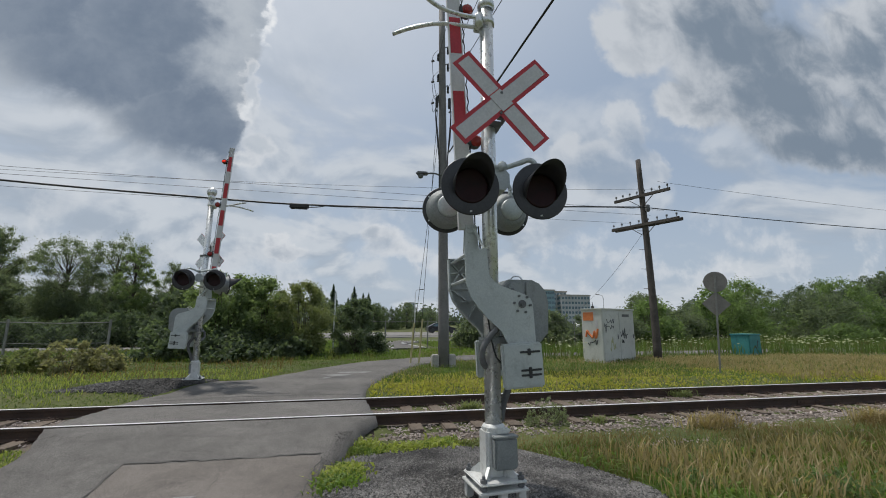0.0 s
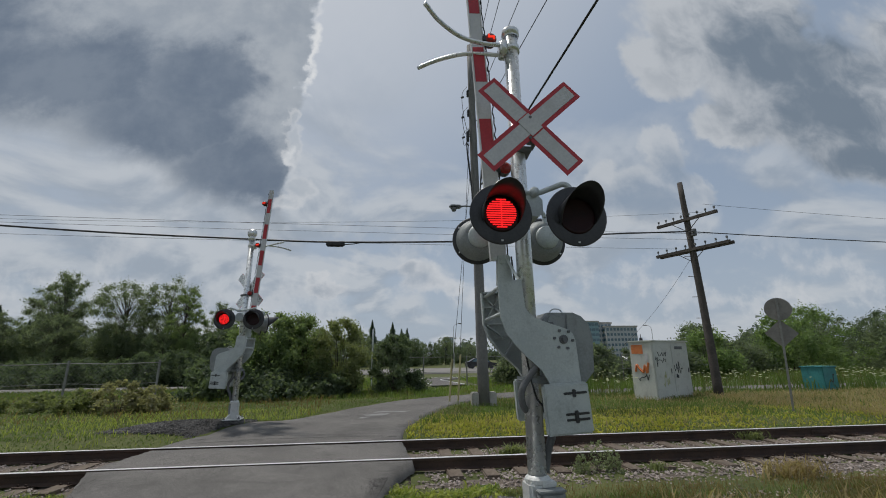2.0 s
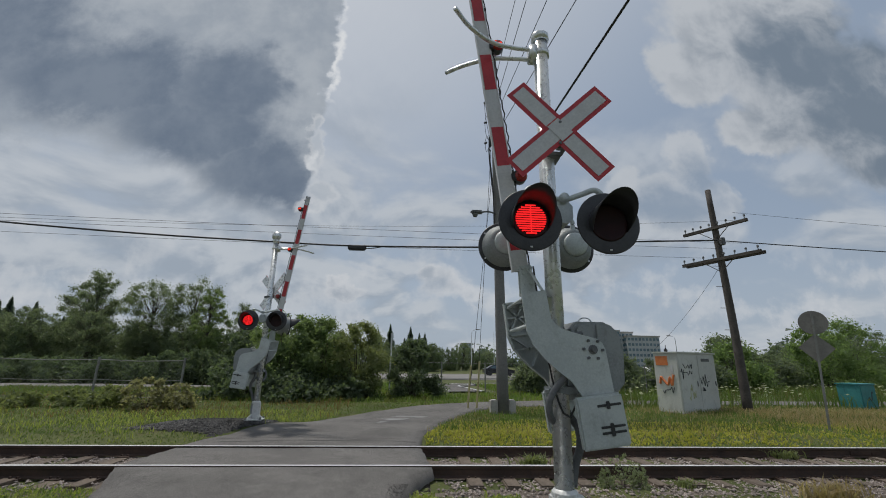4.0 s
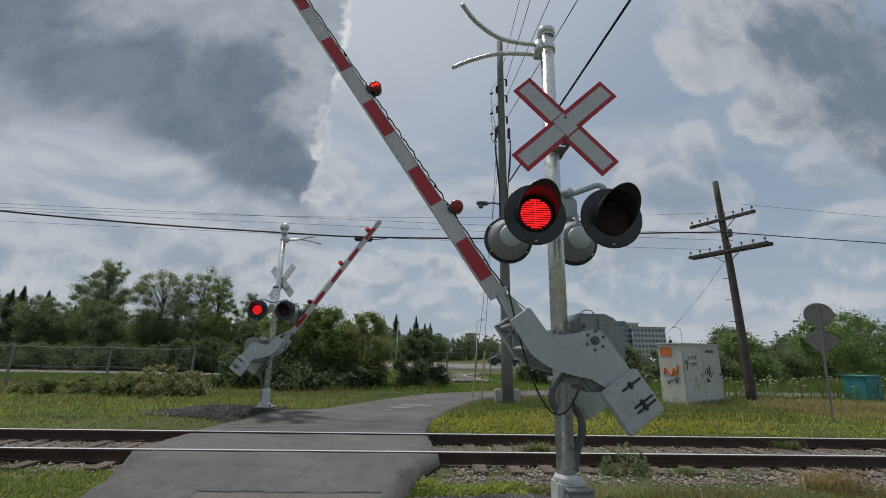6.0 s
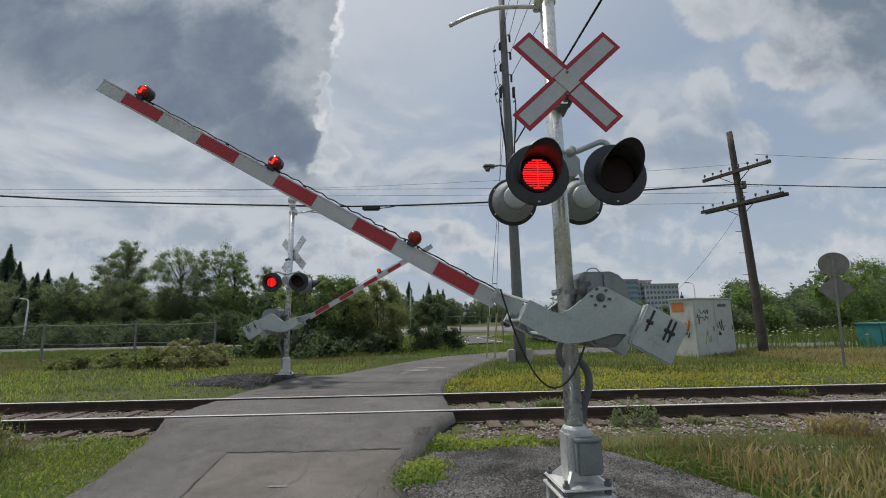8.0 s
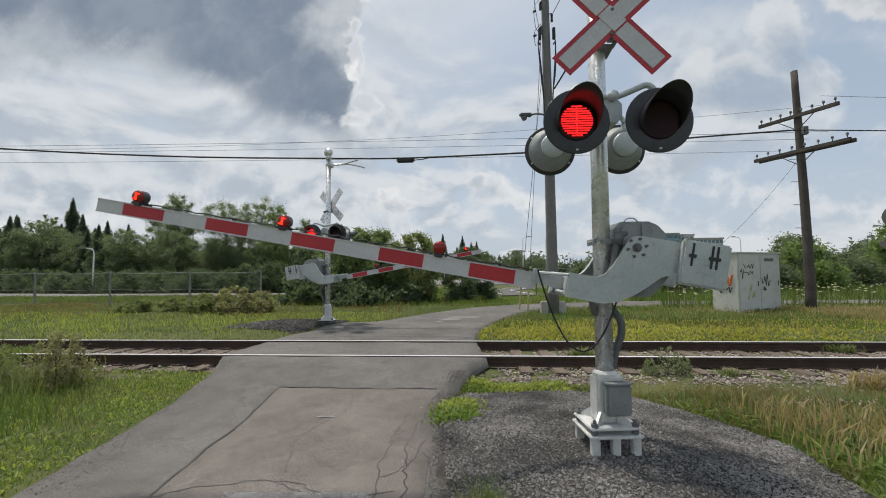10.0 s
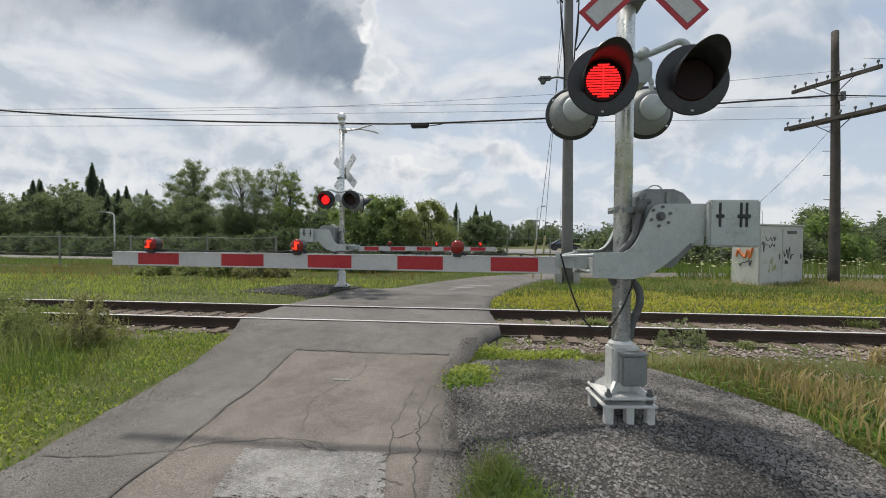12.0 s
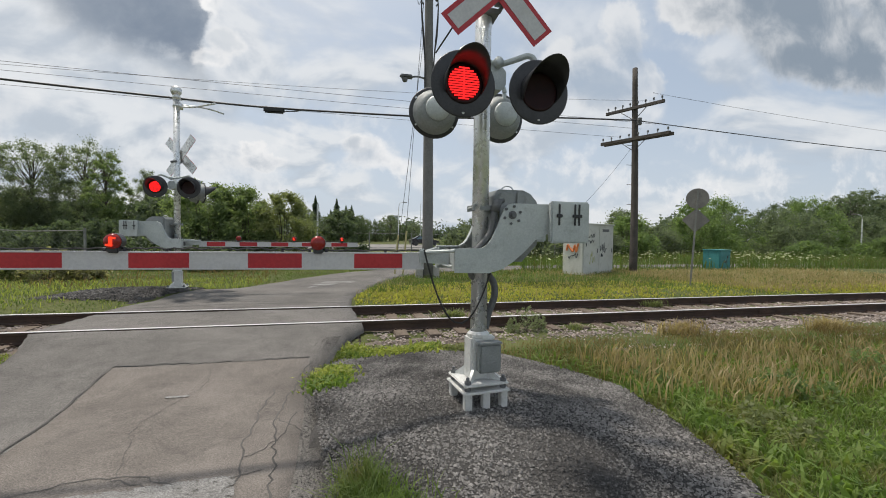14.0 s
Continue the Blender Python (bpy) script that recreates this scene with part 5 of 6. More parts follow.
# ---- trackside cabinets and signs ----
def equipment_cabinet():
    th = thing("equipment_cabinet", "pale grey steel trackside cabinet with scrawled spray paint", "cabinet", (9.69, 15.23, 0.02), 26.8)
    th.matrix_world = pose(9.69, 15.23, 0.02, 0, 0, 26.8) @ Matrix.Diagonal((1.0, 1.0, 1.10, 1.0))
    bm = bmesh.new()
    box(bm, (1.22, 0.46, 0.98), (2.44, 0.92, 1.88), None, 0.02)
    body = part("body", bm, M_CABINET, th)
    bm = bmesh.new()
    box(bm, (1.22, 0.46, 1.945), (2.52, 1.0, 0.05), None, 0.012)
    part("roof", bm, M_CABINET, th)
    bm = bmesh.new()
    box(bm, (1.22, 0.46, 0.03), (2.5, 0.98, 0.10), None, 0.01)
    part("plinth", bm, M_CONCRETE, th)
    for x in (0.62, 1.82):
        bm = bmesh.new()
        box(bm, (x, -0.008, 0.98), (1.14, 0.018, 1.74), None, 0.006)
        d = part("door", bm, M_CABINET, th)
        bm = bmesh.new()
        box(bm, (x + 0.45, -0.028, 0.95), (0.03, 0.03, 0.16), None, 0.006)
        part("handle", bm, M_CONDUIT, d)
    bm = bmesh.new()
    box(bm, (1.75, -0.02, 1.72), (0.55, 0.01, 0.10), None, 0.003)
    part("vent", bm, M_CONDUIT, th)
    rnd = random.Random(8)

    def scrawl(x0, z0, w, h, n, r, m, side=False):
        bm = bmesh.new()
        pts = []
        for k in range(n):
            px, pz = x0 + w * (k + rnd.uniform(-0.4, 0.4)) / n, z0 + rnd.uniform(0, h)
            pts.append((-0.004, 0.92 - px, pz) if side else (px, -0.021, pz))
        tube(bm, smooth_path(pts, 4), r, 4)
        part("spray_mark", bm, m, th, "unreadable spray painted scrawl")

    scrawl(0.28, 1.42, 0.62, 0.17, 12, 0.012, M_INK)
    scrawl(0.30, 1.22, 0.55, 0.15, 11, 0.012, M_INK)
    scrawl(0.10, 1.05, 0.2, 0.4, 7, 0.012, M_INK)
    scrawl(1.30, 0.85, 0.6, 0.4, 14, 0.014, M_INK)
    scrawl(1.38, 0.72, 0.14, 0.14, 10, 0.022, M_INK)
    scrawl(0.45, 0.45, 0.5, 0.5, 9, 0.012, mat("yellow_spray", (0.45, 0.46, 0.25), (0.55, 0.55, 0.32), 0.7))
    scrawl(0.18, 0.9, 0.62, 0.35, 10, 0.045, M_ORANGE, True)
    scrawl(0.25, 0.6, 0.5, 0.25, 9, 0.016, M_INK, True)
    bm = bmesh.new()
    box(bm, (-0.004, 0.60, 1.68), (0.012, 0.46, 0.30))
    part("orange_sticker", bm, M_ORANGE, th, "faded orange sticker")
    bm = bmesh.new()
    box(bm, (-0.004, 0.25, 1.42), (0.012, 0.12, 0.26))
    part("paper_sticker", bm, M_WHITE, th, "white paper label")
    bm = bmesh.new()
    tube(bm, [(0.35, 0.6, 1.95), (0.35, 0.6, 2.2)], 0.012, 6)
    box(bm, (0.35, 0.6, 2.02), (0.1, 0.1, 0.12), None, 0.02)
    part("antenna", bm, M_CABLE, th)
    return th


equipment_cabinet()


def teal_box():
    th = thing("utility_box", "teal painted utility box with dark scrawl in the grass", "utility box", (18.9, 17.7, 0.05), 20)
    bm = bmesh.new()
    box(bm, (0, 0, 0.5), (1.15, 0.8, 1.0), None, 0.03)
    part("body", bm, M_TEAL, th)
    bm = bmesh.new()
    box(bm, (0, 0, 1.02), (1.21, 0.86, 0.06), None, 0.015)
    part("lid", bm, M_TEAL, th)
    bm = bmesh.new()
    rnd = random.Random(4)
    tube(bm, smooth_path([(-0.2 + 0.07 * k, -0.405, 0.35 + rnd.uniform(0, 0.4)) for k in range(8)], 4), 0.02, 4)
    part("spray_mark", bm, M_INK, th, "dark spray painted scrawl")
    return th


teal_box()


def warning_sign():
    th = thing("warning_sign", "round sign over a diamond sign, grey backs, thin steel post", "traffic sign", (11.36, 11.60, 0.0), -42)
    th.matrix_world = pose(11.36, 11.60, 0.0, 0, 3.6, 0) @ pose(0, 0, 0, 0, 0, -42)
    bm = bmesh.new()
    box(bm, (0, 0, 1.6), (0.055, 0.03, 3.3), None, 0.004)
    part("post", bm, M_FENCE, th)
    bm = bmesh.new()
    cyl(bm, (0, 0.018, 2.93), (0, 0.024, 2.93), 0.33, None, 36)
    part("round_plate", bm, M_SIGNBACK, th, "plain weathered metal back")
    bm = bmesh.new()
    box(bm, (0, 0.024, 2.22), (0.56, 0.005, 0.56), pose(0, 0, 0, 0, 45), 0.0)
    part("diamond_plate", bm, M_SIGNBACK, th, "plain weathered metal back")
    return th


warning_sign()


# ---- fence ----
def fence():
    th = thing("chain_link_fence", "sagging chain link fence on steel posts", "fence", kind="structure")
    pts = [(-46, 20.5), (-34, 20.0), (-26, 19.6), (-20.6, 19.3), (-16.6, 19.1), (-12.6, 19.0), (-9.2, 19.0)]
    tops = []
    for x, y in pts:
        bm = bmesh.new()
        z = float(ground_z(x, y))
        cyl(bm, (x, y, z - 0.05), (x, y, z + 1.62), 0.045, None, 10)
        part("post", bm, M_FENCE, th)
        tops.append((x, y, z + 1.52))
    for (a, b) in zip(tops, tops[1:]):
        for dz, r in ((0, 0.022), (-0.78, 0.012), (-1.42, 0.012)):
            bm = bmesh.new()
            tube(bm, [(a[0], a[1], a[2] + dz), ((a[0] + b[0]) / 2, (a[1] + b[1]) / 2, (a[2] + b[2]) / 2 + dz - 0.05), (b[0], b[1], b[2] + dz)], r, 6)
            part("rail", bm, M_FENCE, th)
    # woven wire
    V, F = [], []
    for (a, b) in zip(tops[1:], tops[2:]):
        ln = math.dist(a[:2], b[:2])
        n = int(ln / 0.16)
        for k in range(-9, n):
            for s in (0, 1):
                f0, f1 = (k + (0 if s else 9)) / n, (k + (9 if s else 0)) / n
                g0, g1 = max(0, min(1, f0)), max(0, min(1, f1))
                if abs(g1 - g0) < 0.5 / n:
                    continue
                w = (f1 - f0)
                p = [Vector(a).lerp(Vector(b), g) - Vector((0, 0, 1.42 * (1 - (g - f0) / w))) for g in (g0, g1)]
                i = len(V)
                V += [p[0], p[0] + Vector((0.007, 0, 0)), p[1] + Vector((0.007, 0, 0)), p[1]]
                F.append((i, i + 1, i + 2, i + 3))
    w = arrays("woven_wire", [tuple(v) for v in V], F, M_FENCE, th)
    tagged(w, kind="stuff")
    # a stretch of fence beyond the path
    for k in range(7):
        x, y = -0.6 + 2.4 * k, 23.5 + 0.25 * k
        bm = bmesh.new()
        cyl(bm, (x, y, -0.1), (x, y, 1.75), 0.035, None, 8)
        part("post", bm, M_FENCE, th)
        for dz in (1.68, 0.9, 0.2):
            bm = bmesh.new()
            tube(bm, [(x, y, dz), (x + 2.4, y + 0.25, dz)], 0.012, 5)
            part("rail", bm, M_FENCE, th)


fence()

# ---- the road and lot behind ----
lot = ribbon("far_road", [((-120, 25.5), (-120, 29.5)), ((-40, 26.0), (-40, 29.5)), ((-22, 26.2), (-22, 29.0)), ((-10, 27.5), (-10, 30)), ((-4, 31), (-3, 33.5))], 6, 1.0, lambda x, y: ground_z(x, y) + 0.06,
             mat("pale_road", (0.17, 0.163, 0.155), (0.24, 0.228, 0.215), 0.9, 0.0, 0.2, 8.0, 0.2))
tagged(lot, "pale dusty road behind the fence", "road", kind="structure")
M_PALE = bpy.data.materials["pale_road"]
lot = ribbon("parking_lot", [((-8, 46), (-8, 62)), ((6, 45), (6, 66)), ((30, 44), (30, 70)), ((70, 50), (70, 90)), ((140, 70), (140, 140))], 8, 1.0, lambda x, y: ground_z(x, y) * 0.3 + 0.12, M_PALE)
tagged(lot, "wide pale paved lot in the distance", "parking lot", kind="structure")
curve = ribbon("curved_path", [((2.2, 23.8), (4.2, 24.0)), ((1.7, 26.5), (3.6, 26.9)), ((1.6, 29), (3.4, 29.2)), ((2.6, 32), (4.4, 31.2)), ((5.5, 35), (6.3, 33.6)), ((10, 39), (12, 37)), ((13, 44.5), (16, 44))], 6, 0.5,
               lambda x, y: ground_z(x, y) + 0.09, M_ASPHALT)
tagged(curve, "curving grey path with white edge lines", "path", kind="structure")
for pts in ([(2.3, 24), (1.82, 26.5), (1.72, 29), (2.7, 31.9), (5.6, 34.8)], [(4.1, 24), (3.5, 26.9), (3.3, 29.2), (4.3, 31.3), (6.2, 33.7)]):
    strip("edge_line", pts, 0.16, lambda x, y: ground_z(x, y) + 0.11, M_WHITE, 0.0, curve)


# ---- plants ----
def blades(name, px, py, zf, h, w, material, seed, lean=0.35, tip=0.0):
    """Grass: one bent, tapering blade at each point, joined."""
    r = np.random.RandomState(seed)
    n = len(px)
    h = h * r.uniform(0.55, 1.25, n)
    w = w * r.uniform(0.7, 1.3, n)
    a, b = r.uniform(0, 6.283, n), r.uniform(0, 6.283, n)
    d = np.stack([np.cos(a), np.sin(a)], -1)
    q = np.stack([np.cos(b), np.sin(b)], -1) * (w / 2)[:, None]
    base = np.stack([px, py], -1)
    z = zf(px, py) - 0.02
    ln = (lean * h * r.uniform(0.2, 1.4, n))[:, None]
    V = np.zeros((n, 5, 3))
    V[:, 0, :2], V[:, 1, :2] = base - q, base + q
    V[:, 2, :2], V[:, 3, :2] = base + d * ln * 0.35 - q * (0.8 + tip), base + d * ln * 0.35 + q * (0.8 + tip)
    V[:, 4, :2] = base + d * ln
    V[:, 0, 2] = V[:, 1, 2] = z
    V[:, 2, 2] = V[:, 3, 2] = z + h * 0.6
    V[:, 4, 2] = z + h * (1.0 - 0.25 * np.clip(ln[:, 0] / h, 0, 1))
    T = np.array([(0, 1, 3), (0, 3, 2), (2, 3, 4)])
    F = (T[None] + 5 * np.arange(n)[:, None, None]).reshape(-1, 3)
    return arrays(name, V.reshape(-1, 3), F, material)


def scatter(n, x0, x1, y0, y1, seed, clump=0.0, keep=None):
    r = np.random.RandomState(seed)
    x, y = r.uniform(x0, x1, n), r.uniform(y0, y1, n)
    if clump:
        k = wave(x, y, clump, seed) + 0.6 * wave(x, y, clump * 2.7, seed + 3) > r.uniform(-1.6, 1.6, n)
        x, y = x[k], y[k]
    if keep is not None:
        k = keep(x, y)
        x, y = x[k], y[k]
    return x, y


def left_edge(y):
    return np.interp(y, [-14, -4, 0, 2.8, 4.4, 5.4, 6.5, 7.4], [-2.9, -2.95, -3.02, -3.1, -3.35, -3.45, -3.62, -4.0])


def off_path(x, y):
    """Clear of the far path, of both gravel patches and of the track."""
    lx = np.interp(y, [9, 9.8, 10.8, 12.95, 15.3, 17.6, 19.2, 20.2], [-3.95, -3.8, -3.35, -2.0, -0.75, 1.0, 4.0, 9.0])
    rx = np.interp(y, [9, 9.8, 10.8, 12.4, 14.6, 16.4, 17.3, 18.1], [0.45, 0.46, 0.62, 1.15, 2.0, 3.2, 5.2, 9.4])
    inside = (x > lx - 0.05) & (x < rx + 0.05) & (y < 20.5)
    inside |= (y > 17.2) & (y < 21.2) & (x > 3.5) & (y > np.interp(x, [3, 5.2, 9.4, 18, 45], [16.4, 17.3, 18.1, 18.6, 19.6])) & (y < np.interp(x, [1, 4, 9, 18, 45], [17.6, 19.2, 20.2, 20.8, 22]))
    return ~inside & ~in_poly(FARPAD, x, y)


def verge(x, y):
    return x < left_edge(y) + 0.06 * np.sin(y * 5) - 0.03


def right_bank(x, y):
    return ~in_poly(PAD, x, y) & (x > 1.5)


GRASS = "grass"


def lawn(name, label, px, py, zf, h, w, m, seed, lean=0.4, tip=0.0):
    return tagged(blades(name, px, py, zf, h, w, m, seed, lean, tip), label, "grass", kind="stuff")


x, y = scatter(64000, -12, -3.0, 0.4, 7.0, 21, 0, verge)
lawn("verge_grass", "short bright green grass beside the lane", x, y, ground_z, 0.075, 0.009, L_GRASS, 22, 0.7)
x, y = scatter(26000, -14, -3.3, 0.4, 7.0, 23, 0.9, lambda x, y: verge(x + 0.25, y))
lawn("verge_tufts", "tufts of longer green grass beside the lane", x, y, ground_z, 0.14, 0.010, L_DEEP, 24, 0.8)
x, y = scatter(46000, -12, -3.2, 0.4, 7.0, 27, 1.7, lambda x, y: verge(x + 0.1, y))
lawn("verge_clover", "yellow green clover patches beside the lane", x, y, ground_z, 0.085, 0.012, L_YELLOW, 28, 0.9, 0.6)
x, y = scatter(9000, -14, -4.2, 2.0, 6.6, 25, 1.3, lambda x, y: x < -5.0 - 0.5 * np.sin(y))
lawn("verge_weeds", "tall straggling weeds on the verge", x, y, ground_z, 0.34, 0.012, L_DEEP, 26, 0.45)
x, y = scatter(3000, -11, -5.4, 4.8, 6.7, 29, 1.5, verge)
lawn("verge_stalks", "thin olive stalks of tall flowering weeds", x, y, ground_z, 0.60, 0.0045, L_OLIVE, 30, 0.35, 0.6)

x, y = scatter(52000, 2.2, 13, 0.3, 6.1, 31, 0, right_bank)
lawn("bank_grass", "long green grass on the bank below the track", x, y, ground_z, 0.12, 0.010, L_DEEP, 32, 0.9)
x, y = scatter(18000, 2.2, 12, 0.3, 5.2, 33, 0.8, right_bank)
lawn("bank_tall_grass", "tall bending bright green grass", x, y, ground_z, 0.18, 0.012, L_GRASS, 34, 1.0)
x, y = scatter(26000, 2.2, 12, 0.3, 5.6, 39, 1.6, right_bank)
lawn("bank_broad_leaves", "broad bright green leaves among the grass", x, y, ground_z, 0.16, 0.022, L_GRASS, 40, 1.0, 0.7)
x, y = scatter(34000, 1.7, 14, 4.6, 6.35, 35, 0.9, right_bank)
lawn("rusty_grass", "rusty brown grass gone to seed", x, y, ground_z, 0.15, 0.006, L_RUST, 36, 0.7)
x, y = scatter(3600, 3.4, 9, 3.9, 5.6, 37, 1.1, right_bank)
lawn("seed_heads", "pale dry grass stalks with seed heads", x, y, ground_z, 0.34, 0.007, L_DRY, 38, 0.4, 1.6)

x, y = scatter(70000, -26, 0.5, 9.9, 19.5, 41, 0, off_path)
lawn("far_grass_west", "mown green grass beyond the track", x, y, ground_z, 0.07, 0.018, L_MEADOW, 42, 0.9)
x, y = scatter(8000, -30, -2, 13.0, 21, 43, 0.35, off_path)
lawn("far_tall_grass_west", "long meadow grass before the fence", x, y, ground_z, 0.22, 0.02, L_RUST, 44, 0.5)
x, y = scatter(80000, 0.4, 24, 9.9, 19.0, 45, 0, off_path)
lawn("far_grass_east", "yellow green grass beyond the track", x, y, ground_z, 0.07, 0.018, L_GRASS, 46, 0.9)
x, y = scatter(24000, 0.6, 20, 9.95, 12.9, 47, 0.45, off_path)
lawn("yellow_flowers", "grass full of small yellow flowers", x, y, ground_z, 0.095, 0.026, L_FLOWER, 48, 0.8, 0.8)
x, y = scatter(30000, 0.6, 24, 11.0, 18.5, 57, 0.9, off_path)
lawn("far_tufts", "tufts of taller grass beyond the track", x, y, ground_z, 0.20, 0.018, L_MEADOW, 58, 0.7)
x, y = scatter(16000, 0.6, 24, 10.0, 18.0, 59, 0.5, off_path)
lawn("far_dry_stalks", "dry straw coloured stalks in the grass", x, y, ground_z, 0.20, 0.012, L_DRY, 60, 0.6)
x, y = scatter(16000, -26, -2, 10.0, 15.0, 61, 0.6, off_path)
lawn("far_tufts_west", "tufts of taller grass in the meadow", x, y, ground_z, 0.15, 0.018, L_YELLOW, 62, 0.7)
x, y = scatter(42000, 11.5, 34, 10.2, 17.5, 49, 0.22, lambda x, y: off_path(x, y) & (x > 12.6 - 0.25 * (y - 10)) & (y < 16.3))
lawn("dry_meadow", "dry brown meadow grass beyond the track", x, y, ground_z, 0.24, 0.014, L_DRY, 50, 0.6, 0.4)
x, y = scatter(900, 8, 30, 15.5, 24, 63, 0.5, off_path)
umbels = np.stack([x, y, ground_z(x, y) + 0.55 + 0.25 * np.random.RandomState(64).uniform(0, 1, len(x))], -1)
V, F = [], []
for k, c in enumerate(umbels):
    w = 0.05 + 0.03 * (k % 3) / 2
    i = len(V)
    V += [c, *[c + np.array((w * math.cos(q), w * math.sin(q), 0.025)) for q in np.arange(6) * math.pi / 3], c - np.array((0.004, 0, 0.5)), c + np.array((0.004, 0, -0.5))]
    F += [(i, i + 1 + q, i + 1 + (q + 1) % 6) for q in range(6)] + [(i, i + 7, i + 8)]
tagged(arrays("white_umbels", V, F, L_UMBEL), "white flat flower heads scattered in the meadow", "flowers", kind="stuff")
x, y = scatter(46000, 8, 46, 17, 30, 51, 0.25, off_path)
lawn("far_meadow", "tall green meadow before the bushes", x, y, ground_z, 0.6, 0.03, L_DEEP, 52, 0.4)
x, y = scatter(30000, -8, 16, 18.5, 34, 53, 0, lambda x, y: off_path(x, y) & ~((x > 1.2) & (x < 4.8) & (y > 23)))
lawn("path_side_grass", "green grass around the far path", x, y, ground_z, 0.22, 0.03, L_GRASS, 54, 0.5)
x, y = scatter(26000, -60, -8, 20, 26, 55, 0, None)
lawn("field_grass", "rough green grass behind the fence", x, y, ground_z, 0.22, 0.03, L_DEEP, 56, 0.5)


def pad_or_road(x, y):
    return np.maximum(pad_z(x, y), ground_z(x, y))


def weeds(name, label, cx, cy, rx, ry, n, h, w, m, seed, zf=None, lean=0.8, tip=0.5):
    r = np.random.RandomState(seed)
    x, y = cx + rx * r.normal(0, 0.5, n), cy + ry * r.normal(0, 0.5, n)
    return tagged(blades(name, x, y, zf or pad_or_road, h, w, m, seed + 1, lean, tip), label, "weeds", "weeds", kind="stuff")


SPOT = random.Random(12)
for k in range(26):
    f = k / 25
    cx, cy = (0.10 + 0.12 * SPOT.random(), 4.95 + 1.6 * f) if k < 12 else (0.2 + 1.5 * (k - 12) / 13, 6.18 + 0.22 * SPOT.random())
    g = SPOT.uniform(0.6, 1.5)
    weeds("lane_weeds", "low yellow green weeds at the edge of the asphalt", cx, cy, 0.20 * g, 0.15 * g, int(150 * g), 0.075 * g, 0.020, L_YELLOW if k % 3 else L_GRASS, 60 + 2 * k, None, 0.9, 0.7)
weeds("lane_tuft", "tuft of green grass between asphalt and gravel", 0.42, 2.75, 0.16, 0.35, 1700, 0.20, 0.008, L_DEEP, 180, None, 0.8, 0)
weeds("pad_weeds", "sparse green weeds at the rim of the gravel", 1.95, 6.2, 0.35, 0.12, 260, 0.10, 0.014, L_OLIVE, 184, None, 0.8, 0.5)
weeds("lane_tuft", "tuft of light green grass between asphalt and gravel", 0.55, 2.5, 0.25, 0.35, 1100, 0.17, 0.008, L_GRASS, 182, None, 0.8, 0)
bedf = lambda x, y: bed_z(y)
weeds("track_weed", "yellow weed growing between the rails", 2.45, 8.25, 0.22, 0.12, 240, 0.24, 0.018, L_OLIVE, 86, bedf)
weeds("track_weed", "small weed on the ballast", 4.4, 7.0, 0.2, 0.1, 110, 0.16, 0.014, L_OLIVE, 88, bedf)
weeds("track_weed", "small weed between the rails", 7.6, 8.9, 0.3, 0.15, 180, 0.22, 0.014, L_OLIVE, 90, bedf)
for k, (cx, cy) in enumerate(((9.5, 6.4), (6.2, 6.5), (-8.5, 8.0), (-10.5, 7.2), (-12, 8.4))):
    weeds("track_weed", "dry weeds on the ballast", cx, cy, 0.5, 0.15, 260, 0.28, 0.014, L_DRY if k < 2 else L_GRASS, 92 + 2 * k, bedf)


def leaf_cloud(centres, radii, n, size, seed, squash=0.8, flat=0.0):
    """Leaf quads around clump centres: positions denser at each clump's skin."""
    r = np.random.RandomState(seed)
    centres, radii = np.asarray(centres, float), np.asarray(radii, float)
    p = radii ** 2 / (radii ** 2).sum()
    i = r.choice(len(centres), n, p=p)
    d = r.normal(0, 1, (n, 3))
    d /= np.linalg.norm(d, axis=1)[:, None]
    c = centres[i] + d * (radii[i] * np.minimum(np.abs(r.normal(0.45, 0.42, n)) + 0.1, 1.7))[:, None] * np.array([1, 1, squash])
    u = r.normal(0, 1, (n, 3))
    u[:, 2] *= 1 - flat
    u /= np.linalg.norm(u, axis=1)[:, None]
    v = np.cross(u, r.normal(0, 1, (n, 3)))
    v /= np.linalg.norm(v, axis=1)[:, None]
    s = size * r.uniform(0.6, 1.4, n)[:, None]
    V = np.stack([c - u * s, c + u * s * 0.7 - v * s * 0.55, c + u * s * 0.7 + v * s * 0.55], 1)
    return V.reshape(-1, 3), np.arange(3 * n).reshape(-1, 3)


def broadleaf(name, label, h, spread, seed, leaf, size, n, bare=0.25, clumps=34, shape=1.0, group="trees"):
    """Trunk, limbs and a ragged crown of leaf clumps."""
    r = random.Random(seed)
    th = thing(name, label, "tree", group=group)
    bm = bmesh.new()
    lean = Vector((r.uniform(-0.05, 0.05), r.uniform(-0.05, 0.05), 1))
    tube(bm, [lean * (h * 0.86 * k / 8) + Vector((0.05 * math.sin(k * 1.3), 0.05 * math.cos(k), -0.1)) for k in range(9)], [h * 0.017 * (1 - k / 9.5) + 0.015 for k in range(9)], 8)
    C, Rr = [], []
    for k in range(clumps):
        f = (k + 0.5) / clumps
        z = h * (bare + (1 - bare) * f)
        wide = spread * (math.sin(math.pi * min(1, 0.12 + 0.78 * f ** shape)) ** 0.7) * r.uniform(0.35, 1.15)
        a = k * 2.4 + r.uniform(-0.5, 0.5)
        c = Vector((math.cos(a) * wide, math.sin(a) * wide, z + r.uniform(-0.04, 0.04) * h))
        C.append(c)
        Rr.append(spread * r.uniform(0.15, 0.32) * (1.15 - 0.5 * f) * (1.25 if shape > 1 else 1.0))
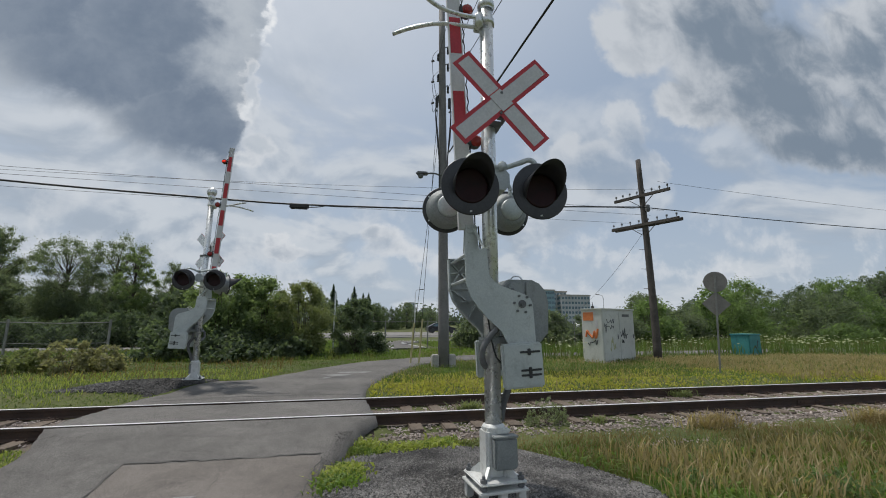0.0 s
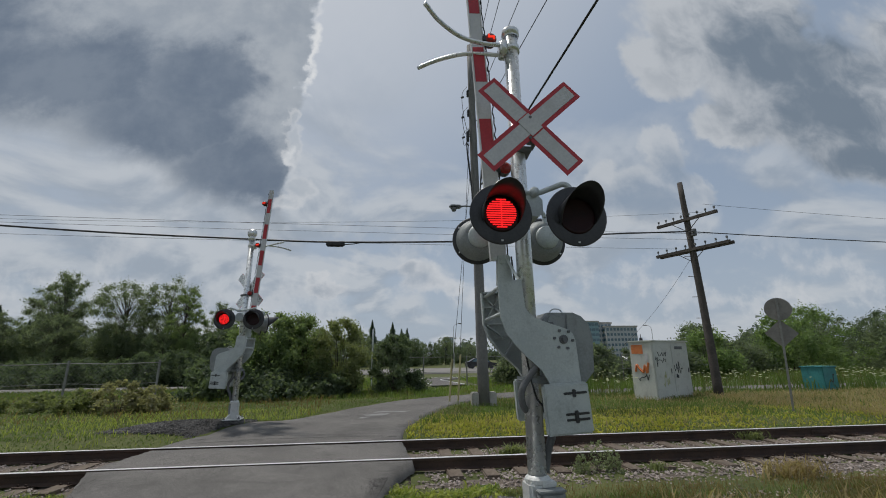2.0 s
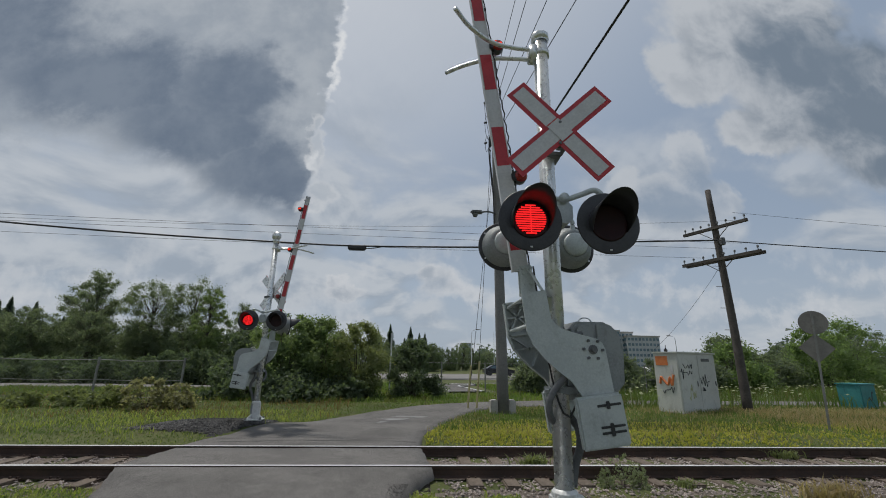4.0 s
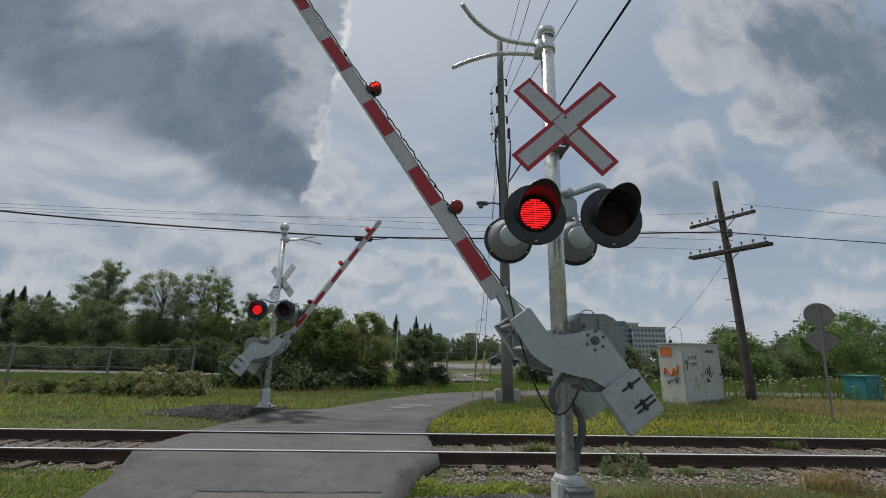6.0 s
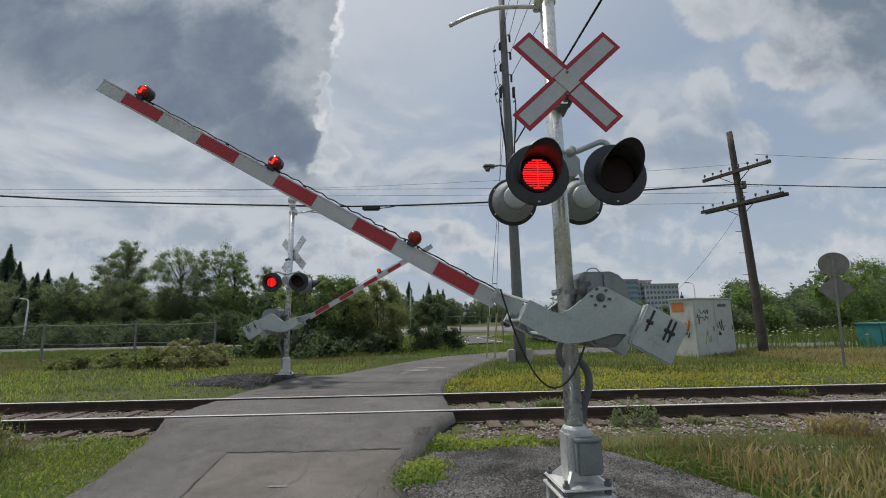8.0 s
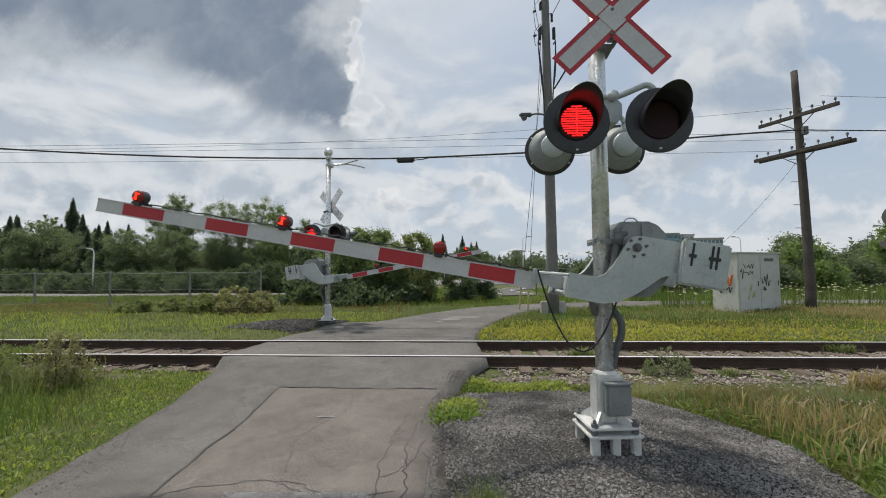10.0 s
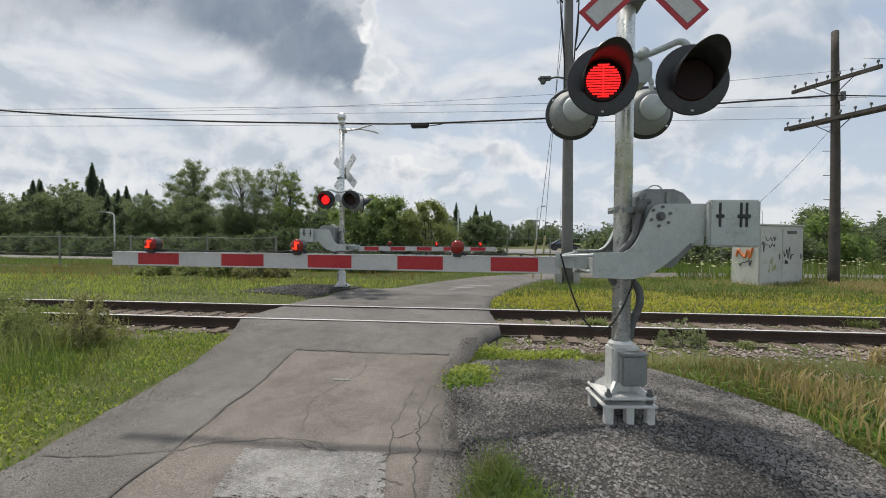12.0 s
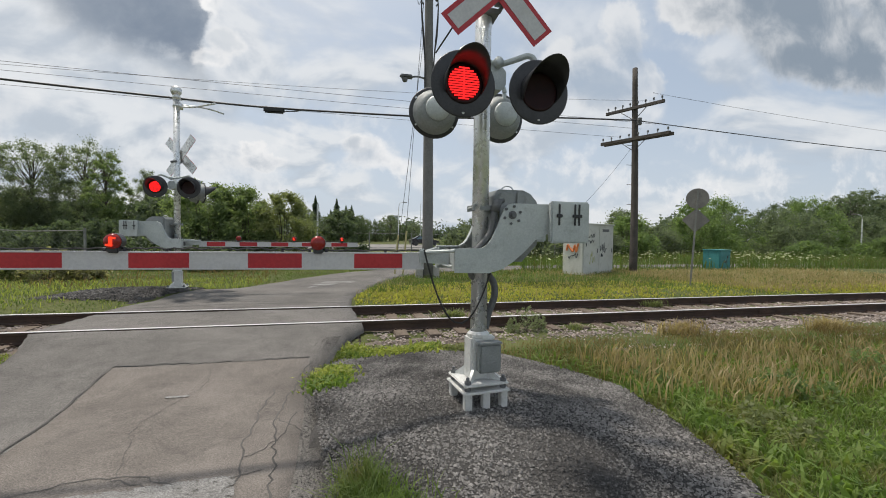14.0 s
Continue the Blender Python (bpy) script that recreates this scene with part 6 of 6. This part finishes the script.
        root = lean * (z * r.uniform(0.62, 0.8))
        tube(bm, [root, root.lerp(c, 0.55) + Vector((0, 0, 0.04 * h)), c], [h * 0.0034, h * 0.0022, h * 0.0008], 5)
    part("trunk", bm, M_BARK, th, "", True)
    V, F = leaf_cloud([tuple(c) for c in C], Rr, n, size, seed)
    arrays("crown", V, F, leaf, th)
    return th


def spruce(name, label, h, spread, seed, n, size):
    r = np.random.RandomState(seed)
    th = thing(name, label, "tree", group="trees")
    bm = bmesh.new()
    tube(bm, [(0, 0, h * k / 6 - 0.1) for k in range(7)], [h * 0.014 * (1 - k / 6.5) + 0.01 for k in range(7)], 7)
    part("trunk", bm, M_BARK, th)
    f = r.uniform(0, 1, n) ** 0.7
    f = 1 - f
    tier = np.round(f * 16) / 16
    a = r.uniform(0, 6.283, n)
    lobes = (0.70 + 0.30 * np.sin(a * (5 + (tier * 16) % 3) + tier * 40)) * (0.78 + 0.22 * np.sin(tier * 71.0))
    rad = spread * (1 - f) ** 0.85 * lobes * r.uniform(0.25, 1.0, n) ** 0.5 + 0.05
    z = h * (0.06 + 0.94 * f) - rad * 0.25 + h * 0.012 * r.normal(0, 1, n)
    c = np.stack([np.cos(a) * rad, np.sin(a) * rad, z], -1)
    out = np.stack([np.cos(a), np.sin(a), np.full(n, -0.35)], -1) + r.normal(0, 0.25, (n, 3))
    out /= np.linalg.norm(out, axis=1)[:, None]
    v = np.cross(out, r.normal(0, 1, (n, 3)))
    v /= np.linalg.norm(v, axis=1)[:, None]
    s = size * r.uniform(0.6, 1.4, n)[:, None] * (1.15 - 0.6 * f)[:, None]
    V = np.stack([c - out * s - v * s * 0.3, c - out * s + v * s * 0.3, c + out * s], 1).reshape(-1, 3)
    arrays("crown", V, np.arange(3 * n).reshape(-1, 3), L_SPRUCE, th)
    return th


def place(kinds, spots):
    """First use of each kind is the original, later ones are copies. Spots: kind, x, y, turn."""
    used = set()
    for k, x, y, turn, *given in spots:
        size = 0.74 + 0.30 * ((turn * 0.37 + x * 1.7) % 1.0) if k in used else 0.88
        size = given[0] if given else size + (0.16 if x < -42 and k in used else 0.0)
        m = pose(x, y, float(ground_z(x, y)), 0, 0, turn) @ Matrix.Diagonal((size, size, size * (1.06 - 0.12 * (turn % 1.0)), 1.0))
        if k in used:
            copy_thing(kinds[k], m)
        else:
            kinds[k].matrix_world = m
            used.add(k)


KINDS = {
    "tall_a": broadleaf("broadleaf_tree", "tall airy green poplar in the woods behind the road", 11.5, 2.9, 1, L_TREE, 0.085, 30000, 0.28, 70, 1.5),
    "tall_b": broadleaf("broadleaf_tree", "tall rounded green tree in the woods", 10.6, 3.5, 2, L_TREE, 0.085, 32000, 0.22, 84, 1.4),
    "slim": broadleaf("broadleaf_tree", "slim pale green tree in the woods", 9.6, 1.9, 3, L_WILLOW, 0.08, 22000, 0.2, 76),
    "mid_a": broadleaf("broadleaf_tree", "rounded dark green tree in the woods", 6.6, 2.9, 4, L_TREE, 0.085, 24000, 0.08, 104),
    "mid_b": broadleaf("broadleaf_tree", "broad green tree in the woods", 5.6, 3.2, 5, L_DARK, 0.085, 24000, 0.05, 104),
    "spruce_a": spruce("spruce_tree", "dark pointed spruce at the edge of the woods", 9.5, 3.1, 6, 16000, 0.22),
    "spruce_b": spruce("spruce_tree", "slender dark spruce at the edge of the woods", 7.6, 2.6, 7, 14000, 0.19),
}
rnd = random.Random(5)
spots = [("tall_a", -35.5, 50, 0), ("tall_b", -29.5, 50, 40), ("slim", -22.5, 49, 0), ("tall_a", -38.5, 53, 130), ("tall_b", -26.5, 54, 200), ("spruce_a", -57, 50, 0), ("spruce_a", -62, 48, 70),
         ("spruce_a", -50.5, 51, 140), ("spruce_b", -45.5, 49, 0), ("spruce_b", -42, 50, 90), ("spruce_a", -68, 52, 30), ("spruce_b", -54, 53, 20), ("spruce_b", -47.5, 53, 50), ("spruce_a", -73, 47, 200)]
for k in range(30):
    spots.append((rnd.choice(["mid_a", "mid_b", "mid_a"]), -80 + 2.4 * k + rnd.uniform(-0.8, 0.8), 46 + rnd.uniform(0, 10), rnd.uniform(0, 360)))
for k in range(9):
    spots.append((rnd.choice(["spruce_b", "mid_a"]), -74 + 5.2 * k + rnd.uniform(-1, 1), 44 + rnd.uniform(-1, 3), rnd.uniform(0, 360)))
for k in range(20):
    spots.append((rnd.choice(["spruce_a", "mid_a", "mid_b", "slim", "spruce_b", "mid_a"]), -80 + 2.3 * k + rnd.uniform(-0.9, 0.9), 43 + rnd.uniform(-1, 3.5), rnd.uniform(0, 360)))
for k in range(26):
    spots.append((rnd.choice(["mid_a", "mid_b", "mid_a", "slim", "spruce_b"]), -96 + 3.3 * k + rnd.uniform(-1, 1), 60 + rnd.uniform(-3, 8), rnd.uniform(0, 360)))
# woods behind the middle
for k, (x, y, s) in enumerate(((-0.7, 94, "spruce_a"), (-5, 92, "spruce_a"), (-8.5, 90, "spruce_b"), (2.5, 96, "spruce_a"), (-12, 84, "mid_a"), (-17, 80, "tall_b"), (-3, 90, "mid_a"), (4, 92, "mid_a"), (8, 98, "mid_b"),
                               (12, 104, "mid_a"), (-6.5, 78, "mid_a"), (-3.0, 82, "mid_b"), (0.6, 84, "mid_a"), (3.4, 86, "mid_b"), (-1.8, 88, "spruce_b"), (1.2, 90, "spruce_b"), (-7, 86, "spruce_a"), (17, 118, "mid_b"), (22, 128, "mid_a"), (28, 140, "mid_b"), (-20, 70, "mid_a"), (-14, 66, "mid_b"), (-9, 62, "mid_a"), (-24, 62, "tall_a"))):
    spots.append((s, x, y, k * 47))
# low woods beyond the cabinets
for k in range(4, 16):
    spots.append((rnd.choice(["mid_a", "mid_b"]), 27 + 4.4 * k + rnd.uniform(-1, 1), 44 + rnd.uniform(-2, 9), rnd.uniform(0, 360)))
for k in range(12):
    spots.append((rnd.choice(["mid_b", "mid_a", "spruce_b"]), 66 + 4.5 * k, 56 + rnd.uniform(-3, 9) - 1.2 * k, rnd.uniform(0, 360)))
for k in range(12):
    if not 34 < 22 + 5.5 * k < 60:
        spots.append((rnd.choice(["mid_b", "mid_a"]), 22 + 5.5 * k, 86 + rnd.uniform(-4, 12), rnd.uniform(0, 360)))
for k in range(13):
    spots.append((rnd.choice(["mid_a", "mid_b", "mid_a"]), 54 + 3.4 * k, 38 + rnd.uniform(-2, 3) - 0.4 * k, rnd.uniform(0, 360), rnd.uniform(1.15, 1.4)))
place(KINDS, spots)


def bush(label, at, h, spread, seed, leaf, size, n, clumps=30, squash=0.8):
    r = random.Random(seed)
    th = thing("bush", label, "bush", group="bushes")
    bm = bmesh.new()
    C, Rr = [], []
    for k in range(clumps):
        f = (k + 0.5) / clumps
        z = h * (0.10 + 0.86 * f)
        wide = spread * math.sqrt(max(0.05, 1 - (max(0, f - 0.25) / 0.78) ** 2)) * r.uniform(0.35, 1.0)
        a = k * 2.4 + r.uniform(-0.6, 0.6)
        c = Vector((math.cos(a) * wide, math.sin(a) * wide, z))
        C.append(tuple(c))
        Rr.append(spread * r.uniform(0.22, 0.40) * (1.1 - 0.5 * f))
        q = min(1.0, h / 3)
        tube(bm, [(0.1 * q * math.cos(a), 0.1 * q * math.sin(a), 0), c * 0.5 + Vector((0, 0, 0.1 * h)), c], [0.018 * q, 0.010 * q, 0.004 * q], 5)
    part("stem", bm, M_BARK, th)
    V, F = leaf_cloud(C, Rr, n, size, seed, squash)
    arrays("leaves", V, F, leaf, th)
    th.matrix_world = pose(*at, float(ground_z(*at)) - 0.05, 0, 0, seed * 40 % 360)
    return th


L_BROWN = leaf_mat("brownish_weeds", (0.215, 0.205, 0.125), (0.33, 0.315, 0.21), 0.55)
bush("dense light green bush beside the far signal", (-5.6, 20.6), 3.9, 1.7, 1, L_WILLOW, 0.060, 34000, 44)
bush("light green bush at the edge of the grass", (-4.0, 21.2), 3.7, 1.5, 2, L_WILLOW, 0.055, 32000, 40)
bush("olive green bush with reddish twigs", (-2.3, 21.0), 3.6, 1.4, 3, L_OLIVE, 0.055, 30000, 40)
bush("tall dark green bush behind the far signal", (-8.2, 24.0), 3.4, 1.9, 4, L_DARK, 0.10, 14000, 36)
bush("dark round shrub at the edge of the path", (0.35, 21.2), 2.75, 1.15, 5, L_DARK, 0.06, 16000, 36)
bush("dark undergrowth below the bushes", (-5.0, 19.6), 1.2, 1.6, 6, L_DARK, 0.09, 5000, 24)
bush("dark undergrowth below the bushes", (-2.6, 20.0), 1.0, 1.3, 7, L_DARK, 0.09, 4000, 24)
bush("dark undergrowth below the bushes", (-7.0, 19.8), 1.4, 1.4, 8, L_DARK, 0.09, 4500, 24)
for k in range(4):
    bush("vine covered hedge behind the fence", (-9.6 - 2.0 * k, 30.6 - 0.1 * k), 2.25 - 0.1 * (k % 2), 1.5, 10 + k, L_DARK, 0.08, 8000, 30, 1.0)
for k in range(9):
    bush("low dark hedge behind the road", (-17.8 - 2.6 * k, 31.0), 1.8 - 0.08 * (k % 3), 1.7, 20 + k, L_DARK, 0.085, 7000, 30, 0.9)
for k, (x, y, h) in enumerate(((-9.6, 15.6, 0.75), (-8.4, 15.4, 1.05), (-11.2, 16.2, 0.6), (-7.6, 15.9, 0.85), (-12.6, 15.8, 0.5))):
    bush("brownish green weeds in the meadow", (x, y), h, 0.65, 30 + k, L_BROWN if k % 2 else L_OLIVE, 0.055, 2600, 20)
for k, (x, y, h, s) in enumerate(((-5.85, 6.2, 0.88, 0.38), (-6.7, 5.7, 0.72, 0.6), (-7.4, 5.2, 0.7, 0.6), (-6.2, 4.6, 0.42, 0.4), (-7.2, 6.2, 0.8, 0.55), (-8.2, 5.6, 0.85, 0.6), (-9.0, 4.8, 0.8, 0.6), (-8.0, 4.3, 0.6, 0.5), (-9.6, 6.0, 0.9, 0.6), (-10.5, 5.0, 0.9, 0.6))):
    bush("brownish flowering weeds on the verge", (x, y), h, s, 40 + k, L_BROWN if k in (0, 5) else L_OLIVE, 0.021, 5200, 40, 1.1)
L_DUSTY = leaf_mat("dusty_leaves", (0.20, 0.23, 0.15), (0.30, 0.33, 0.22), 0.5)
for x, h, sp, sd in ((3.45, 0.50, 0.24, 71), (3.7, 0.36, 0.16, 72), (3.2, 0.3, 0.15, 73)):
    bush("dusty grey green weed growing beside the rail", (x, 7.02), h, sp, sd, L_DUSTY, 0.016, 900, 22)
RB = [(21.5, 28, 3.3, 2.2), (25.5, 30, 2.6, 2.4), (29, 29, 4.6, 2.7), (33.5, 31.5, 5.4, 3.3), (38.5, 29, 4.2, 3.0), (43.5, 31, 5.6, 3.4), (18.2, 27, 2.4, 1.8), (49, 30, 4.0, 3.0), (55, 29, 5.0, 3.4), (12.5, 25.5, 2.2, 1.6),
      (10.2, 24.5, 2.0, 1.5), (7.4, 23.9, 1.9, 1.4), (15.3, 26.5, 2.0, 1.6), (34, 24, 1.5, 1.7), (41, 23, 2.0, 2.0), (47, 25, 1.4, 2.0), (31, 33, 3.4, 2.4), (36, 34, 3.8, 2.6), (23.2, 31, 4.0, 2.2)]
for k, (x, y, h, s) in enumerate(RB):
    bush("rounded bright green bush in the meadow" if 13 > k else "low green bush in the meadow", (x, y), h, s, 50 + k, L_LIGHT if k in (0, 2, 3, 5, 13, 14, 15) else L_TREE, 0.085, 15000, 34)

# pale bluish leaf colour that carries the aerial haze of the far belt
L_FAR = leaf_mat("haze_tinted_leaves", (0.11, 0.14, 0.125), (0.16, 0.19, 0.16), 0.4)
for k, (x, y, h, sp) in enumerate(((4.2, 3.3, 0.28, 0.45), (5.0, 2.4, 0.3, 0.5), (5.6, 4.2, 0.3, 0.5), (6.6, 3.2, 0.36, 0.6), (4.1, 4.7, 0.2, 0.35), (7.6, 4.4, 0.34, 0.6), (3.9, 1.7, 0.26, 0.45), (8.6, 3.3, 0.4, 0.7), (6.2, 1.8, 0.36, 0.6))):
    bush("leafy green weeds in the long grass of the bank", (x, y), h, sp, 80 + k, L_LIGHT if k % 3 else L_OLIVE, 0.028, 1300, 22)

# far belt of woods closing the view all round, its leaves coloured with haze
r = np.random.RandomState(9)
C, Rr = [], []
for k in range(420):
    a = r.uniform(0, 2 * math.pi)
    d = r.uniform(190, 420)
    xx, yy = d * math.cos(a), d * math.sin(a)
    gap = yy > 0 and 0.36 < xx / yy < 0.68
    C.append((xx, yy, r.uniform(1, 7) if not gap else -1.0))
    Rr.append(r.uniform(5, 9) if not gap else 4.0)
V, F = leaf_cloud(C, Rr, 60000, 1.3, 10, 0.8)
tagged(arrays("far_woods", V, F, L_FAR), "distant belt of green woods, haze in the leaf colour", "woods", kind="stuff")


# ---- buildings and lamps far away ----
def office(x0, x1, y, floors, storey, base, wall, bay, label, win):
    th = thing("office_building", label, "building", group="office buildings")
    h = floors * storey
    bm = bmesh.new()
    box(bm, ((x0 + x1) / 2, y + 12, base + h / 2), (x1 - x0, 24, h))
    part("wall", bm, wall, th)
    bm = bmesh.new()
    box(bm, ((x0 + x1) / 2, y + 12, base + h + 0.5), (x1 - x0 + 1, 25, 1.0))
    part("roof", bm, M_CONCRETE, th)
    n = int((x1 - x0) / bay)
    for f in range(floors):
        for k in range(n):
            bm = bmesh.new()
            box(bm, (x0 + (k + 0.5) * (x1 - x0) / n, y - 0.1, base + (f + 0.55) * storey), ((x1 - x0) / n * win, 0.4, storey * 0.5))
            part("window", bm, M_WINDOW, th)
        bm = bmesh.new()
        for k in range(5):
            box(bm, (x0 - 0.1, y + 3 + 4.5 * k, base + (f + 0.55) * storey), (0.4, 3.2, storey * 0.5))
        part("side_windows", bm, M_WINDOW, th)
    return th


office(134, 148, 300, 7, 3.7, 0, M_TEALWALL, 2.4, "teal glazed office block in the distance", 0.8)
office(148.5, 160, 304, 7, 3.6, 0, M_GLASSWALL, 2.4, "pale office block with window rows in the distance", 0.6)
office(153, 177, 299, 6, 3.7, 0, M_GLASSWALL, 2.6, "long pale office block with window rows", 0.6)
office(62, 74, 560, 8, 3.4, 0, M_GLASSWALL, 3.0, "small pale tower block far away", 0.6)
office(86, 96, 560, 6, 3.4, 0, M_GLASSWALL, 3.0, "small pale block far away", 0.6)


def street_lamp(x, y, h, side, label="grey street lamp with a curved arm"):
    th = thing("street_lamp", label, "street lamp", (x, y, 0.0), group="street lamps")
    bm = bmesh.new()
    tube(bm, [(0, 0, -0.1), (0, 0, h * 0.5), (0, 0, h * 0.9)], [0.07, 0.06, 0.05], 8)
    tube(bm, smooth_path([(0, 0, h * 0.9), (0.15 * side, 0, h * 0.97), (0.7 * side, 0, h)], 5), 0.035, 6)
    part("pole", bm, M_STEEL, th)
    bm = bmesh.new()
    box(bm, (0.95 * side, 0, h), (0.6, 0.22, 0.12), None, 0.04)
    part("lamp_head", bm, M_SIGNBACK, th)


bm = bmesh.new()
tube(bm, [(-1.0, 24.5, -0.1), (-1.0, 24.5, 1.6), (-0.99, 24.5, 3.2)], [0.05, 0.05, 0.045], 10)
cyl(bm, (-0.99, 24.5, 3.2), (-0.99, 24.5, 3.24), 0.06, None, 10)
tagged(link_bm("marker_post", bm, M_STEEL), "thin pale metal post beside the bushes", "post")
street_lamp(-27.6, 29.9, 3.5, -1, "white lamp post behind the fence")
street_lamp(8.5, 62, 6.5, 1)
street_lamp(45, 27.5, 4.0, -1)
street_lamp(38, 60, 6.0, -1)
street_lamp(17, 90, 9, 1)


def parked_car(x, y, rz, m, label):
    th = thing("car", label, "car", (x, y, 0.16), rz, "parked cars")
    bm = bmesh.new()
    prism(bm, [(-2.1, 0.3), (2.1, 0.3), (2.15, 0.7), (1.3, 0.85), (0.7, 1.35), (-0.9, 1.4), (-1.7, 0.95), (-2.15, 0.85)], -0.85, 0.85)
    part("body", bm, m, th)
    bm = bmesh.new()
    prism(bm, [(1.15, 0.88), (0.65, 1.28), (-0.85, 1.33), (-1.45, 0.95)], -0.87, 0.87)
    part("windows", bm, M_WINDOW, th)
    for sx in (-1.35, 1.35):
        for sy in (-0.8, 0.8):
            bm = bmesh.new()
            cyl(bm, (sx, sy - 0.1, 0.32), (sx, sy + 0.1, 0.32), 0.32, None, 16)
            part("wheel", bm, M_BLACK, th)


M_CARD = mat("dark_car_paint", (0.02, 0.02, 0.025), (0.03, 0.03, 0.035), 0.3)
M_CARW = mat("white_car_paint", (0.7, 0.7, 0.7), (0.76, 0.76, 0.76), 0.3)
for k, (x, y, rz) in enumerate(((28, 66, 5), (42, 74, 15), (12, 60, 0), (52, 78, 10), (20, 64, 90))):
    parked_car(x, y, rz, M_CARW if k % 3 == 1 else M_CARD, "white parked car in the lot" if k % 3 == 1 else "dark parked car in the lot")


# ---- what moves ----
ANGLES = [(0.0, 87.0), (3.2, 86.5), (3.8, 84.0), (4.4, 78.6), (5.0, 70.4), (5.5, 63.8), (6.0, 55.8), (6.5, 48.0), (7.0, 41.7), (7.5, 35.6), (7.7, 33.0), (8.4, 25.4), (9.1, 18.2), (9.8, 11.8),
          (10.0, 10.2), (10.5, 6.3), (11.0, 3.1), (11.5, 1.0), (11.9, 0.2), (12.2, 0.0), (14.0, 0.0)]
LEFT_ON = [(0.07, 0.45), (1.04, 1.45), (1.99, 2.36), (2.95, 3.36), (3.95, 4.35), (4.95, 5.36), (5.95, 6.36), (6.95, 7.36), (7.95, 8.35), (8.95, 9.35), (9.95, 10.34), (10.92, 11.34), (11.87, 12.34),
           (12.87, 13.34), (13.86, 14.2)]
RIGHT_ON = [(0.55, 0.95), (1.47, 1.95), (2.46, 2.86), (3.45, 3.85), (4.45, 4.85), (5.45, 5.86), (6.45, 6.86), (7.45, 7.86), (8.45, 8.85), (9.45, 9.86), (10.44, 10.84), (11.37, 11.84), (12.37, 12.84),
            (13.37, 13.82)]


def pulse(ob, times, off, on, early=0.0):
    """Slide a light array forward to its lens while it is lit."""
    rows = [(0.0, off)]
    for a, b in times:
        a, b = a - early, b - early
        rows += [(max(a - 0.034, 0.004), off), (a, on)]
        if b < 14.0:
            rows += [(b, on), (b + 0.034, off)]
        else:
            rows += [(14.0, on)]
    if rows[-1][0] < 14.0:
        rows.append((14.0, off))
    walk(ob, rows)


def hang(a, b, length, n):
    """Points of a slack line of that length between a and b."""
    a, b = Vector(a), Vector(b)

    def curve(s, m=60):
        return [a.lerp(b, i / m) - Vector((0, 0, 4 * s * (i / m) * (1 - i / m))) for i in range(m + 1)]

    lo, hi = 0.0, 1.5
    for _ in range(30):
        s = (lo + hi) / 2
        c = curve(s)
        if sum((q - p).length for p, q in zip(c, c[1:])) > length:
            hi = s
        else:
            lo = s
    c = curve(lo, 240)
    total = sum((q - p).length for p, q in zip(c, c[1:]))
    out, acc, k = [c[0]], 0.0, 1
    for p, q in zip(c, c[1:]):
        acc += (q - p).length
        while k < n and acc >= total * k / n:
            out.append(q)
            k += 1
    return [*out, c[-1]][:n + 1]


def gate_pose(deg):
    return pose(PIVOT.x, 0, PIVOT.z, 0, deg, 0)


def motions():
    for (sig, bracket, leds, glows), wire, left, right, early in ((near_signal, near_wire, (0, 2), (1, 3), 0.0), (far_signal, far_wire, (1, 3), (0, 2), 0.05)):
        walk(bracket, [(t, gate_pose(d)) for t, d in ANGLES])
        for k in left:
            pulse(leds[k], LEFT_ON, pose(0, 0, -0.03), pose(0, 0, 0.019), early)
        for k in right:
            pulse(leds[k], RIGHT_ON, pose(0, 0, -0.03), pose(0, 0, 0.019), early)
        for side in (0, 1):
            on, off = pose(0, 0.066, 0), pose(0, 0.066 + (0.055 if side == 0 else -0.055), 0)
            pulse(glows[0][side], RIGHT_ON, off, on)
            pulse(glows[1][side], LEFT_ON, off, on)
        rows = [[] for _ in wire]
        for t, d in ANGLES:
            a = gate_pose(d) @ Vector((-0.73, -0.02, -0.31))
            P = hang(a, (0.085, -0.125, 1.38), CABLE_LEN, len(wire))
            for k, (p, q) in enumerate(zip(P, P[1:])):
                rows[k].append((t, Matrix.Translation(p) @ (q - p).to_track_quat("Z", "Y").to_matrix().to_4x4()))
        for ob, r in zip(wire, rows):
            walk(ob, r)


motions()
